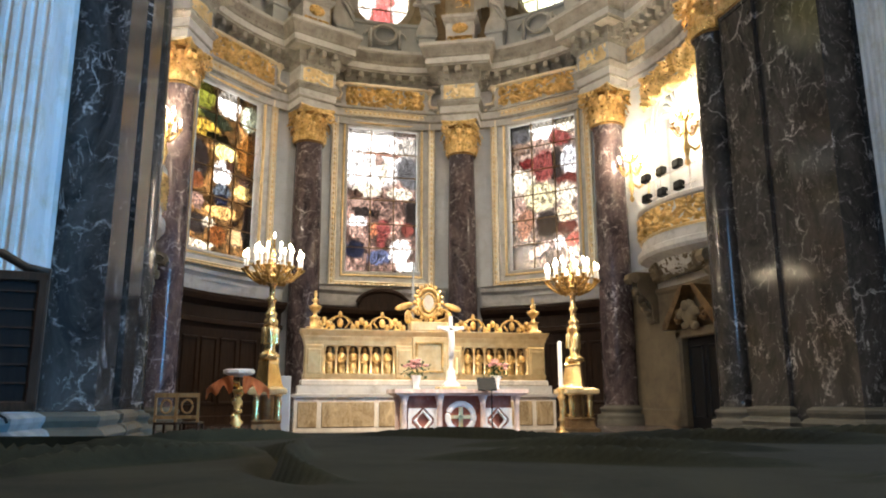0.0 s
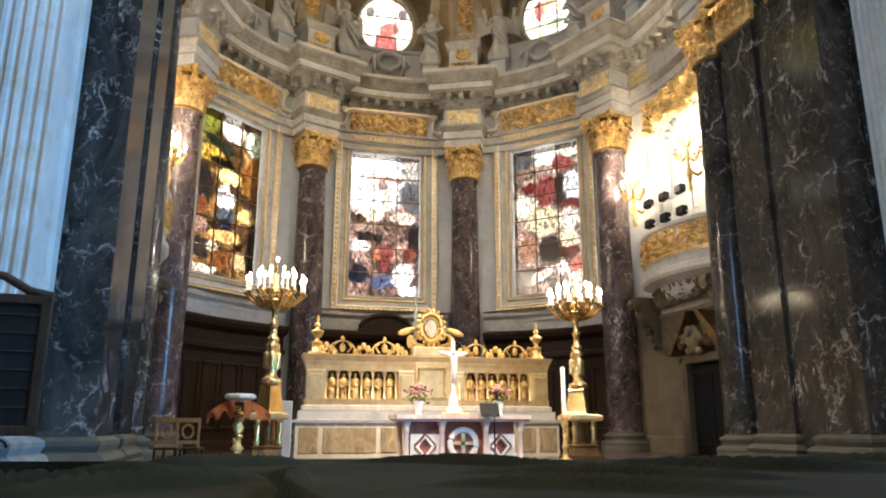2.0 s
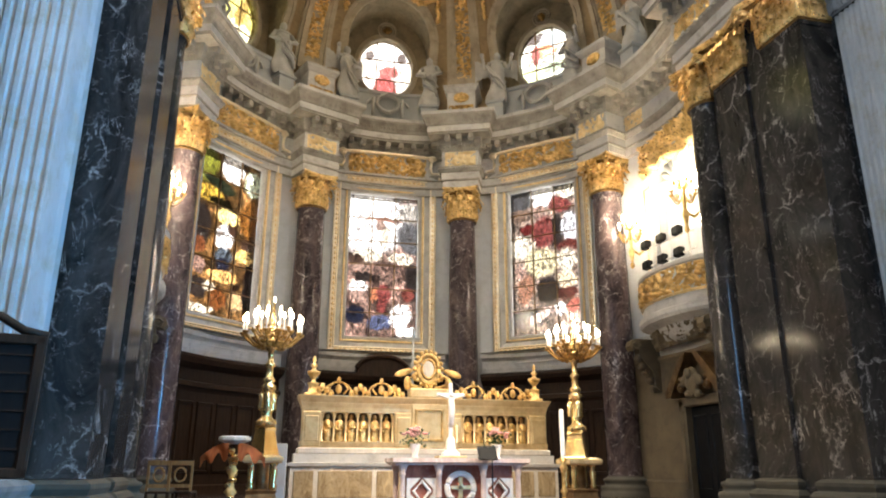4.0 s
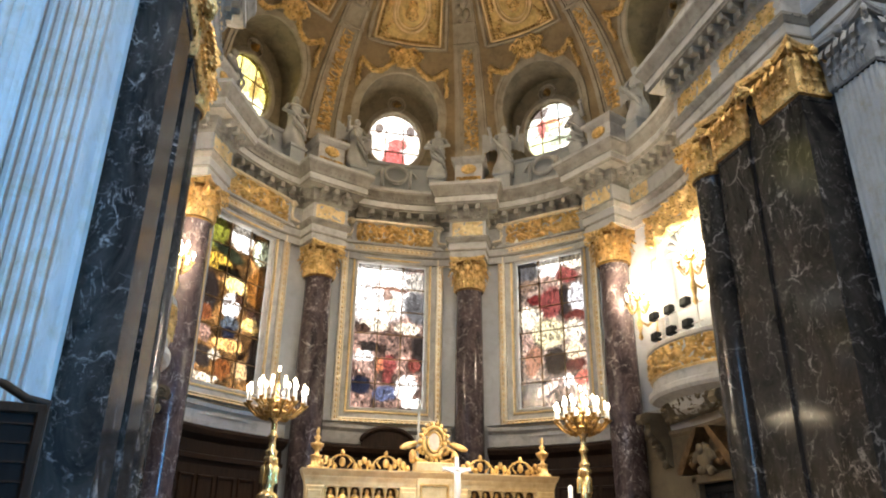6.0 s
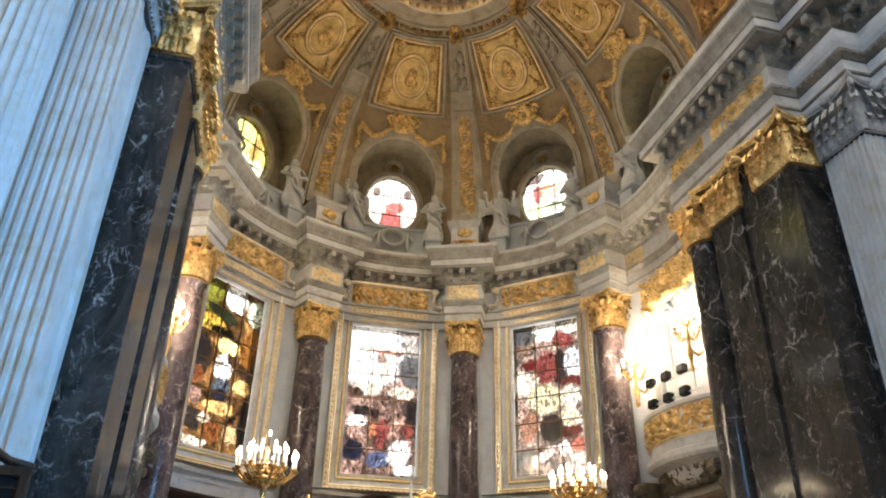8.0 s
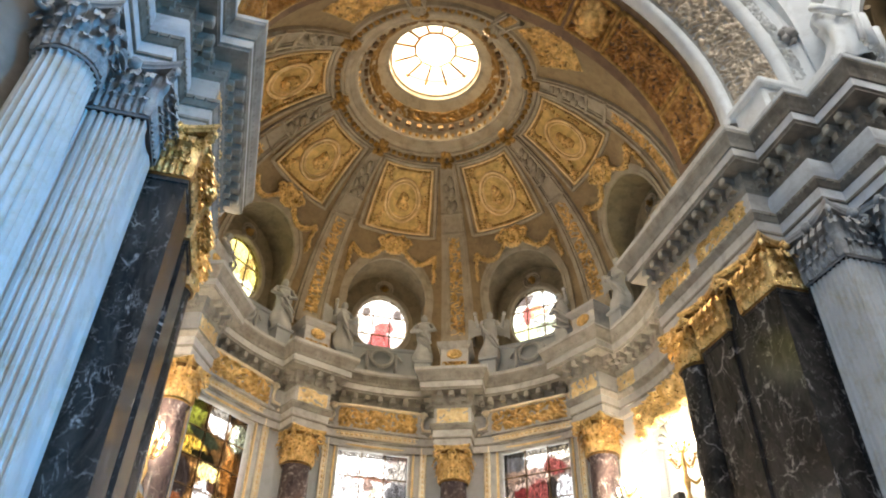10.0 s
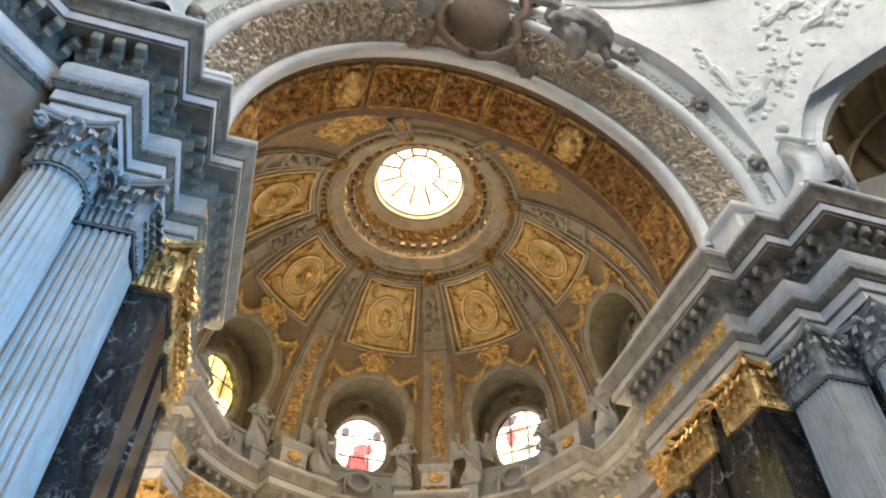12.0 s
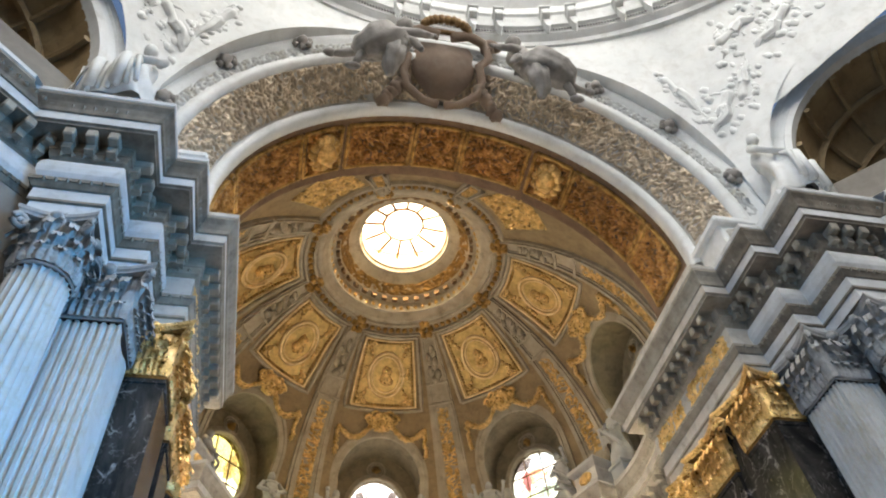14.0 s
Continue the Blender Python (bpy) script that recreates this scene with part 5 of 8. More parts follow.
for i, (b, (ground, shapes)) in enumerate(OVALS.items()):
    oval_window(b, i + 4, painted("oval_glass", OVAL_BOX, ground, shapes, 1.3, 0.9))
bd = Soup().lathe([(0.01, 29.6), (3.0, 29.6)], 32).put("backdrop", glowing("sky_above_lantern", (0.97, 0.99, 1.0), 1.7))
tagged(bd, "white sky above the lantern", "sky", "", "structure")


# ---- apse: dado, wood panelling, balconies ----
for a0, a1 in ((-62.5, -27.5), (-17.5, 17.5), (27.5, 62.5), (-98, -73), (73, 98)):
    arc = [polar(8.72, a0 + (a1 - a0) * k / 12) for k in range(13)]
    dado = thing("trim_sill_course", "pale stone sill course round the apse", "trim", "", "structure")
    Soup().sweep(arc, [(-0.2, 4.55), (0.1, 4.55), (0.12, 4.7), (0.12, 5.0), (0.2, 5.06), (0.3, 5.12), (0.32, 5.26), (-0.2, 5.3)]).put("sill_course", STONE, dado)
    if abs((a0 + a1) / 2) < 60:
        pan = thing("choir_panelling", "dark carved walnut choir panelling below the windows", "panelling", "choir panelling")
        Soup().sweep(arc, [(0.12, 0), (0.12, 0.3), (0.06, 0.34), (0.06, 3.3), (0.12, 3.4), (0.25, 3.45), (0.25, 3.6), (0.1, 3.64), (0.1, 4.05), (0.2, 4.1), (0.42, 4.2), (0.5, 4.36), (0.5, 4.46), (-0.1, 4.5)]).put("body", WOOD, pan)
        for k in range(6):
            a = a0 + (a1 - a0) * (k + 0.5) / 6
            m = facing(8.66, a)
            rect_frame(0.28, 0.8, 2.9, [(0, 0.02), (0.02, 0.08), (0.07, 0.08), (0.09, 0.02)]).put("panel_frame", WOOD, pan, "", False, m)
        if a0 < 0 < a1:
            hood = Soup()
            o = [(-1.05, 4.46)] + [(-1.0 * math.cos(radians(t)), 4.5 + 0.62 * math.sin(radians(t))) for t in range(0, 181, 12)] + [(1.05, 4.46)]
            hood.prism(o, 0.35, facing(8.2, 0))
            hood.tube([facing(8.15, 0) @ Vector((x * 1.05, 0, z + 0.04)) for x, z in o[1:-1]], 0.09, 8)
            hood.put("pediment", WOOD, pan, "curved dark walnut pediment")


def balcony(sx):
    """The gallery between the last apse column and the pier, over a doorway."""
    ob = thing("balcony", "curved stone gallery balcony with gilded openwork parapet", "balcony", "balconies")
    m = Matrix.Diagonal((sx, 1, 1, 1))
    cy, L = -0.35, 2.35

    def plan(o):
        return [(8.55, cy - L - o)] + [(8.35 - 0.95 * math.sin(math.pi * k / 14) ** 0.6 - o, cy - L - o + (2 * L + 2 * o) * k / 14) for k in range(15)] + [(8.55, cy + L + o)]

    def bowed(prof, name, mat, label="", smooth=False):
        s = Soup()
        base = plan(0)
        n, k = len(base), len(prof)
        vs = [(x, y, z) for o, z in prof for x, y in plan(o)]
        s.add([m @ Vector(p) for p in vs], [(q * n + i, q * n + i + 1, q * n + n + i + 1, q * n + n + i) for q in range(k - 1) for i in range(n - 1)])
        return s.put(name, mat, ob, label, smooth)
    bowed([(-0.75, 4.75), (-0.5, 4.9), (-0.3, 5.2), (0.05, 5.35), (0.12, 5.45), (0.12, 5.6), (0.0, 5.66), (0.0, 5.95), (-0.5, 6.0)], "slab", STONE, "moulded stone slab")
    bowed([(0.02, 5.95), (0.05, 6.02), (0.0, 6.06), (-0.05, 6.06)], "lower_rail", GOLD_SMOOTH)
    bowed([(0.0, 6.86), (0.07, 6.9), (0.08, 7.0), (0.02, 7.04), (-0.15, 7.04), (-0.16, 6.86)], "handrail", STONE)
    base = [Vector((x, y, 0)) for x, y in plan(0)]

    def para(u, v):
        t = 1 + u * (len(base) - 3)
        i = min(int(t), len(base) - 2)
        p = base[i].lerp(base[i + 1], t - i)
        d = (base[i + 1] - base[i]).normalized()
        n = Vector((-d.y, d.x, 0))
        if n.x > 0:
            n = -n
        q = p + Vector((0, 0, 6.06 + 0.8 * v))
        return m @ q, m.to_3x3() @ n
    relief(para, 130, 26, 0.14, (13, 2.6), 4.4 + sx, 0.8).put("parapet", GOLD, ob, "gilded openwork parapet", True)
    for y in (cy - L + 0.2, cy + L - 0.2):
        br = Soup()
        o = [(8.6, 3.3)]
        for k in range(19):
            w = math.pi * k / 9
            o.append((8.45 - 0.75 * k / 18 - 0.10 * math.sin(w * 1.5), 3.35 + 1.45 * (k / 18) ** 1.25))
        o += [(7.45, 4.7), (7.36, 4.85), (7.42, 5.02), (7.6, 5.1), (8.6, 5.1)]
        br.prism(o, 0.34, pose(0, y - 0.17, 0))
        for yy in (y - 0.17, y + 0.17):
            br.tube([(7.62 + 0.17 * (1 - t) * math.cos(t * 12), yy, 4.86 + 0.17 * (1 - t) * math.sin(t * 12)) for t in [i / 18 for i in range(19)]], 0.04, 6)
        for k in range(5):
            br.blob((7.72 + 0.13 * k, y, 4.45 - 0.24 * k), (0.16, 0.13, 0.15), None, 8, 6, 0.5, k)
        br.v = [tuple(m @ Vector(p)) for p in br.v]
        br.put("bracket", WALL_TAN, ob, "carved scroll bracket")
    def under(u, v):
        y = cy - L + 0.1 + (2 * L - 0.2) * u
        bow = 0.95 * math.sin(math.pi * min(max((y - cy + L) / (2 * L), 0.0), 1.0)) ** 0.6
        return m @ Vector((8.62 - bow * (0.35 + 0.55 * v), y, 4.72 + 0.62 * v)), m.to_3x3() @ Vector((-0.8, 0, -0.6))
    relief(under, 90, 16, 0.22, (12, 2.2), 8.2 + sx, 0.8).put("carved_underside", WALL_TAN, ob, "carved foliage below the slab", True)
    # black stage lamps on a rack behind the parapet
    return ob


def lamp_rack(sx):
    ob = thing("stage_lamp_rack", "rack of small black stage lamps on the gallery", "stage lamp", "stage lamps")
    Soup().tube([(sx * 8.15, -1.2, 7.0), (sx * 8.15, -1.2, 8.5)], 0.03, 6).tube([(sx * 8.15, -1.5, 8.05), (sx * 8.15, 1.6, 8.25)], 0.025, 6).tube([(sx * 8.15, -1.5, 7.45), (sx * 8.15, 1.6, 7.6)], 0.025, 6).put("rack", WHITE_MARBLE, ob, "thin white rack")
    for r in range(2):
        for c in range(3):
            Soup().box(-0.12, 0.12, -0.19, 0.19, -0.15, 0.15, None, 0.04).put("lamp_housing", BLACK, ob, "black lamp housing", False, pose(sx * 8.1, 1.35 - 1.0 * c, 8.36 - 0.72 * r - 0.05 * c, 0, 4, 3 * sx))


def doorway(sx):
    ob = thing("doorway", "dark doorway with a broken bronze pediment below the gallery", "door", "doorways")
    m = Matrix.Translation((sx * 8.5, -0.95, 0)) @ Matrix.Rotation(radians(-90 * sx), 4, "Z")

    def fixed(s, name, mat, label="", smooth=False):
        s.v = [tuple(m @ Vector(p)) for p in s.v]
        return s.put(name, mat, ob, label, smooth)
    fixed(Soup().box(-0.95, 0.95, -0.10, 0.1, 0, 2.75), "door_leaf", BLACK, "black closed door leaf")
    for x in (-0.45, 0.45):
        rf = rect_frame(0.28, 0.35, 2.4, [(0, 0.11), (0.03, 0.15), (0.06, 0.11)])
        rf.v = [(a + x, b, c) for a, b, c in rf.v]
        fixed(rf, "door_panel", BLACK)
    for x0, x1 in ((-1.25, -0.92), (0.92, 1.25)):
        fixed(Soup().box(x0, x1, -0.34, 0.1, 0, 2.95, None, 0.04).box(x0 + 0.06, x1 - 0.06, -0.38, -0.3, 0.3, 2.6, None, 0.02), "door_jamb", WALL_TAN, "brown stone jamb")
    fixed(Soup().box(-1.25, 1.25, -0.34, 0.1, 2.72, 3.0, None, 0.04), "lintel", WALL_TAN, "brown stone lintel")
    for sg in (-1, 1):
        p = Soup().prism([(sg * 1.50, 3.0), (sg * 1.50, 3.16), (sg * 0.42, 4.25), (sg * 0.20, 4.30), (sg * 0.34, 4.05), (sg * 1.22, 3.0)], 0.55)
        p.v = [(a, b - 0.62, c) for a, b, c in p.v]
        fixed(p, "pediment", BRONZE, "raking half of the bronze pediment")
        v = Soup().tube([(sg * (0.72 + 0.30 * (1 - t) * math.cos(t * 9)), -0.5, 3.32 + 0.26 * (1 - t) * math.sin(t * 9)) for t in [i / 16 for i in range(17)]], 0.09, 7)
        fixed(v, "scroll", BRONZE, "carved scroll", True)
    c = Soup().blob((0, -0.55, 3.42), (0.34, 0.16, 0.40), None, 12, 9, 0.2, 3)
    c.blob((0, -0.68, 3.62), (0.15, 0.14, 0.17), None, 10, 8, 0.1, 1)
    for sg in (-1, 1):
        c.blob((sg * 0.34, -0.6, 3.45), (0.30, 0.08, 0.16), Matrix.Rotation(radians(sg * 30), 3, "Y"), 10, 7, 0.3, sg)
    for k in range(10):
        c.blob((0.30 * math.sin(k * 1.9), -0.55, 3.05 + 0.05 * math.cos(k * 2.3)), (0.12, 0.10, 0.11), None, 8, 6, 0.6, k)
    fixed(c, "carving", WALL_TAN, "carved winged cartouche", True)


def niche(sx):
    ob = thing("wall_gallery_niche", "white arched niche with shell vault behind the gallery", "niche", "", "structure")
    m = Matrix.Translation((sx * 8.72, -0.35, 0)) @ Matrix.Rotation(radians(-90 * sx), 4, "Z")
    s = Soup()
    o = [(-1.35, 6.0), (-1.35, 10.2)] + [(-1.35 * math.cos(radians(a)), 10.2 + 1.35 * math.sin(radians(a))) for a in range(10, 180, 10)] + [(1.35, 10.2), (1.35, 6.0)]
    n = len(o)
    for d0, d1, k0, k1 in ((-0.3, -0.3, 1.22, 1.12), (-0.3, -0.22, 1.12, 1.1), (-0.22, -0.26, 1.1, 1.0), (-0.26, 0.1, 1.0, 0.98)):
        vs = [m @ Vector((x * k, d, 8 + (z - 8) * (1 + (k - 1) * 0.35))) for d, k in ((d0, k0), (d1, k1)) for x, z in o]
        s.add(vs, [(i, i + 1, n + i + 1, n + i) for i in range(n - 1)])
    s.add([m @ Vector((x, 0.08, z)) for x, z in o], [tuple(range(n))])
    s.put("niche_frame", NAVE, ob, "white moulded niche")
    fl = Soup()
    for k in range(11):
        a = radians(15 + 15 * k)
        fl.tube([m @ Vector((-t * 1.28 * math.cos(a), -0.02 - 0.12 * math.sin(t * 3.1), 10.2 + t * 1.28 * math.sin(a))) for t in (0.15, 0.4, 0.7, 0.95)], 0.06, 6, 2.2)
    fl.put("shell", NAVE, ob, "fluted shell", True)
    relief(lambda u, v: (m @ Vector((-2.1 + 4.2 * u, -0.32, 11.0 + 1.25 * v)), Vector((-sx, 0, 0))), 46, 16, 0.32, (6, 2.4), sx * 3 + 11, 0.8).put("cresting", GOLD_LEAF, ob, "gilded figures and foliage", True)
    for t in (-1.95, 1.95):
        rect_frame(0.22, 6.2, 10.6, [(0, 0.02), (0.02, 0.07), (0.06, 0.07), (0.08, 0.02)]).put("side_panel", GOLD_SMOOTH, ob, "gilded fillet", False, m @ pose(t, -0.2, 0))


def candle_arms(owner, c, arms, r, h=0.0, drop=0.35, turn=0.0, tall=0.2):
    """Curved arms with cups and lit electric candles round a stem at c."""
    s = Soup()
    p = [Vector((r * t, 0, h - drop * math.sin(t * math.pi) * 0.9)) for t in (0.08, 0.25, 0.45, 0.65, 0.85, 0.96, 1.0)]
    s.tube(p, 0.026, 6)
    s.tube([Vector((r * 0.55 + 0.09 * (1 - t) * math.cos(t * 9), 0, h - drop * 0.35 + 0.09 * (1 - t) * math.sin(t * 9))) for t in [i / 10 for i in range(11)]], 0.018, 5)
    e = p[-1]
    s.lathe([(0.015, -0.04), (0.03, -0.02), (0.075, 0.03), (0.08, 0.05), (0.03, 0.06)], 10, Matrix.Translation(e))
    arm = s.mesh("arm", True)
    arm.materials.append(GOLD_DULL)
    stick = Soup().lathe([(0.024, 0.05), (0.022, tall), (0.0, tall)], 8, Matrix.Translation(e)).mesh("candle", True)
    stick.materials.append(WHITE_MARBLE)
    bulb = Soup().blob(e + Vector((0, 0, tall + 0.075)), (0.034, 0.034, 0.09), None, 8, 6).mesh("bulb", True)
    bulb.materials.append(FLAME)
    for k in range(arms):
        a = put("arm", arm, None, owner, "", Matrix.Translation(c) @ Matrix.Rotation(2 * math.pi * k / arms + turn, 4, "Z"))
        put("candle", stick, None, a, "white candle tube")
        put("bulb", bulb, None, a, "lit candle bulb")


FLAME = glowing("candle_bulb", (1.0, 0.82, 0.55), 30.0)


def sconce(x, y, z, sx):
    ob = thing("wall_sconce", "gilded wall sconce with many lit electric candles", "wall lamp", "wall sconces")
    s = Soup()
    c = Vector((x, y, z))
    s.tube([(x + sx * 0.6, y, z - 0.5), (x + sx * 0.3, y, z - 0.75), c + Vector((0, 0, -0.6)), c], 0.05, 8)
    s.lathe([(0.03, -1.3), (0.09, -1.2), (0.04, -1.05), (0.12, -0.7), (0.05, -0.5), (0.09, -0.2), (0.05, 0.1), (0.02, 0.2)], 12, Matrix.Translation(c))
    candle_arms(ob, c, 6, 0.42)
    candle_arms(ob, c, 6, 0.23, 0.35, 0.2, 0.5)
    s.put("stem", GOLD, ob, "gilded stem", True)
    lamp("sconce_light", "POINT", (x - sx * 0.05, y, z + 0.45), 820, WARM, None, 0.3)


for sx in (-1, 1):
    balcony(sx)
    lamp_rack(sx)
    doorway(sx)
    niche(sx)
    sconce(sx * 7.75, 1.75, 8.9, sx)
    sconce(sx * 7.75, -1.75, 9.1, sx)


for sx in (-1, 1):
    a0, a1 = sorted((sx * 71, sx * 112))
    # dark tone of this wall includes the shade below the balcony
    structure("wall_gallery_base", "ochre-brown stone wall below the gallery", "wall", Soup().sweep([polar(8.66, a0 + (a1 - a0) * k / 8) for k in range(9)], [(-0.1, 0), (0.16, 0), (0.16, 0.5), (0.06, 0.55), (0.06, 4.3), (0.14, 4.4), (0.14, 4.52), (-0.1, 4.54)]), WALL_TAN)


# ---- altar ----
PINK_MARBLE = marble("pink_white_altar_marble", (0.66, 0.50, 0.44), (0.78, 0.63, 0.56), (0.55, 0.38, 0.32), 2.0, 0.25)


def altar_table():
    ob = thing("altar_table", "white marble altar table with red panels and pillars", "altar", "", "", pose(0, -3.4, 0))
    Soup().sweep([(-1.5, -0.5), (1.5, -0.5), (1.5, 0.5), (-1.5, 0.5)], [(-0.6, 0.94), (0.02, 0.94), (0.04, 0.97), (0.1, 1.0), (0.1, 1.09), (-0.5, 1.09)], True).put("tabletop", PINK_MARBLE, ob)
    Soup().box(-1.5, 1.5, -0.5, 0.5, 1.085, 1.093).put("top_slab", PINK_MARBLE, ob)
    Soup().box(-1.25, 1.25, -0.3, 0.45, 0.0, 0.95).put("core", marble("red_marble", (0.30, 0.09, 0.06), (0.42, 0.16, 0.11), (0.6, 0.4, 0.34), 2, 0.3), ob, "red marble core")
    for x in (-1.35, -0.52, 0.52, 1.35):
        for y in ((-0.42,) if abs(x) < 1 else (-0.42, 0.42)):
            Soup().lathe([(0.11, 0), (0.11, 0.06), (0.08, 0.1), (0.065, 0.14), (0.06, 0.72), (0.08, 0.74), (0.065, 0.78), (0.10, 0.88), (0.12, 0.95)], 16).put("pillar", PINK_MARBLE, ob, "", True, pose(x, y, 0))
    for x, kind in ((-0.9, 0), (0, 1), (0.9, 0)):
        s = Soup()
        if kind:
            for r in (0.33, 0.29):
                s.tube([(r * math.cos(a * math.pi / 16), -0.35, 0.45 + r * math.sin(a * math.pi / 16)) for a in range(33)], 0.05, 6)
            cross = Soup().box(-0.045, 0.045, -0.38, -0.31, 0.22, 0.68).box(-0.23, 0.23, -0.38, -0.31, 0.42, 0.50)
            cross.put("gold_cross", GOLD_SMOOTH, ob, "gilded cross in a ring")
        else:
            s.box(-0.34, -0.26, -0.38, -0.31, 0.06, 0.66)
            s.box(0.26, 0.34, -0.38, -0.31, 0.06, 0.66)
            s.box(-0.34, 0.34, -0.38, -0.31, 0.06, 0.13)
            for sg in (-1, 1):
                s.prism([(sg * 0.27, 0.66), (sg * 0.27, 0.42), (sg * 0.03, 0.66)], 0.07, pose(0, -0.38, 0))
                s.prism([(sg * 0.27, 0.12), (sg * 0.27, 0.33), (sg * 0.03, 0.12)], 0.07, pose(0, -0.38, 0))
            s.tube([(0.19 * math.cos(k * math.pi / 2), -0.37, 0.38 + 0.22 * math.sin(k * math.pi / 2)) for k in range(5)], 0.04, 6)
        s.put("tracery", WHITE_MARBLE, ob, "openwork front panel", False, pose(x, 0, 0))
    return ob


altar_table()


def retable():
    ob = thing("retable", "gilded altar screen with apostle niches on a marble plinth", "altar screen", "", "", pose(0.08, -0.2, 0))
    Soup().box(-3.75, 3.75, 0, 1.1, 0, 0.95).put("plinth", PALE_MARBLE, ob, "pale marble plinth")
    Soup().sweep([(-3.75, 0), (3.75, 0), (3.75, 1.1), (-3.75, 1.1)], [(-0.02, 0.9), (0.08, 0.92), (0.1, 1.0), (-0.2, 1.02)], True).put("plinth_moulding", STONE, ob)
    for x, w in ((-3.4, 0.26), (-2.3, 0.72), (-1.1, 0.36), (1.1, 0.36), (2.3, 0.72), (3.4, 0.26)):
        Soup().box(x - w, x + w, -0.03, 0.1, 0.12, 0.8, None, 0.02).put("onyx_panel", TAN_MARBLE, ob, "brown onyx panel")
    Soup().box(-3.68, 3.68, 0.08, 1.0, 1.0, 1.24).put("predella", STONE, ob, "pale stone step")
    Soup().box(-3.6, 3.6, 0.12, 0.9, 1.23, 1.40, None, 0.03).put("lower_ledge", PALE_MARBLE, ob, "pale marble ledge")
    Soup().box(-3.5, 3.5, 0.55, 0.8, 1.38, 2.62).put("back_panel", BRONZE, ob, "dark niche backs")
    for z0, z1, o, nm in ((1.39, 1.56, 0.04, "lower_rail"), (2.34, 2.46, 0.02, "upper_rail"), (2.46, 2.60, 0.06, "entablature_band"), (2.60, 2.78, 0.14, "cornice")):
        Soup().sweep([(-3.5, 0.2), (3.5, 0.2), (3.5, 0.85), (-3.5, 0.85)], [(-0.2, z0), (o * 0.5, z0), (o * 0.6, z0 + 0.03), (o, z1 - 0.03), (o, z1), (-0.2, z1)], True).put(nm, GOLD_SMOOTH, ob)
    post = Soup().box(-0.26, 0.26, -0.05, 0.4, 0, 0.94, None, 0.03).box(-0.19, 0.19, -0.08, 0.0, 0.14, 0.82, None, 0.02).mesh("post")
    post.materials.append(GOLD_SMOOTH)
    for x in (-3.25, 3.25, -0.72, 0.72):
        put("post", post, None, ob, "", pose(x, 0.2, 1.42))
    Soup().box(-0.5, 0.5, 0.12, 0.5, 1.40, 2.62, None, 0.02).put("centre_panel", GOLD_SMOOTH, ob, "plain gilded centre panel")
    rect_frame(0.34, 1.66, 2.4, [(0, 0), (0.01, 0.05), (0.06, 0.05), (0.07, 0)]).put("panel_frame", GOLD, ob, "", False, pose(0, 0.12, 0))
    colm = Soup().lathe([(0.05, 0), (0.05, 0.04), (0.032, 0.06), (0.03, 0.62), (0.05, 0.66), (0.055, 0.70)], 10).mesh("colonnette", True)
    colm.materials.append(GOLD_SMOOTH)
    fig = Soup()
    fig.lathe([(0.115, 0), (0.12, 0.05), (0.10, 0.2), (0.115, 0.33), (0.10, 0.40), (0.04, 0.44)], 12).blob((0, 0, 0.49), (0.05, 0.055, 0.06), None, 8, 6)
    fig.tube([(0.1, 0, 0.38), (0.11, -0.07, 0.28), (0.0, -0.12, 0.27)], 0.03, 6).tube([(-0.1, 0, 0.38), (-0.12, -0.06, 0.25), (-0.04, -0.12, 0.2)], 0.03, 6)
    figm = fig.mesh("apostle", True)
    figm.materials.append(GOLD)
    arch_m = Soup()
    arch_m.tube([(-0.17 * math.cos(radians(a)), 0, 0.17 * math.sin(radians(a))) for a in range(0, 181, 15)], 0.035, 6)
    am = arch_m.mesh("niche_arch", True)
    am.materials.append(GOLD_SMOOTH)
    for sx in (-1, 1):
        for k in range(7):
            x = sx * (1.02 + k * 0.325)
            put("colonnette", colm, None, ob, "", pose(x, 0.24, 1.56))
            if k < 6:
                put("niche_arch", am, None, ob, "", pose(x + sx * 0.1625, 0.26, 2.2))
                put("apostle", figm, None, ob, "small gilded statuette", pose(x + sx * 0.1625, 0.36, 1.57, 0, 0, 25 * math.sin(k * 2.1 + sx)) @ Matrix.Diagonal((1.1, 1.1, 1.32, 1)))
    # cresting
    for x in (-2.55, -1.35, 1.35, 2.55):
        s = Soup()
        s.tube([(0.38 * math.cos(radians(a)) * (1 if a > 20 else 1.05), 0, 0.03 + 0.36 * math.sin(radians(a))) for a in range(0, 181, 12)], 0.028, 6)
        s.blob((0, 0, 0.2), (0.09, 0.05, 0.13), None, 10, 7)
        for sg in (-1, 1):
            s.tube([(sg * (0.42 + 0.1 * math.sin(t * 4)), 0, 0.05 + 0.12 * math.cos(t * 4) * (1 - t)) for t in (0, 0.2, 0.4, 0.6, 0.8, 1)], 0.035, 6)
            s.tube([(sg * 0.14, -0.02, 0.06), (sg * 0.26, -0.03, 0.2), (sg * 0.16, -0.03, 0.34)], 0.03, 6)
        s.blob((0, 0, 0.44), (0.06, 0.05, 0.1), None, 8, 6)
        s.put("crest", GOLD, ob, "gilded crest with scrolls", True, pose(x, 0.3, 2.78))
    for x in (-1.95, 1.95, -0.98, 0.98, -3.0, 3.0):
        s = Soup()
        for k in range(5):
            s.blob((0.12 * (k - 2), 0, 0.08 + 0.09 * (2 - abs(k - 2))), (0.075, 0.05, 0.1), None, 8, 6, 0.4, k)
        s.put("leaf_crest", GOLD, ob, "", True, pose(x, 0.3, 2.78))
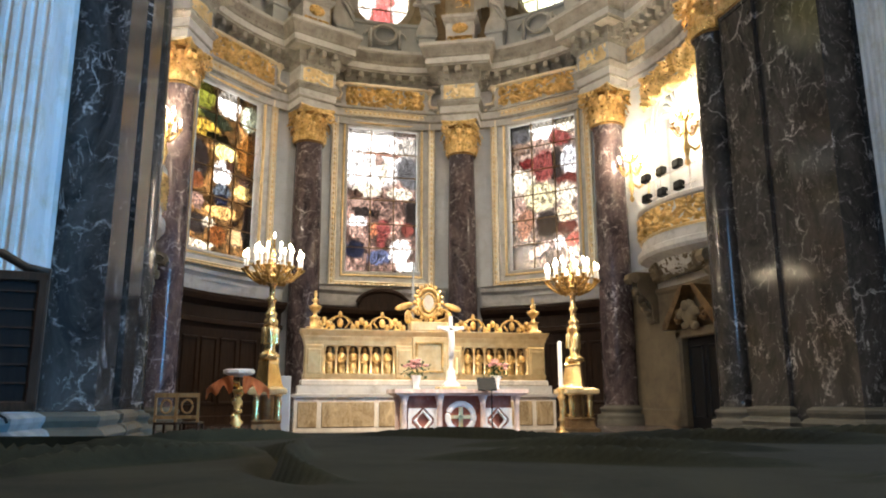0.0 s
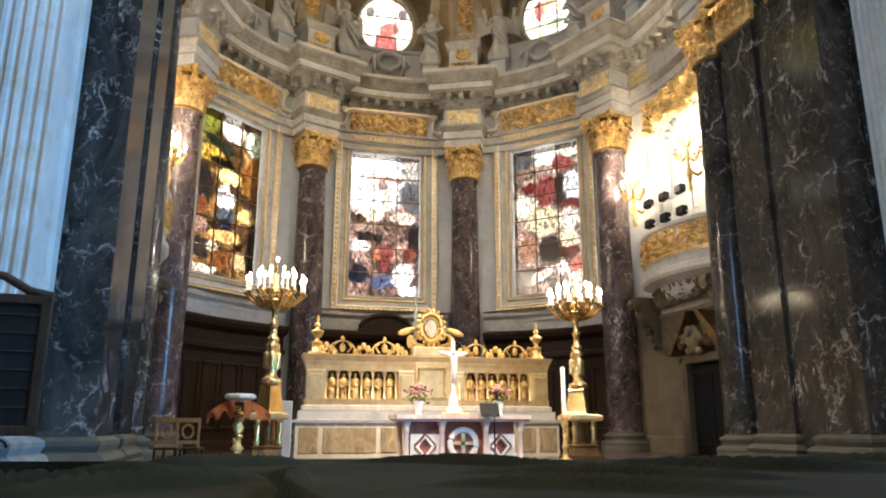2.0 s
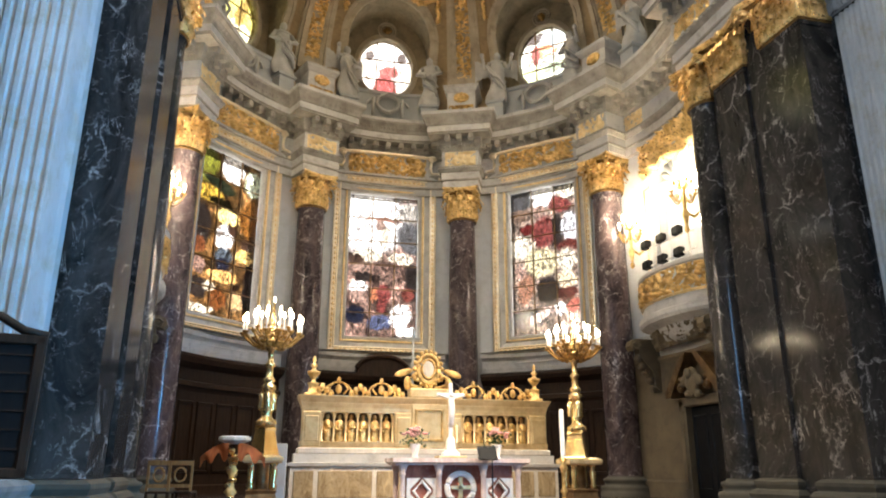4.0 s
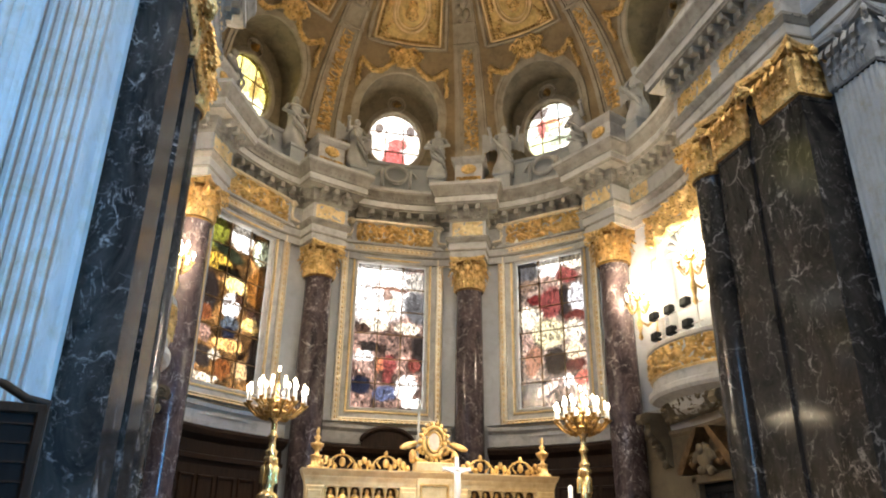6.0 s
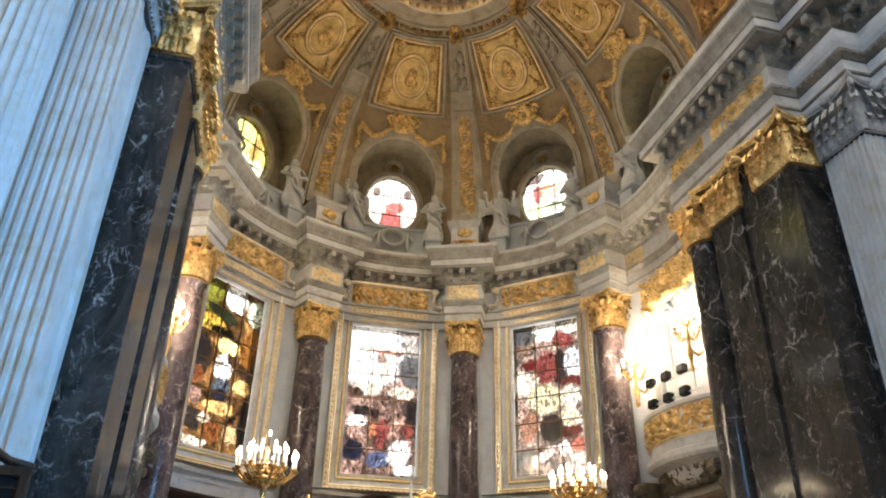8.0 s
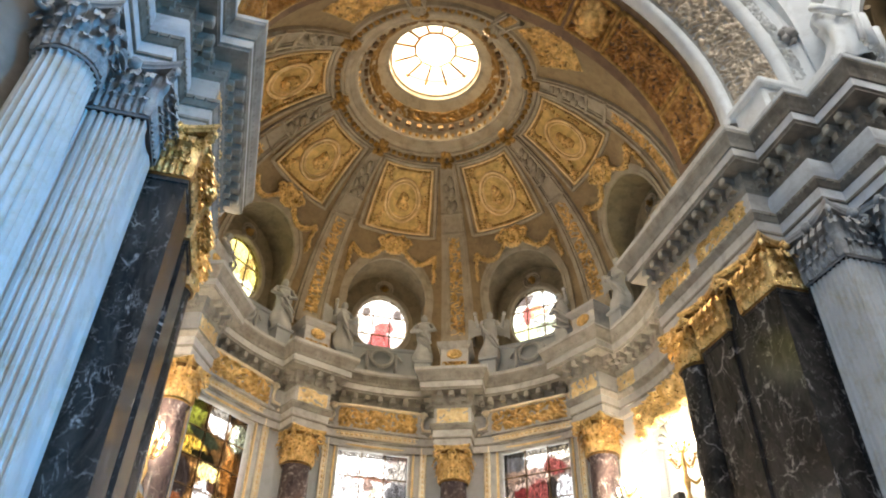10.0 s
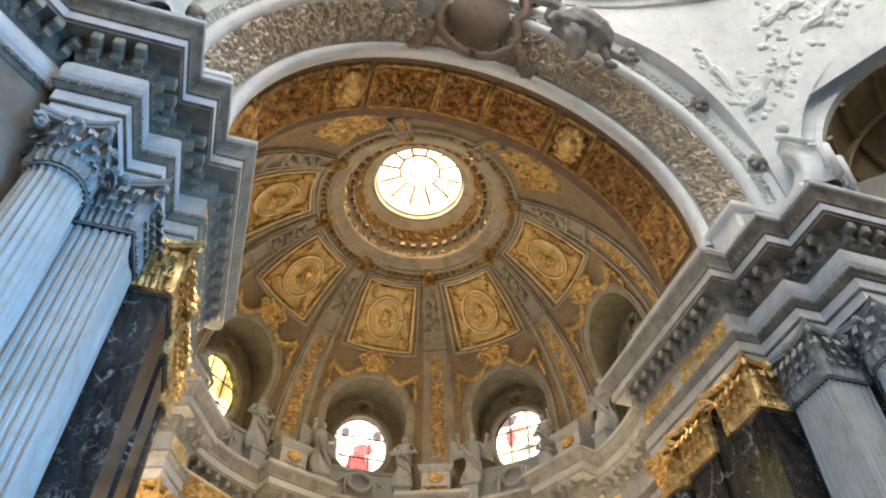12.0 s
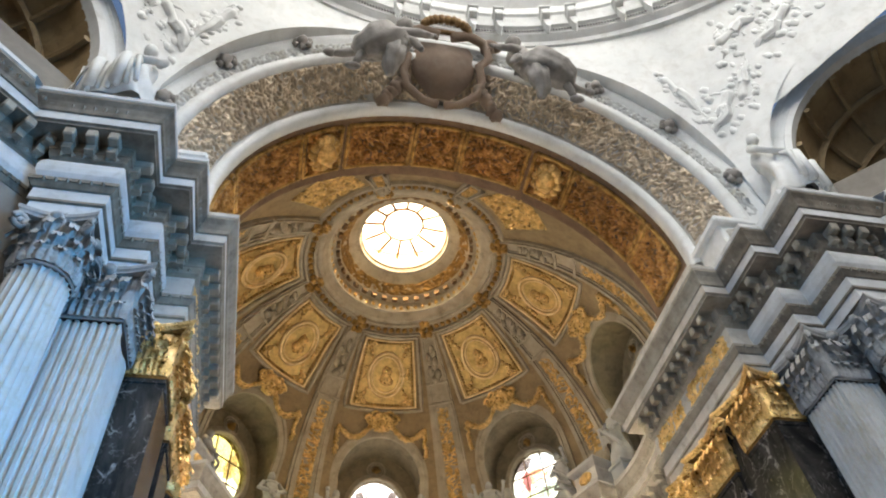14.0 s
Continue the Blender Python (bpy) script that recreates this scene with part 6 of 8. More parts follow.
    for x in (-3.25, 3.25):
        Soup().lathe([(0.24, 0), (0.24, 0.07), (0.14, 0.1), (0.13, 0.3), (0.17, 0.34), (0.06, 0.38), (0.05, 0.46), (0.16, 0.58), (0.19, 0.66), (0.08, 0.7), (0.05, 0.76), (0.10, 0.82), (0.05, 0.88), (0.03, 0.92), (0.06, 0.98), (0.02, 1.1)], 14).put("finial", GOLD, ob, "gilded urn finial", True, pose(x, 0.35, 2.78))
    s = Soup()
    s.box(-0.55, 0.55, 0.1, 0.6, 2.78, 3.05, None, 0.03)
    s.put("centre_pedestal", GOLD_SMOOTH, ob)
    s = Soup()
    s.tube([(0.30 * math.cos(a * math.pi / 12), 0.3, 3.62 + 0.40 * math.sin(a * math.pi / 12)) for a in range(25)], 0.075, 8)
    s.tube([(0.19 * math.cos(a * math.pi / 12), 0.28, 3.62 + 0.27 * math.sin(a * math.pi / 12)) for a in range(25)], 0.04, 6)
    for k in range(18):
        a = k * 2 * math.pi / 18
        s.blob((0.40 * math.cos(a), 0.3, 3.62 + 0.5 * math.sin(a)), (0.07, 0.05, 0.07), None, 7, 5, 0.4, k)
    for sg in (-1, 1):
        s.tube([(sg * 0.2, 0.3, 3.05), (sg * 0.5, 0.3, 3.12), (sg * 0.62, 0.3, 3.32), (sg * 0.45, 0.3, 3.42), (sg * 0.36, 0.3, 3.3)], 0.07, 8)
        s.blob((sg * 0.72, 0.3, 3.5), (0.28, 0.04, 0.10), Matrix.Rotation(radians(sg * 18), 3, "Y"), 8, 6)
        s.blob((sg * 0.6, 0.3, 3.2), (0.12, 0.1, 0.2), None, 8, 6, 0.4)
    s.put("centre_crest", GOLD, ob, "gilded oval medallion with wings", True)
    Soup().blob((0, 0.29, 3.62), (0.18, 0.03, 0.25), None, 12, 8).put("medallion", PALE_MARBLE, ob, "", True)
    for x in (-0.42, 0.75):
        Soup().lathe([(0.1, 0), (0.04, 0.05), (0.03, 0.5), (0.05, 0.52), (0.03, 0.55), (0.025, 1.0), (0, 1.0)], 10).put("tall_candle", GOLD_SMOOTH, ob, "tall gilded candlestick", True, pose(x, -0.05, 1.03))
    return ob


retable()


def crucifix():
    ob = thing("crucifix", "white altar cross on a stepped foot on the altar table", "cross", "", "", pose(-0.12, -3.3, 1.09))
    Soup().box(-0.34, 0.34, -0.22, 0.22, 0, 0.06, None, 0.01).put("step", GOLD_SMOOTH, ob)
    Soup().lathe([(0.27, 0.06), (0.25, 0.12), (0.15, 0.2), (0.12, 0.42), (0.07, 0.5), (0.06, 0.55)], 4, pose(0, 0, 0, 0, 0, 45)).put("foot", WHITE_MARBLE, ob)
    s = Soup().box(-0.045, 0.045, -0.03, 0.03, 0.5, 1.75, None, 0.01).box(-0.34, 0.34, -0.03, 0.03, 1.42, 1.51, None, 0.01)
    s.put("cross", WHITE_MARBLE, ob)
    s = Soup().tube([(0, -0.06, 0.75), (0.02, -0.07, 1.05), (0, -0.06, 1.38)], 0.06, 8, 1.3).tube([(-0.3, -0.05, 1.47), (0, -0.06, 1.36), (0.3, -0.05, 1.47)], 0.03, 6).blob((0, -0.07, 1.47), (0.05, 0.05, 0.06), None, 8, 6)
    s.put("relief", WHITE_MARBLE, ob, "plain white carving", True)
    ob2 = thing("altar_cross", "slender dark metal cross rising behind the altar screen", "cross", "", "", pose(-0.28, 0.6, 2.6))
    Soup().box(-0.035, 0.035, -0.02, 0.02, 0, 2.3, None, 0.01).box(-0.22, 0.22, -0.02, 0.02, 1.95, 2.02, None, 0.01).put("cross", GREY, ob2)
    return ob


crucifix()
LEAF = wood("leaf_green", (0.015, 0.04, 0.012), (0.05, 0.11, 0.03), 0.5)
PINK = wood("pink_petals", (0.55, 0.22, 0.20), (0.75, 0.42, 0.36), 0.6)


def bouquet(x, seed):
    ob = thing("flower_vase", "white vase with pink flowers and dark leaves on the altar", "flowers", "altar flowers", "", pose(x, -3.2, 1.09))
    Soup().lathe([(0.09, 0), (0.1, 0.02), (0.06, 0.06), (0.1, 0.2), (0.13, 0.32), (0.12, 0.33), (0.06, 0.3)], 16).put("vase", WHITE_MARBLE, ob, "", True)
    rnd = random.Random(seed)
    lv, fl = Soup(), Soup()
    for k in range(110):
        a, h, r = rnd.uniform(0, 6.28), rnd.uniform(0.3, 0.62), rnd.uniform(0.05, 0.36)
        c = Vector((r * math.cos(a), r * math.sin(a), h))
        d = Matrix.Rotation(rnd.uniform(0, 6.28), 4, "Z") @ Matrix.Rotation(rnd.uniform(-1.2, 1.2), 4, "X")
        L = rnd.uniform(0.07, 0.13)
        lv.add([c, c + d @ Vector((L * 0.3, L * 0.5, 0.01)), c + d @ Vector((0, L, 0)), c + d @ Vector((-L * 0.3, L * 0.5, 0.01))], [(0, 1, 2, 3)])
    for k in range(24):
        a, r = rnd.uniform(0, 6.28), rnd.uniform(0.0, 0.33)
        c = Vector((r * math.cos(a), r * math.sin(a), 0.68 - r * 0.4 + rnd.uniform(-0.06, 0.06)))
        for q in range(5):
            fl.blob(c + Vector((0.03 * math.cos(q * 1.26), 0.03 * math.sin(q * 1.26), 0)), (0.035, 0.035, 0.03), None, 6, 4)
    lv.put("leaves", LEAF, ob)
    fl.put("flowers", PINK, ob, "pink blooms", True)


bouquet(-0.95, 3)
bouquet(1.05, 4)


def candelabrum(x, y):
    ob = thing("candelabrum", "tall gilded candelabrum with a crown of lit candles", "candelabrum", "candelabra", "", pose(x, y, 0))
    Soup().lathe([(0.62, 0), (0.62, 0.1), (0.5, 0.14), (0.46, 0.3), (0.5, 0.36), (0.42, 0.4)], 4, pose(0, 0, 0, 0, 0, 45)).put("plinth", BRONZE, ob)
    for k in range(4):
        a = radians(45 + 90 * k)
        Soup().lathe([(0.07, 0.36), (0.1, 0.45), (0.06, 0.55), (0.09, 0.8), (0.06, 0.9), (0.12, 1.0)], 10, Matrix.Translation((0.36 * math.cos(a), 0.36 * math.sin(a), 0))).put("leg", GOLD_POLISHED, ob, "", True)
    Soup().lathe([(0.16, 0.36), (0.16, 0.95)], 10).put("core", BRONZE, ob, "", True)
    Soup().lathe([(0.6, 0.98), (0.64, 1.02), (0.64, 1.1), (0.5, 1.15)], 4, pose(0, 0, 0, 0, 0, 45)).put("tray", GOLD_SMOOTH, ob)
    Soup().lathe([(0.46, 1.13), (0.40, 1.2), (0.37, 1.3), (0.27, 1.7), (0.30, 1.76), (0.24, 1.85)], 3, pose(0, 0, 0, 0, 0, 30)).put("foot", GOLD_POLISHED, ob, "three-sided gilded foot")
    prof = [(0.22, 1.82), (0.26, 1.88), (0.24, 1.94), (0.14, 2.0), (0.12, 2.1), (0.15, 2.18), (0.10, 2.24), (0.11, 2.66), (0.17, 2.70), (0.18, 2.76), (0.10, 2.82), (0.15, 2.88), (0.15, 2.92), (0.085, 2.98), (0.075, 3.2), (0.12, 3.24), (0.12, 3.29), (0.07, 3.34), (0.075, 3.6), (0.16, 3.68), (0.24, 3.78), (0.27, 3.84), (0.26, 3.88), (0.10, 3.92), (0.06, 4.0), (0.05, 4.45), (0.03, 4.6)]
    Soup().lathe(prof, 20).put("stem", GOLD_POLISHED, ob, "turned gilded stem", True)
    fg = Soup()
    for k in range(3):
        a = radians(120 * k - 90)
        p = (0.15 * math.cos(a), 0.15 * math.sin(a), 0)
        fg.lathe([(0.09, 2.2), (0.08, 2.4), (0.09, 2.55), (0.03, 2.62)], 8, Matrix.Translation(p)).blob((p[0], p[1], 2.67), (0.045, 0.045, 0.06), None, 8, 6)
    fg.put("statuette_group", GOLD_POLISHED, ob, "small gilded statuettes", True)
    s, fl = Soup(), Soup()
    candle_arms(ob, Vector((0, 0, 3.98)), 14, 0.70, 0.0, 0.30, 0.0, 0.34)
    candle_arms(ob, Vector((0, 0, 4.14)), 9, 0.44, 0.0, 0.22, 0.2, 0.36)
    s.tube([(0.36 * math.cos(a * math.pi / 12), 0.36 * math.sin(a * math.pi / 12), 3.80) for a in range(25)], 0.04, 6)
    for k in range(14):
        a = 2 * math.pi * k / 14
        s.blob((0.30 * math.cos(a), 0.30 * math.sin(a), 3.74), (0.08, 0.08, 0.10), None, 7, 5, 0.5, k)
    s.lathe([(0.02, 4.6), (0.05, 4.64), (0.025, 4.66), (0.022, 4.82)], 8)
    fl.blob((0, 0, 4.9), (0.03, 0.03, 0.075), None, 6, 5)
    s.put("hoop", GOLD_DULL, ob, "gilded hoop", True)
    fl.put("bulb", FLAME, ob, "lit candle bulb", True)
    return ob


candelabrum(-4.38, -2.2)
candelabrum(3.6, -2.2)
ob = thing("paschal_candle", "tall white candle on a turned brass stand", "candle", "", "", pose(2.66, -3.4, 0))
Soup().lathe([(0.2, 0), (0.2, 0.05), (0.06, 0.12), (0.05, 0.3), (0.09, 0.36), (0.05, 0.45), (0.05, 0.8), (0.1, 0.9), (0.05, 1.0), (0.12, 1.1), (0.06, 1.14)], 16).put("stand", GOLD, ob, "turned brass stand", True)
Soup().lathe([(0.055, 1.1), (0.055, 2.25), (0.02, 2.28), (0, 2.28)], 14).put("candle", WHITE_MARBLE, ob, "white wax candle", True)
ob = thing("music_stand", "small black reading stand in front of the altar", "stand", "", "", pose(0.62, -4.2, 0))
Soup().tube([(0, 0, 0), (0, 0, 1.15)], 0.015, 6).put("pole", BLACK, ob)
Soup().box(-0.22, 0.22, -0.02, 0.02, -0.16, 0.16).put("desk", BLACK, ob, "", False, pose(-0.12, -0.02, 1.2, -28))
for k in range(3):
    a = radians(120 * k)
    Soup().tube([(0, 0, 0.2), (0.22 * math.cos(a), 0.22 * math.sin(a), 0)], 0.012, 6).put("leg", BLACK, ob)


def lectern():
    ob = thing("lectern", "carved brass and wood lectern with red cloth beside the candelabrum", "lectern", "", "", pose(-5.02, -3.4, 0))
    Soup().lathe([(0.32, 0), (0.32, 0.06), (0.2, 0.1), (0.1, 0.16), (0.08, 0.3), (0.14, 0.36), (0.07, 0.45), (0.06, 0.7), (0.12, 0.8), (0.06, 0.9), (0.1, 1.02), (0.2, 1.08)], 14).put("stem", GOLD, ob, "turned brass stem", True)
    Soup().lathe([(0.14, 1.36), (0.30, 1.42), (0.34, 1.44), (0.34, 1.50), (0.28, 1.53), (0, 1.53)], 8).put("desk", PALE_MARBLE, ob, "pale octagonal desk")
    red = wood("red_cloth", (0.30, 0.07, 0.02), (0.50, 0.14, 0.04), 0.7)
    for sg in (-1, 1):
        Soup().grid(lambda u, v: Vector((sg * (0.10 + 0.58 * u), -0.30 + 0.30 * u - 0.04 * math.sin(u * 9 + v * 3), 1.38 - 0.30 * u * u - (0.30 - 0.10 * u) * v * (1 + 0.35 * math.sin(u * 13)))), 24, 8).put("cloth", red, ob, "orange-red cloth hanging in a wing", True)
    for k in range(9):
        Soup().blob((0.06 * math.sin(k * 2.2), -0.06 * math.cos(k * 2.2), 0.25 + 0.12 * k), (0.09, 0.09, 0.07), None, 8, 6, 0.5, k).put("knop", GOLD_POLISHED, ob, "", True)


lectern()


def chair(x, y, turn):
    ob = thing("choir_chair", "small wooden chair with carved back", "chair", "choir chairs", "", pose(x, y, 0, 0, 0, turn))
    Soup().box(-0.22, 0.22, -0.2, 0.2, 0.42, 0.46, None, 0.01).put("seat", WOOD, ob)
    gold_wood = bpy.data.materials.get("honey_oak") or wood("honey_oak", (0.16, 0.08, 0.03), (0.30, 0.16, 0.06))
    s = Soup().box(-0.22, -0.18, 0.17, 0.2, 0.46, 0.98).box(0.18, 0.22, 0.17, 0.2, 0.46, 0.98).box(-0.18, 0.18, 0.17, 0.2, 0.9, 0.98).box(-0.18, 0.18, 0.17, 0.2, 0.52, 0.58)
    s.tube([(0.1 * math.cos(a * math.pi / 8), 0.185, 0.74 + 0.12 * math.sin(a * math.pi / 8)) for a in range(17)], 0.02, 6)
    s.put("backrest", gold_wood, ob, "carved openwork back")
    for a in (-0.2, 0.2):
        for b in (-0.18, 0.18):
            Soup().box(a - 0.02, a + 0.02, b - 0.02, b + 0.02, 0, 0.42).put("leg", WOOD, ob)


chair(-6.1, -6.0, 160)
chair(-5.78, -5.9, 170)
ob = thing("step_cabinet", "pale grey upright panel beside the altar screen", "panel", "", "", pose(-3.95, -1.2, 0))
Soup().box(-0.14, 0.14, -0.2, 0.2, 0, 1.45, None, 0.02).put("panel", GREY, ob)

# ---- hymn board on the pier ----
ob = thing("hymn_board", "dark framed hymn board with carved crest on the pier", "notice board", "", "", pose(-7.78, -10.75, 0, 0, 0, 8) @ Matrix.Diagonal((1, 1, 0.87, 1)))
Soup().box(-0.95, 0.62, -0.06, 0.0, 0.95, 2.62).put("board", BLACK, ob, "black slotted board")
fr = Soup()
for x0, x1, z0, z1 in ((-1.05, -0.93, 0.85, 2.72), (0.6, 0.72, 0.85, 2.72), (-1.05, 0.72, 2.6, 2.74), (-1.05, 0.72, 0.83, 0.97)):
    fr.box(x0, x1, -0.11, 0.0, z0, z1, None, 0.02)
fr.put("frame", WOOD, ob, "dark carved frame")
for k in range(6):
    Soup().box(-0.93, 0.6, -0.085, -0.06, 1.2 + k * 0.25, 1.225 + k * 0.25).put("slot_rail", WOOD, ob)
cr = Soup().tube([(-1.05, -0.05, 2.74), (-0.8, -0.06, 2.8), (-0.5, -0.06, 2.98), (-0.16, -0.06, 3.05), (0.18, -0.06, 2.98), (0.45, -0.06, 2.8), (0.72, -0.05, 2.74)], 0.06, 8)
cr.blob((-0.16, -0.06, 2.92), (0.22, 0.06, 0.14), None, 10, 7, 0.3)
cr.put("crest", WOOD, ob, "carved crest", True)
sc = Soup()
for k in range(3):
    sc.tube([(-0.5 + 0.4 * k + 0.14 * (1 - t) * math.cos(t * 9), -0.04, 0.68 + 0.14 * (1 - t) * math.sin(t * 9)) for t in [i / 16 for i in range(17)]], 0.018, 6)
sc.put("scrollwork", BLACK, ob, "wrought iron scrolls below the frame", True)
Soup().box(-0.2, -0.1, -0.03, 0.9, 0.9, 1.0).put("wall_bracket", BLACK, ob)


# ---- dome decoration ----
PANEL_GROUND = gilt("old_gold_ground", (0.34, 0.205, 0.065), (0.13, 0.08, 0.028), 0.42, 0.5, 8)


PANEL_GOLD = gilt("panel_gold", (0.78, 0.55, 0.22), (0.46, 0.31, 0.11), 0.28, 0.45, 14, 0.7)


def dome_map(phi0, w0, w1, e0, e1):
    def at(u, v, out=0.0):
        el = e0 + (e1 - e0) * v
        return on_dome(phi0 + (w0 + (w1 - w0) * v) * (2 * u - 1), el, out)
    return at


def strip(at, path, width, height, n_s=4):
    """A raised band along a (u, v) path of a dome map."""
    s = Soup()
    s.tube([at(u, v, height * 0.5) for u, v in path], width, 6)
    return s


def dome_panel(b):
    ob = thing("dome_relief", "gilded relief panel with oval medallion on the dome", "relief panel", "dome panels")
    at = dome_map(b, 12.6, 13.6, 40.5, 60.0)
    edge = [(k / 10, 0) for k in range(11)] + [(1, k / 10) for k in range(1, 11)] + [(1 - k / 10, 1) for k in range(1, 11)] + [(0, 1 - k / 10) for k in range(1, 11)]
    Soup().grid(lambda u, v: at(u, v, 0.02), 12, 16).put("ground", PANEL_GOLD, ob, "old gold ground", True)
    strip(at, [(-0.09 + 1.18 * u, -0.05 + 1.10 * v) for u, v in edge], 0.09, 0.10).put("stone_frame", DOME_RIB, ob, "pale plaster moulding", True)
    strip(at, edge, 0.06, 0.12).put("frame", GOLD_SMOOTH, ob, "bright gilded frame", True)
    beads = Soup()
    for (u, v), (u2, v2) in zip(edge, edge[1:]):
        for f in (0.0, 0.5):
            beads.blob(at(0.5 + 0.90 * (u + (u2 - u) * f - 0.5), 0.5 + 0.93 * (v + (v2 - v) * f - 0.5), 0.06), (0.07, 0.07, 0.07), None, 6, 4)
    beads.put("bead_border", GOLD_DULL, ob, "gilded bead border", True)
    # domed medallion with rings round it
    def oval(k, a):
        return 0.5 + 0.30 * k * math.cos(a), 0.49 + 0.33 * k * math.sin(a)
    Soup().grid(lambda u, v: at(*oval(v, 2 * math.pi * u), 0.05 + 0.20 * (1 - v ** 2) * (0.8 + 0.2 * math.cos(v * 20))), 36, 8).put("medallion", PANEL_GOLD, ob, "domed gold medallion", True)
    for k, wd, mat in ((1.0, 0.075, GOLD_SMOOTH), (0.82, 0.04, GOLD_SMOOTH), (0.62, 0.035, GOLD_LEAF)):
        strip(at, [oval(k, a * math.pi / 18) for a in range(37)], wd, 0.22).put("medallion_ring", mat, ob, "gilded oval ring", True)
    s = Soup()
    for k in range(11):
        q = k / 10
        s.blob(at(0.5 + 0.06 * math.sin(k * 2.4) * (1.2 - q), 0.38 + 0.20 * q, 0.26), (0.17 + 0.05 * math.sin(k * 1.7), 0.17, 0.19), None, 8, 6, 0.6, k + b)
    s.put("figure", GOLD_LEAF, ob, "gilded relief figure", True)
    # scrolls and shells in the corners, small drops on the sides
    for su in (-1, 1):
        for sv in (-1, 1):
            c = Soup()
            for turn in (-1, 1):
                c.tube([at(0.5 + su * (0.35 + turn * 0.035 + 0.055 * (1 - t) * math.cos(t * 8) * turn), 0.5 + sv * (0.39 - turn * 0.035 + 0.05 * (1 - t) * math.sin(t * 8)), 0.09) for t in [i / 12 for i in range(13)]], 0.05, 6)
            for k in range(4):
                c.blob(at(0.5 + su * (0.40 - 0.035 * k), 0.5 + sv * (0.44 - 0.055 * k) - sv * 0.012 * k, 0.10), (0.13 - 0.015 * k,) * 3, None, 7, 5, 0.6, k + b)
            c.put("corner_scroll", GOLD_LEAF, ob, "gilded corner scroll", True)
        d = Soup()
        for k in range(5):
            d.blob(at(0.5 + su * 0.38, 0.42 + 0.04 * k, 0.08), (0.11 - 0.02 * abs(k - 2),) * 3, None, 7, 5, 0.6, k)
        d.put("side_drop", GOLD_LEAF, ob, "gilded leaf drop", True)


def dome_rib(phi, e0=6.0):
    ob = thing("dome_rib", "pale dome rib with gilded foliage strip", "rib", "dome ribs")
    at = dome_map(phi, 5.0, 4.6, e0, 66.0)
    s = Soup()
    for u0, u1, o in ((0.0, 0.07, 0.14), (0.07, 0.17, 0.24), (0.17, 0.23, 0.14), (0.23, 0.77, 0.09), (0.77, 0.83, 0.14), (0.83, 0.93, 0.24), (0.93, 1.0, 0.14)):
        n = 40
        vs = []
        for j in range(n + 1):
            v = j / n
            vs += [at(u0, v, 0), at(u0, v, o), at(u1, v, o), at(u1, v, 0)]
        s.add(vs, [(j * 4 + q, j * 4 + q + 1, j * 4 + 5 + q, j * 4 + 4 + q) for j in range(n) for q in range(3)])
    s.put("rib_band", DOME_RIB, ob)

    def rel(u, v):
        p = at(0.28 + 0.44 * u, 0.06 + 0.50 * v)
        return at(0.28 + 0.44 * u, 0.06 + 0.50 * v, 0.09), (at(0.5, v, 1.0) - at(0.5, v)).normalized()
    relief(rel, 16, 150, 0.15, (1.6, 20), phi, 0.8, 0.08).put("foliage_strip", GOLD, ob, "gilded foliage drop", True)
    # grey figure and gold mask towards the ring
    f = Soup()
    for k in range(8):
        f.blob(at(0.5 + 0.2 * math.sin(k * 2.2), 0.70 + 0.022 * k, 0.16), (0.20 - 0.012 * k, 0.2, 0.26), None, 8, 6, 0.5, k + phi)
    f.put("herm", DOME_RIB, ob, "plaster herm figure", True)
    g = Soup()
    for k in range(6):
        g.blob(at(0.5 + 0.34 * math.cos(k * 1.05), 0.955 + 0.03 * math.sin(k * 1.05), 0.2), (0.17, 0.17, 0.17), None, 8, 6, 0.6, k)
    g.put("mask", GOLD_DULL, ob, "gilded mask", True)
    for v in (0.58, 0.68):
        Soup().tube([at(k / 6, v, 0.2) for k in range(7)], 0.07, 6).put("cross_band", DOME_RIB, ob)


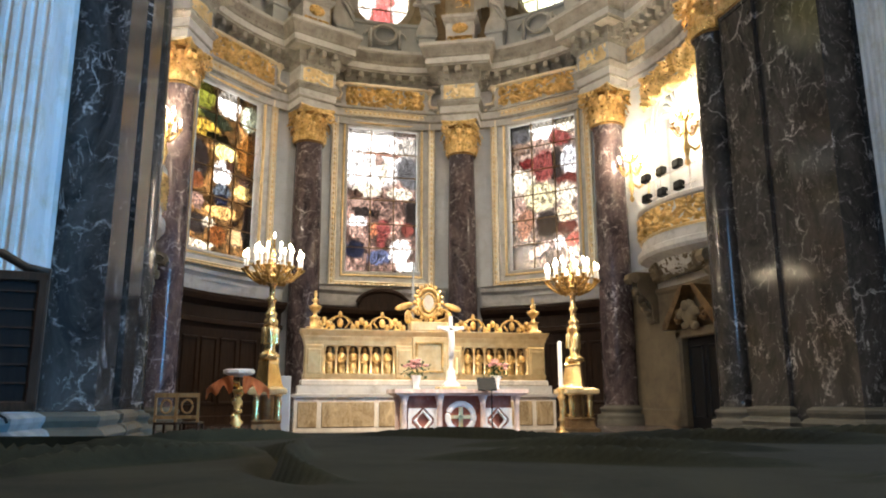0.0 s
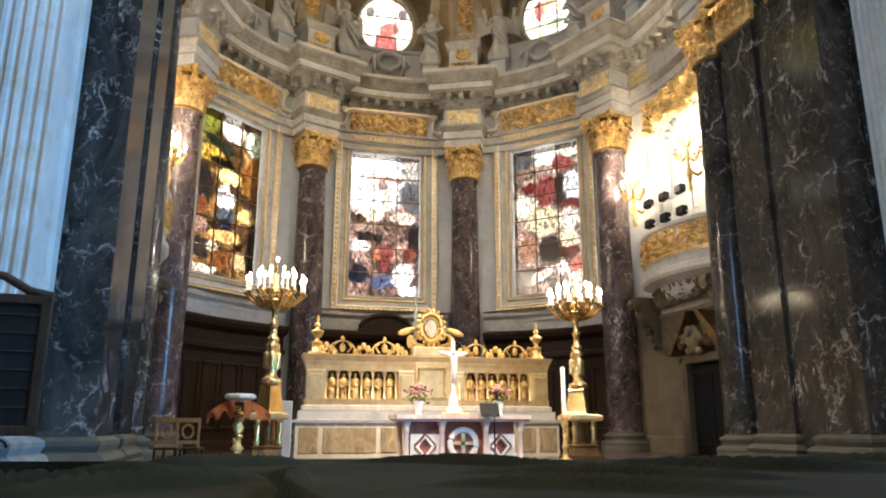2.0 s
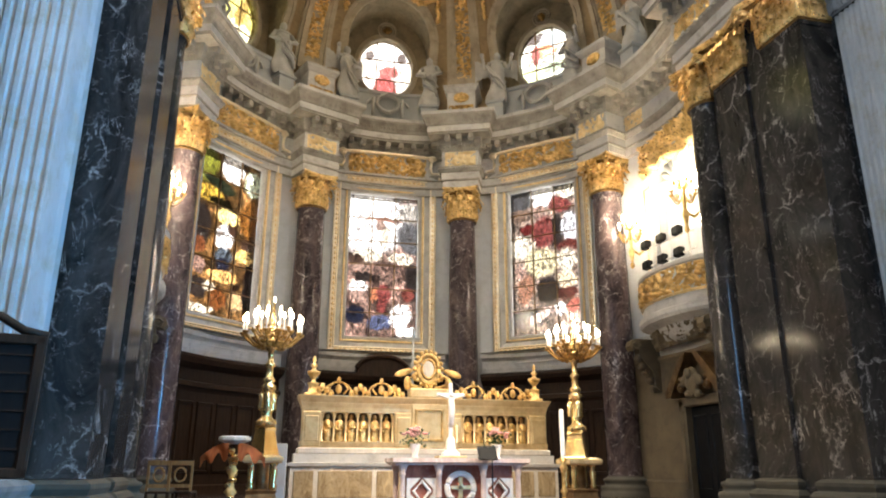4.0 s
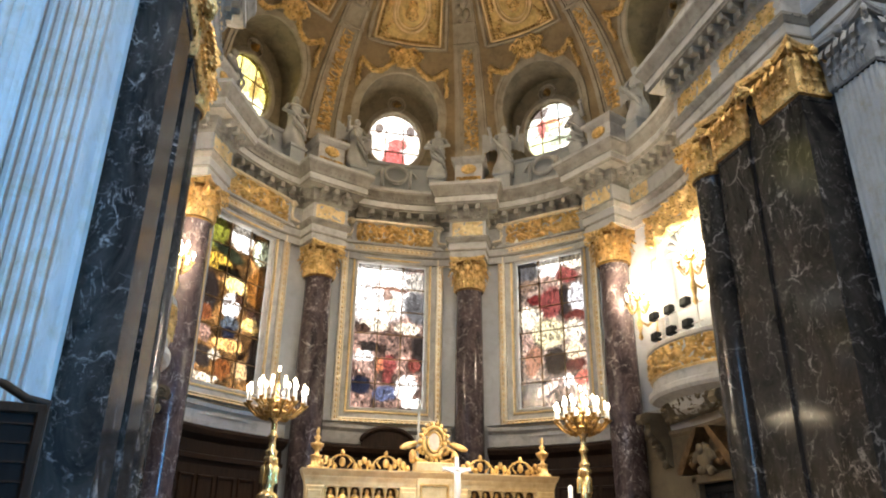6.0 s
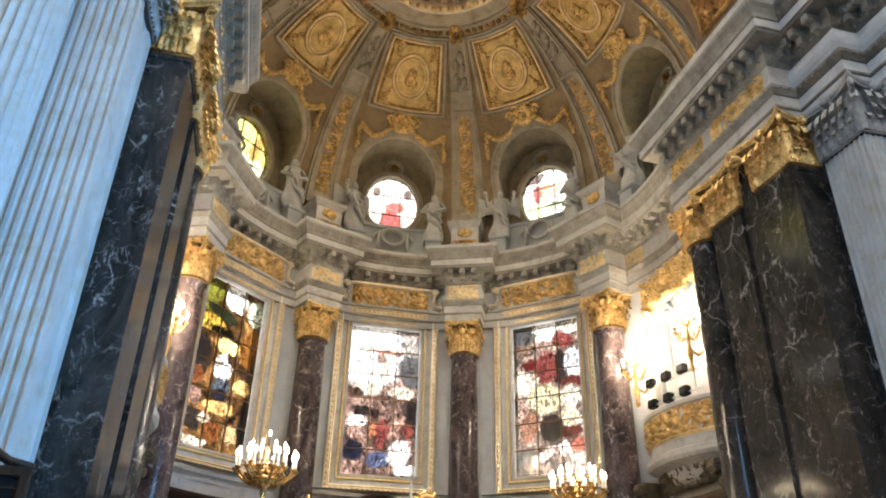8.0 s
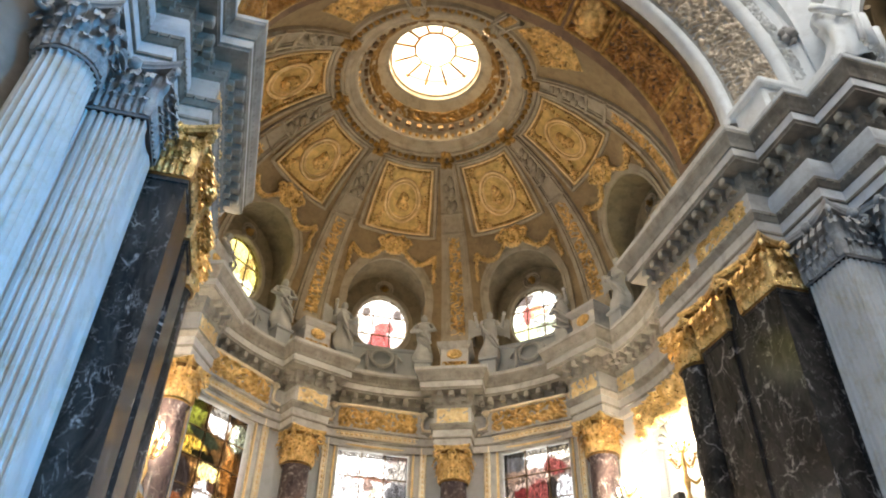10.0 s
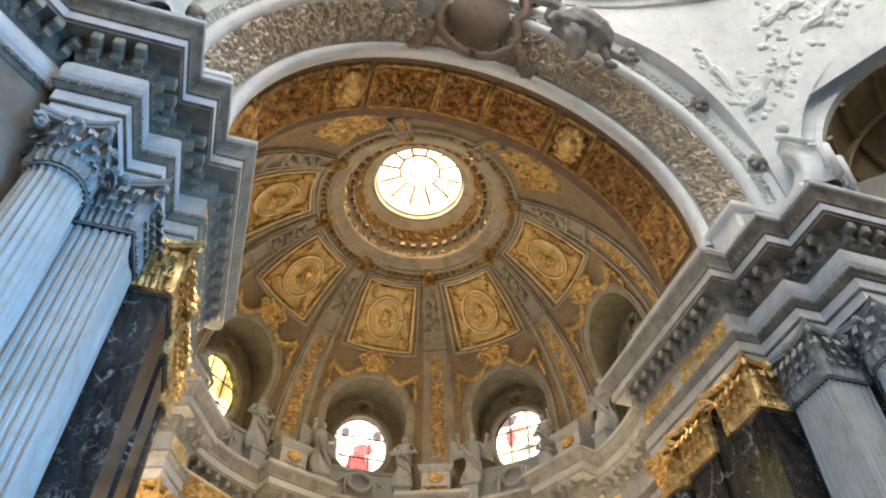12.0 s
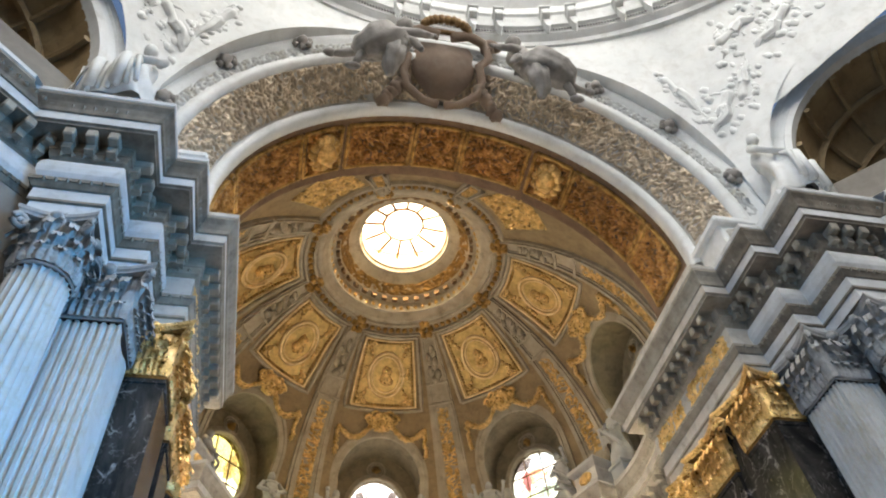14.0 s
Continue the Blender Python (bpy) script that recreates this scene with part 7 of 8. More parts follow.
def garland(b):
    ob = thing("garland", "gilded garland with cartouche above the dome lunette", "garland", "dome garlands")
    rnd = random.Random(b)
    at = dome_map(b, 15, 15, 28.0, 39.0)
    for sg in (-1, 1):
        s = Soup()
        for k in range(26):
            t = k / 25
            u = 0.5 + sg * (0.12 + 0.36 * t)
            v = 0.66 - 0.26 * math.sin(t * math.pi) - 0.18 * t
            s.blob(at(u, v, 0.08), (0.10 + 0.06 * rnd.random(),) * 3, None, 7, 5, 0.5, k)
        for k in range(12):
            s.blob(at(0.5 + sg * (0.485 + 0.03 * rnd.random()), 0.52 - 0.06 * k, 0.06), (0.11, 0.11, 0.13), None, 7, 5, 0.7, k)
        s.put("swag", GOLD_LEAF, ob, "gilded leaf swag", True)
    c = Soup()
    for k in range(14):
        a = k * 2 * math.pi / 14
        c.blob(at(0.5 + 0.09 * math.cos(a), 0.76 + 0.17 * math.sin(a), 0.14), (0.2, 0.2, 0.2), None, 8, 6, 0.7, k + b)
    c.blob(at(0.5, 0.74, 0.1), (0.28, 0.22, 0.26), None, 10, 7, 0.3)
    for sg in (-1, 1):
        c.tube([at(0.5 + sg * (0.16 + 0.05 * (1 - t) * math.cos(t * 9)), 0.80 + 0.16 * (1 - t) * math.sin(t * 9), 0.15) for t in [i / 14 for i in range(15)]], 0.08, 6)
        c.tube([at(0.5 + sg * 0.03, 0.98, 0.14), at(0.5 + sg * 0.09, 1.04, 0.16), at(0.5 + sg * 0.14, 0.96, 0.14)], 0.07, 6)
    c.put("cartouche", GOLD_LEAF, ob, "gilded cartouche", True)


for b in (-90, -45, 0, 45, 90):
    dome_panel(b)
    if abs(b) < 100:
        garland(b)
        # round boss in the lunette vault
        ob = thing("lunette_boss", "gilded rosette above the oval window", "rosette", "lunette rosettes")
        m = facing(9.68, b)
        s = Soup()
        for r, w in ((0.42, 0.05), (0.3, 0.03)):
            s.tube([m @ Vector((r * math.cos(a * math.pi / 12), -0.03, 21.12 + r * math.sin(a * math.pi / 12))) for a in range(25)], w, 6)
        s.put("ring", DOME_RIB, ob, "", True)
        Soup().blob(m @ Vector((0, -0.05, 21.12)), (0.2, 0.1, 0.2), None, 10, 7, 0.6, b).put("rosette", GOLD_DULL, ob, "", True)
for phi in (-112.5, -67.5, -22.5, 22.5, 67.5, 112.5):
    dome_rib(phi)
for phi in (-157.5, 157.5):
    dome_rib(phi, 56.0)
for b in (-137, 137):
    ob = thing("dome_relief", "gilded foliage field between the dome ring and the arch", "relief panel", "dome panels")
    at = dome_map(b, 11.0, 13.0, 47.5, 60.0)
    Soup().grid(lambda u, v: at(u, v, 0.02), 12, 12).put("ground", PANEL_GROUND, ob, "dull gold ground", True)
    relief(lambda u, v: (at(u, v, 0.03), (at(u, v, 1.0) - at(u, v)).normalized()), 60, 50, 0.15, (6, 5.5), b, 0.9, 0.05).put("foliage", GOLD, ob, "gilded foliage relief", True)

# ring of leaves round the lantern
ob = thing("lantern_wreath", "gilded wreath and beads on the lantern ring", "wreath", "")
s = Soup()
for k in range(60):
    a = 2 * math.pi * k / 60
    s.blob((3.33 * math.cos(a), 3.33 * math.sin(a), 25.86), (0.11, 0.11, 0.15), None, 7, 5, 0.4, k)
s.put("wreath", GOLD_DULL, ob, "gilded leaf wreath", True)
s = Soup()
for k in range(84):
    a = 360 * k / 84
    s.blob(on_dome(a, 63.5, 0.14), (0.13, 0.13, 0.12), None, 7, 5, 0.5, k)
s.put("outer_wreath", GOLD_DULL, ob, "gilded leaf wreath", True)
s = Soup()
for k in range(36):
    a = 2 * math.pi * k / 36
    s.box(-0.12, 0.12, -0.08, 0.08, -0.1, 0.1, Matrix.Rotation(a, 4, "Z") @ Matrix.Translation((0, 3.02, 26.12)))
s.put("blocks", BRONZE, ob, "dark coffer blocks")
relief(lambda u, v: (Vector(((2.9 - 0.35 * v) * math.cos(2 * math.pi * u), (2.9 - 0.35 * v) * math.sin(2 * math.pi * u), 26.3 + 0.42 * v)), Vector((-math.cos(2 * math.pi * u), -math.sin(2 * math.pi * u), -0.7)).normalized()), 300, 14, 0.07, (40, 2.0), 9, 0.8).put("cove_ornament", PANEL_GROUND, ob, "brown-gold foliage cove", True)


# ---- statues ----
def figure(s, m, seed, wings=False, h=2.2):
    """A standing draped figure about h high, one mesh."""
    rnd = random.Random(seed)
    k = h / 2.2
    lean = rnd.uniform(-0.12, 0.12)

    def body(u, v):
        a = 2 * math.pi * u
        r = (0.36 - 0.10 * v + 0.05 * math.sin(v * 7)) * (1 + 0.13 * math.sin(a * 5 + v * 4 + seed) * (1 - v * 0.6))
        return m @ (Vector((r * math.cos(a) + lean * math.sin(v * 3.1), 0.8 * r * math.sin(a), 1.25 * v)) * k)
    s.grid(body, 24, 12)
    def bl(p, q, rot=None, rg=0.15):
        mm = m.to_3x3() @ (rot or Matrix.Identity(3))
        s.blob(m @ (Vector(p) * k), tuple(c * k for c in q), mm, 10, 7, rg, seed)
    bl((lean, 0, 1.42), (0.27, 0.20, 0.34))
    bl((lean * 1.3, -0.03, 1.93), (0.13, 0.15, 0.18))
    bl((lean, 0.02, 1.7), (0.30, 0.16, 0.12))
    for sg in (-1, 1):
        up = rnd.random() < 0.35
        e = Vector((lean + sg * 0.46, -0.12, 1.38))
        w = Vector((lean + sg * (0.55 if up else 0.12), -0.32, 1.85 if up else 1.2))
        s.tube([m @ (Vector(p) * k) for p in ((lean + sg * 0.27, 0, 1.68), e, w)], 0.09 * k, 8, 0.7)
        bl(w, (0.08, 0.08, 0.09))
    for q in range(3):
        x = rnd.uniform(-0.3, 0.3)
        s.tube([m @ (Vector(p) * k) for p in ((-0.3 + 0.1 * q, -0.2, 1.45 - 0.2 * q), (x, -0.33, 1.05 - 0.2 * q), (0.34, -0.15, 0.75 - 0.2 * q))], 0.06 * k, 6)
    if wings:
        for sg in (-1, 1):
            s.grid(lambda u, v: m @ (Vector((sg * (0.15 + 0.65 * u), 0.22 + 0.1 * u, 1.55 + 0.75 * u * (1 - 0.4 * u) - (0.35 + 0.55 * u) * v + 0.03 * math.sin(u * 25))) * k), 12, 4)


def statue(m, seed, wings=False, h=2.2, mat=None, label="draped grey plaster statue standing on the cornice", group="apse statues"):
    s = Soup()
    figure(s, Matrix(), seed, wings, h)
    ob = s.put("statue", mat or STATUE, None, "", True, m)
    return tagged(ob, label, "statue", group)


n_st = 0
for c in COLS:
    ob = thing("attic_pedestal", "stone pedestal with gilded cartouche on the cornice", "pedestal", "attic pedestals", "", facing(8.55, c))
    Soup().sweep([(-0.62, -0.5), (0.62, -0.5), (0.62, 0.75), (-0.62, 0.75)], [(0.12, 15.6), (0.12, 15.8), (0.04, 15.85), (0, 15.9), (0, 17.0), (0.05, 17.05), (0.16, 17.2), (0.18, 17.32), (-0.3, 17.36)], True).put("block", STONE, ob)
    s = Soup()
    for k in range(12):
        a = k * math.pi / 6
        s.blob((0.26 * math.cos(a), -0.53, 16.72 + 0.17 * math.sin(a)), (0.1, 0.06, 0.08), None, 7, 5, 0.5, k)
    s.blob((0, -0.52, 16.72), (0.24, 0.09, 0.16), None, 10, 7)
    s.put("cartouche", GOLD, ob, "gilded cartouche", True)
    relief(lambda u, v: (Vector((-0.55 + 1.1 * u, -0.53, 15.95 + 0.4 * v)), Vector((0, -1, 0))), 34, 14, 0.08, (4.5, 1.8), c, 0.8).put("leaf_band", GOLD_DULL, ob, "", True)
    for sg in (-1, 1):
        d = c + sg * 10.2
        ob = thing("statue_plinth", "small grey plinth below a statue", "plinth", "statue plinths", "", facing(8.75, d))
        Soup().sweep([(-0.36, -0.36), (0.36, -0.36), (0.36, 0.36), (-0.36, 0.36)], [(0.05, 15.58), (0.05, 15.75), (0, 15.8), (0, 16.45), (0.07, 16.5), (0.07, 16.6), (-0.2, 16.62)], True).put("block", GREY, ob)
        n_st += 1
        statue(facing(8.75, d, 16.6) @ pose(0, 0, 0, 0, 0, 14 * sg), n_st * 7, n_st % 2 == 0, 2.7)
for b in BAYS:
    # parapet under the oval windows, with a wreath
    ob = thing("attic_parapet", "blue-grey parapet with relief wreath under the oval window", "parapet", "attic parapets")
    arc = [polar(8.95, b - 11 + 22 * k / 8) for k in range(9)]
    Soup().sweep(arc, [(-0.5, 15.6), (0, 15.6), (0, 17.2), (0.06, 17.25), (0.08, 17.38), (-0.5, 17.4)]).put("wall_block", GREY, ob)
    m = facing(8.86, b)
    s = Soup()
    for a in range(0, 36):
        s.blob(m @ Vector((0.5 * math.cos(a * math.pi / 18), -0.06, 16.75 + 0.42 * math.sin(a * math.pi / 18))), (0.09, 0.09, 0.09), None, 6, 5, 0.5, a)
    for sg in (-1, 1):
        s.tube([m @ Vector((sg * (0.45 + 0.5 * t), -0.06, 17.1 - 0.5 * t - 0.12 * math.sin(t * 6))) for t in [i / 8 for i in range(9)]], 0.05, 6)
        s.tube([m @ Vector((sg * 0.66, -0.06, 17.0 - 0.9 * t)) for t in (0, 0.5, 1)], 0.08, 6)
    s.put("wreath", STATUE, ob, "relief wreath with ribbons", True)


# ---- arch: cartouche, angels, seated figures, pendentive relief ----
def cartouche():
    ob = thing("arch_cartouche", "large shield cartouche with gilded crown at the arch crown", "cartouche", "", "", Matrix.Translation((-0.25, Y_F + 0.55, Z_ARCH + 8.05)) @ pose(0, 0, 0, 38) @ Matrix.Scale(1.15, 4))
    s = Soup()
    s.grid(lambda u, v: Vector(((1.15 - 0.35 * v ** 2) * (2 * u - 1) * math.sin(math.pi * (0.16 + 0.8 * v)) ** 0.5, -0.5 * math.cos((u - 0.5) * 2.6) * math.sin(math.pi * (0.06 + 0.88 * v)), 0.95 - 1.9 * v)), 20, 16)
    s.put("shield", plaster("brown_stucco", (0.15, 0.105, 0.075), (0.25, 0.18, 0.13)), ob, "plain brownish shield", True)
    e = Soup()
    for sg in (-1, 1):
        e.tube([(sg * x, -0.3, z) for x, z in ((0.2, 1.1), (0.75, 1.25), (1.25, 1.05), (1.45, 0.55), (1.15, 0.25), (1.25, -0.25), (1.15, -0.75), (0.6, -1.15), (0.1, -1.25))], 0.17, 8, 0.8)
        e.tube([(sg * (1.45 + 0.3 * (1 - t) * math.cos(t * 8)), -0.25, 0.9 + 0.3 * (1 - t) * math.sin(t * 8)) for t in [i / 14 for i in range(15)]], 0.13, 8)
        for k in range(6):
            e.blob((sg * (1.2 + 0.12 * k), -0.2, -0.5 - 0.16 * k), (0.22, 0.2, 0.2), None, 8, 6, 0.6, k)
    e.put("scroll_edge", bpy.data.materials["brown_stucco"], ob, "scrolled edge", True)
    c = Soup()
    for k in range(13):
        t = k / 12 * math.pi
        c.blob((0.72 * math.cos(t), -0.35 - 0.1 * math.sin(t), 1.35 + 0.25 * math.sin(t)), (0.14, 0.14, 0.16), None, 8, 6, 0.4, k)
    c.tube([(0.75 * math.cos(t), -0.3, 1.2 + 0.05 * math.sin(t)) for t in [k * math.pi / 10 for k in range(11)]], 0.09, 8)
    c.put("crown", BRONZE, ob, "dark gilded crown", True)


cartouche()


def loft(s, pts, radii, folds=0, amp=0.0, seed=0.0, seg=22):
    """A rounded body along points, its girth given at each, with lengthwise folds."""
    pts = [Vector(p) for p in pts]
    n = 5 * (len(pts) - 1)
    vs = []
    for i in range(n + 1):
        t = i / n * (len(pts) - 1)
        k = min(int(t), len(pts) - 2)
        f = t - k
        p0, p1, p2, p3 = pts[max(k - 1, 0)], pts[k], pts[k + 1], pts[min(k + 2, len(pts) - 1)]
        p = 0.5 * (2 * p1 + (p2 - p0) * f + (2 * p0 - 5 * p1 + 4 * p2 - p3) * f * f + (3 * p1 - p0 - 3 * p2 + p3) * f ** 3)
        g = f * f * (3 - 2 * f)
        r = radii[k] * (1 - g) + radii[k + 1] * g
        d = (p2 - p1).normalized()
        a = d.cross(Vector((0, 1, 0.2))).normalized()
        b = d.cross(a)
        for j in range(seg):
            w = 2 * math.pi * j / seg
            q = r * (1 + amp * math.sin(w * folds + t * 1.3 + seed) + 0.5 * amp * math.sin(w * (folds + 3) - t * 2 + seed))
            vs.append(p + a * (q * math.cos(w)) + b * (q * math.sin(w)))
    fs = [(i * seg + j, i * seg + (j + 1) % seg, (i + 1) * seg + (j + 1) % seg, (i + 1) * seg + j) for i in range(n) for j in range(seg)]
    s.add(vs, fs + [tuple(range(seg)), tuple(n * seg + j for j in range(seg))])


def reclining(sg):
    """An angel lying along the arch beside the cartouche."""
    s = Soup()

    def P(d, out, r):
        return arch_pt(R_ARCH + 1.2 * r - 1.95, 90 + sg * (1.22 * d - 1.5), Y_F - 0.30 - out)
    loft(s, [P(13.4, 0.7, 1.85), P(14.6, 0.72, 1.6), P(16.6, 0.75, 1.25), P(19.2, 0.78, 0.95)], [0.16, 0.40, 0.40, 0.46], 5, 0.05, sg)
    loft(s, [P(17.8, 0.78, 1.1), P(21, 1.0, 0.90), P(24.5, 1.05, 0.82), P(27.5, 0.9, 0.86), P(29.8, 0.7, 0.9)], [0.40, 0.60, 0.56, 0.44, 0.22], 7, 0.12, sg * 2.0)
    loft(s, [P(20.5, 0.9, 0.7), P(22.0, 0.95, 0.30), P(24.5, 0.75, 0.05), P(25.5, 0.5, -0.15)], [0.36, 0.34, 0.26, 0.12], 6, 0.14, sg)
    # lower legs and feet
    s.tube([P(28.5, 0.85, 0.72), P(31, 0.75, 0.55), P(33.2, 0.65, 0.42)], 0.17, 9, 0.6)
    s.tube([P(28.5, 0.7, 1.0), P(30.8, 0.55, 1.18), P(32.6, 0.5, 1.35)], 0.17, 9, 0.6)
    s.blob(P(34.0, 0.65, 0.40), (0.26, 0.14, 0.12), None, 9, 6)
    s.blob(P(33.2, 0.5, 1.42), (0.24, 0.14, 0.13), None, 9, 6)
    # sash round the waist
    loft(s, [P(17.0, 1.1, 0.65), P(18.4, 1.25, 1.05), P(19.0, 1.0, 1.45)], [0.10, 0.13, 0.08], 4, 0.15, sg)
    # head with hair
    s.tube([P(13.8, 0.72, 1.72), P(13.0, 0.85, 2.0)], 0.14, 8)
    s.blob(P(12.7, 0.92, 2.12), (0.23, 0.24, 0.29), None, 12, 9, 0.06, sg)
    s.blob(P(13.0, 0.84, 2.24), (0.27, 0.27, 0.24), None, 12, 9, 0.45, sg)
    # one arm reaches to the cartouche, the other rests on the arch
    loft(s, [P(14.6, 0.95, 1.55), P(12.9, 1.2, 1.10), P(11.0, 1.2, 1.0), P(9.0, 1.1, 1.18)], [0.18, 0.15, 0.12, 0.07], 0, 0.0)
    s.blob(P(8.5, 1.08, 1.22), (0.16, 0.08, 0.10), None, 8, 6)
    loft(s, [P(15.4, 0.7, 1.35), P(14.8, 1.05, 0.85), P(13.6, 1.0, 0.4)], [0.18, 0.15, 0.09], 0, 0.0)
    # a broad wing behind the shoulder, ridged with feathers
    for lay in (0.0, -0.12):
        s.grid(lambda u, v: P(15.0 + 9.5 * u, 0.32 + lay - 0.25 * u + 0.03 * math.sin(u * 44 + v * 3), 1.75 + 0.72 * math.sin(math.pi * (0.10 + 0.72 * u)) - v * (0.35 + 0.62 * math.sin(math.pi * min(1.0, 0.15 + u)))), 40, 8)
    ob = s.put("statue", STUCCO, None, "", True)
    tagged(ob, "reclining winged plaster angel beside the arch cartouche", "statue", "arch angels")


reclining(-1)
reclining(1)


def seated(sx):
    s = Soup()
    m = Matrix.Translation((sx * 9.1, -10.85, 16.5)) @ Matrix.Rotation(radians(22 * sx), 4, "Z") @ Matrix.Diagonal((1.4, 1.4, 1.45, 1))
    def body(u, v):
        a = 2 * math.pi * u
        r = (0.62 - 0.30 * v) * (1 + 0.14 * math.sin(a * 6 + v * 5))
        return m @ Vector((r * math.cos(a), r * math.sin(a) * 0.8 - 0.25 * math.sin(v * 3), 1.5 * v))
    s.grid(body, 30, 14)
    s.blob(m @ Vector((0, 0, 1.62)), (0.42, 0.34, 0.46), None, 10, 8, 0.2)
    s.blob(m @ Vector((-sx * 0.08, -0.1, 2.28)), (0.19, 0.21, 0.25), None, 10, 8, 0.1)
    for sg in (-1, 1):
        s.tube([m @ Vector(p) for p in ((sg * 0.32, 0, 1.85), (sg * 0.62, -0.2, 1.35), (sg * 0.3, -0.5, 1.1))], 0.14, 8, 0.7)
        s.tube([m @ Vector(p) for p in ((sg * 0.2, -0.1, 0.95), (sg * 0.25, -0.62, 0.85), (sg * 0.22, -0.6, 0.1))], 0.24, 8, 0.6)
    for k in range(8):
        x = -0.5 + k * 0.14
        s.tube([m @ Vector(p) for p in ((x * 0.5, -0.3, 1.3), (x, -0.62, 0.8), (x * 1.2, -0.55, 0.05))], 0.07, 6)
    s.grid(lambda u, v: m @ Vector((sx * (0.3 + 0.7 * u), 0.3, 1.9 - 0.6 * u - 0.9 * v)), 8, 6)
    ob = s.put("statue", NAVE, None, "", True)
    tagged(ob, "seated white plaster figure above the nave cornice", "statue", "seated statues")
    pl = thing("statue_plinth", "white block below the seated figure", "plinth", "statue plinths", "", pose(sx * 9.15, -10.5, 0))
    Soup().box(-0.95, 0.95, -0.75, 0.9, 15.5, 16.62, None, 0.05).put("block", NAVE, pl)


seated(-1)
seated(1)


def pend_figure(a, v, turn, seed, size=1.0):
    """A floating draped stucco figure in low relief, lying on a pendentive."""
    rnd = random.Random(seed)
    u = (a + 88) / 176
    o = pend(u, v)
    e1 = (pend(u + 0.004, v) - o).normalized()
    e2 = (pend(u, v + 0.01) - o).normalized()
    n = e2.cross(e1).normalized()
    if n.dot(Vector((0, NAVE_Y, 20)) - o) < 0:
        n = -n
    c, w = math.cos(radians(turn)), math.sin(radians(turn))

    def P(x, y, h=0.0):
        return o + (e1 * (x * c - y * w) + e2 * (x * w + y * c)) * size + n * ((h - 0.11) * size)
    s = Soup()
    loft(s, [P(0, 0.75, 0.05), P(0.02, 0.55, 0.05), P(0.1, 0.1, 0.04), P(0.05, -0.2, 0.03)], [0.10 * size, 0.24 * size, 0.20 * size, 0.26 * size], 5, 0.06, seed)
    loft(s, [P(0.05, -0.1, 0.03), P(0.25, -0.55, 0.05), P(0.05, -1.0, 0.03), P(0.2, -1.4, -0.02)], [0.28 * size, 0.26 * size, 0.20 * size, 0.10 * size], 7, 0.16, seed)
    s.blob(P(0.0, 0.98, 0.07), (0.16 * size,) * 3, None, 9, 7, 0.2, seed)
    for sg in (-1, 1):
        s.tube([P(sg * 0.2, 0.62, 0.05), P(sg * (0.5 + 0.1 * rnd.random()), 0.35 + 0.5 * rnd.random(), 0.08), P(sg * (0.75 + 0.2 * rnd.random()), 0.7 * rnd.random() + 0.1, 0.05)], 0.10 * size, 8, 0.55)
    s.tube([P(0.1, -1.0, 0.0), P(0.3, -1.5, 0.04), P(0.15, -1.9, 0.0)], 0.12 * size, 8, 0.5)
    # cloth blown out in arcs, and cloud puffs
    for k in range(16):
        x, y, r = rnd.uniform(-0.7, 0.7), rnd.uniform(-1.2, 0.7), rnd.uniform(0.25, 0.8)
        g = rnd.uniform(0, 6.28)
        s.tube([P(x + r * math.cos(g + t), y + r * 0.6 * math.sin(g + t), 0.06) for t in [q * 0.2 for q in range(10)]], 0.08 * size, 6, 0.4)
    for k in range(18):
        s.blob(P(rnd.uniform(-1.3, 1.3), rnd.uniform(-1.6, 0.9), 0.0), (0.24 * size, 0.18 * size, 0.24 * size), None, 8, 6, 0.5, k + seed)
    ob = s.put("stucco_relief", NAVE, None, "", True)
    tagged(ob, "white stucco figure in low relief on the pendentive", "relief", "pendentive reliefs")


for sx in (-1, 1):
    for j, (a, v, turn, size) in enumerate(((27, 0.34, 60, 1.0), (31, 0.50, -40, 1.15), (34, 0.30, 110, 0.9), (36, 0.62, 80, 1.15), (41, 0.45, -70, 1.2), (45, 0.68, 35, 1.2), (49, 0.80, -100, 1.0))):
        pend_figure(sx * a, v, sx * turn, 31 * j + sx + 7, size * 0.78)

# corbels of the great dome's cornice
cb = thing("dome_corbels", "paired white brackets on the great dome's cornice", "corbel", "")
me = Soup().box(-0.17, 0.17, 0.0, 0.62, 0.10, 0.50, None, 0.04).box(-0.21, 0.21, 0.0, 0.70, 0.50, 0.60, None, 0.02).prism([(-0.13, 0.12), (0.13, 0.12), (0.10, -0.35), (0.0, -0.62), (-0.10, -0.35)], 0.34).lathe([(0.10, 0.6), (0.15, 0.75), (0.09, 0.95), (0.15, 1.2), (0.17, 1.3)], 8, pose(0, 0.3, 0)).mesh("corbel")
me.materials.append(NAVE)
for k in range(32):
    a = -85 + 170 * (k // 2 + 0.5) / 16 + (1.9 if k % 2 else -1.9)
    c = Vector(((RING_R - 0.4) * math.sin(radians(a)), NAVE_Y + (RING_R - 0.4) * math.cos(radians(a)), RING_Z + 0.30))
    put("corbel", me, None, cb, "", Matrix.Translation(c) @ Matrix.Rotation(radians(180 - a), 4, "Z"))
beads = Soup()
for k in range(420):
    a = radians(-85 + 170 * k / 420)
    beads.blob(((RING_R - 0.42) * math.sin(a), NAVE_Y + (RING_R - 0.42) * math.cos(a), RING_Z + 0.12), (0.06, 0.06, 0.08), None, 5, 4)
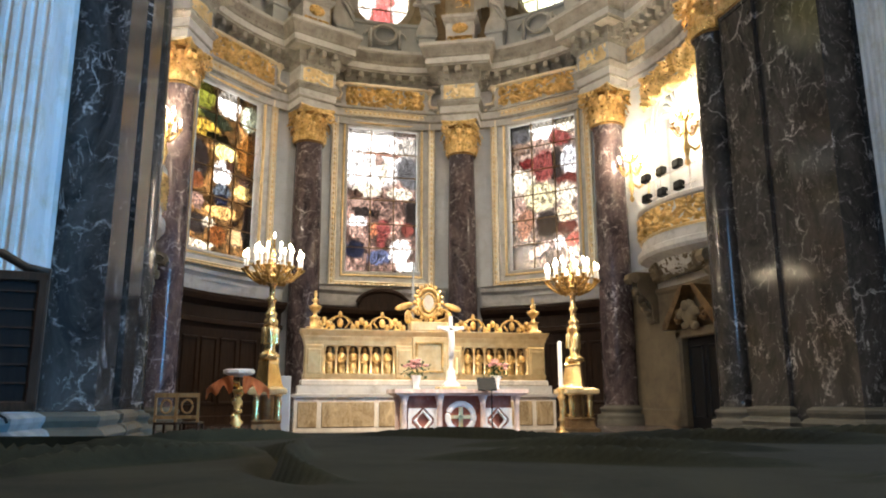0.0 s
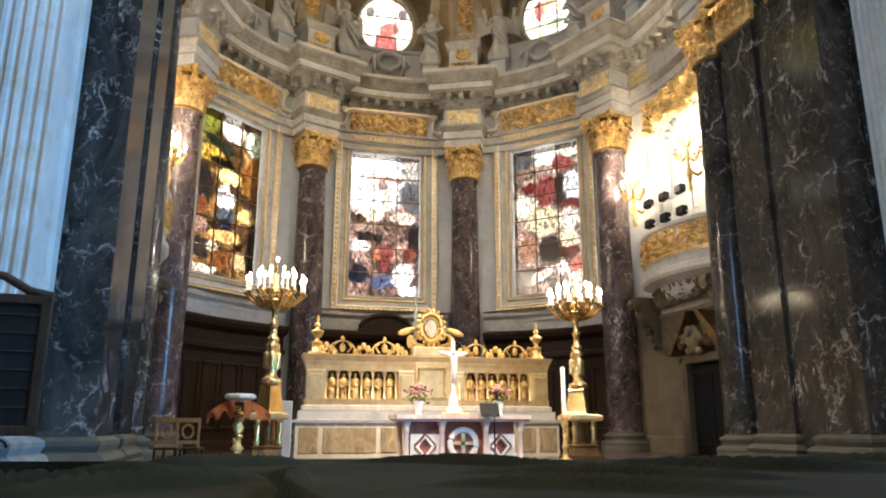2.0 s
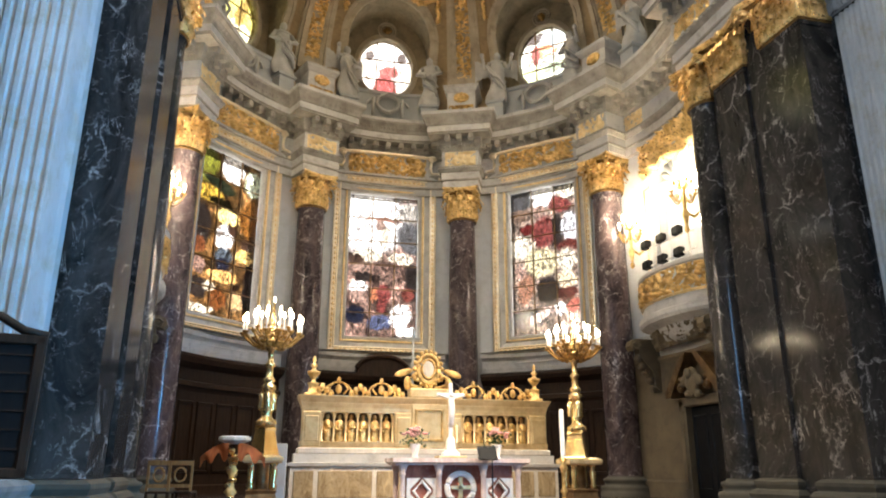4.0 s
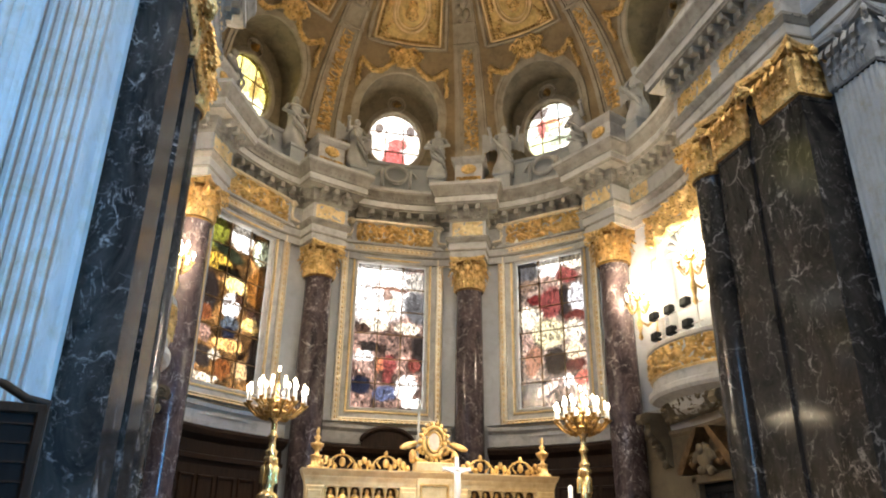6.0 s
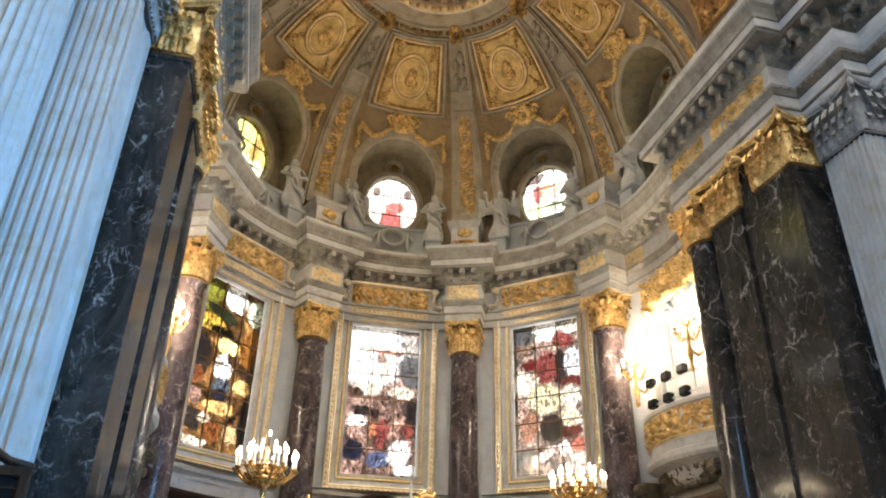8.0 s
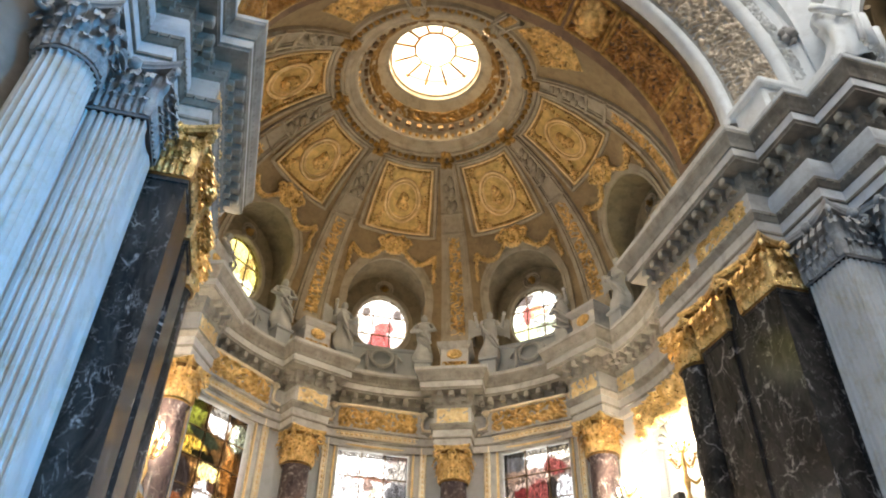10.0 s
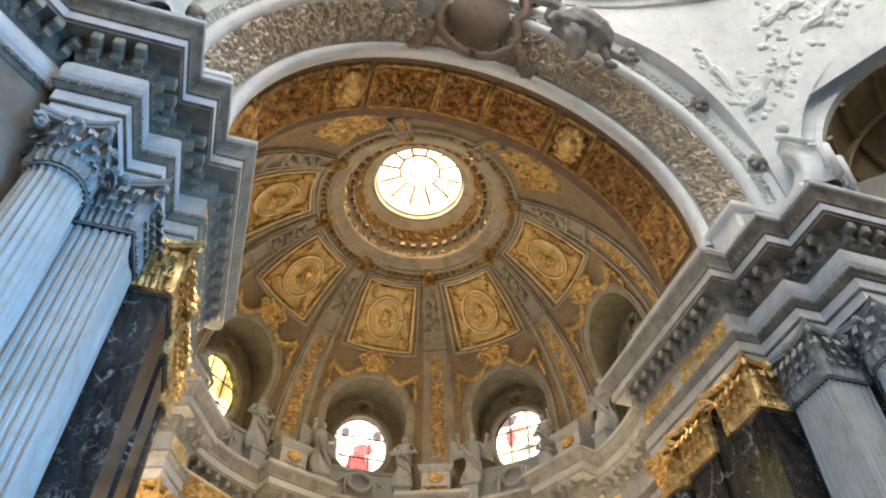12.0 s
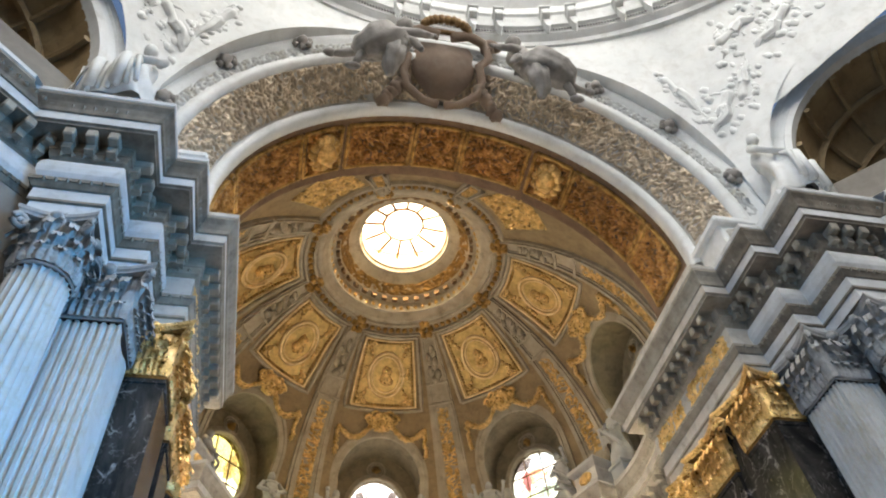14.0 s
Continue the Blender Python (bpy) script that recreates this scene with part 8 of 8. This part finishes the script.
tagged(beads.put("bead_moulding", CAP_STONE, cb, "", True), "", "", "", "stuff")

# impost panels with relief between cornice and arch
for sx in (-1, 1):
    ob = thing("impost_block", "white impost block with relief panel under the arch", "impost", "impost blocks")
    s = Soup().box(*sorted((sx * 7.3, sx * 8.9)), -9.6, -8.3, 15.55, 17.05, None, 0.05)
    s.box(*sorted((sx * 7.12, sx * 9.1)), -9.8, -8.2, 16.9, 17.15, None, 0.05)
    s.put("block", NAVE, ob)
    relief(lambda u, v: (Vector((sx * (7.45 + 1.3 * u), -9.62, 15.75 + 1.0 * v)), Vector((0, -1, 0))), 24, 16, 0.1, (4, 3), sx * 5, 0.8).put("relief_panel", STATUE, ob, "foliage relief", True)


# ---- the cloth-covered table in front of the camera ----
def cloth():
    m = Mat("olive_cloth", 1.0, 0.0, 0.1)
    m.colour(m.ramp(m.noise(5.5, 8, 0.7, 0.6), [(0.3, (0.009, 0.008, 0.0045)), (0.7, (0.028, 0.025, 0.013))]))
    m.bump(m.noise(300, 3), 0.25, 0.002)
    ob = thing("table", "low table under a creased dark olive cloth", "table", "", "", Matrix.Translation((EYE[0], EYE[1], 0)) @ pose(0, 0, 0, 0, 0, -13.66))
    H = EYE[2] - 0.062

    def top(u, v):
        x, y = -1.5 + 3.0 * u, 0.22 + 1.22 * v
        z = H - 0.030 * max(0, min(1, (-0.42 - x) / 0.12)) + 0.003 * noise.noise(Vector((x * 2.0, y * 2, 1)))
        z += 0.004 * math.exp(-((x + 0.55) / 0.12) ** 2)
        for cx, cy, ang, L, dp in CREASES:
            dx, dy = x - cx, y - cy
            a = dx * math.cos(ang) + dy * math.sin(ang)
            b = -dx * math.sin(ang) + dy * math.cos(ang) + 0.02 * math.sin(a * 14)
            if abs(a) < L:
                z += 3.6 * dp * (math.exp(-(b / 0.009) ** 2) - 1.1 * math.exp(-((b - 0.02) / 0.010) ** 2)) * (1 - (a / L) ** 2)
        z -= 0.5 * max(0, v - 0.985)
        return Vector((x, y, z))
    CREASES = [(-0.30, 0.75, 1.2, 0.20, 0.006), (-0.16, 0.80, 1.9, 0.25, 0.006), (0.22, 0.95, -0.25, 0.22, 0.005), (0.45, 1.1, -0.2, 0.3, 0.006), (0.16, 0.75, -0.2, 0.2, 0.005),
               (0.75, 1.2, -0.15, 0.3, 0.007), (-0.5, 0.95, 0.6, 0.2, 0.006), (-0.42, 0.7, 1.0, 0.2, 0.006), (0.05, 1.2, -0.4, 0.25, 0.005), (-0.35, 1.15, 0.9, 0.18, 0.006), (0.6, 0.62, 0.1, 0.3, 0.004)]
    s = Soup().grid(top, 330, 180)
    s.grid(lambda u, v: Vector((-1.5 + 3.0 * u, 1.44 + 0.02 * math.sin(u * 60) * v, H - 0.006 - 0.35 * v)), 120, 4)
    s.put("cloth", m.m, ob, "creased olive cloth", True)
    Soup().box(-1.48, 1.48, 0.24, 1.42, H - 0.10, H - 0.05).put("tabletop", WOOD, ob)
    for x in (-1.4, 1.4):
        for y in (0.3, 1.36):
            Soup().box(x - 0.04, x + 0.04, y - 0.04, y + 0.04, 0, H - 0.09).put("leg", WOOD, ob)


cloth()
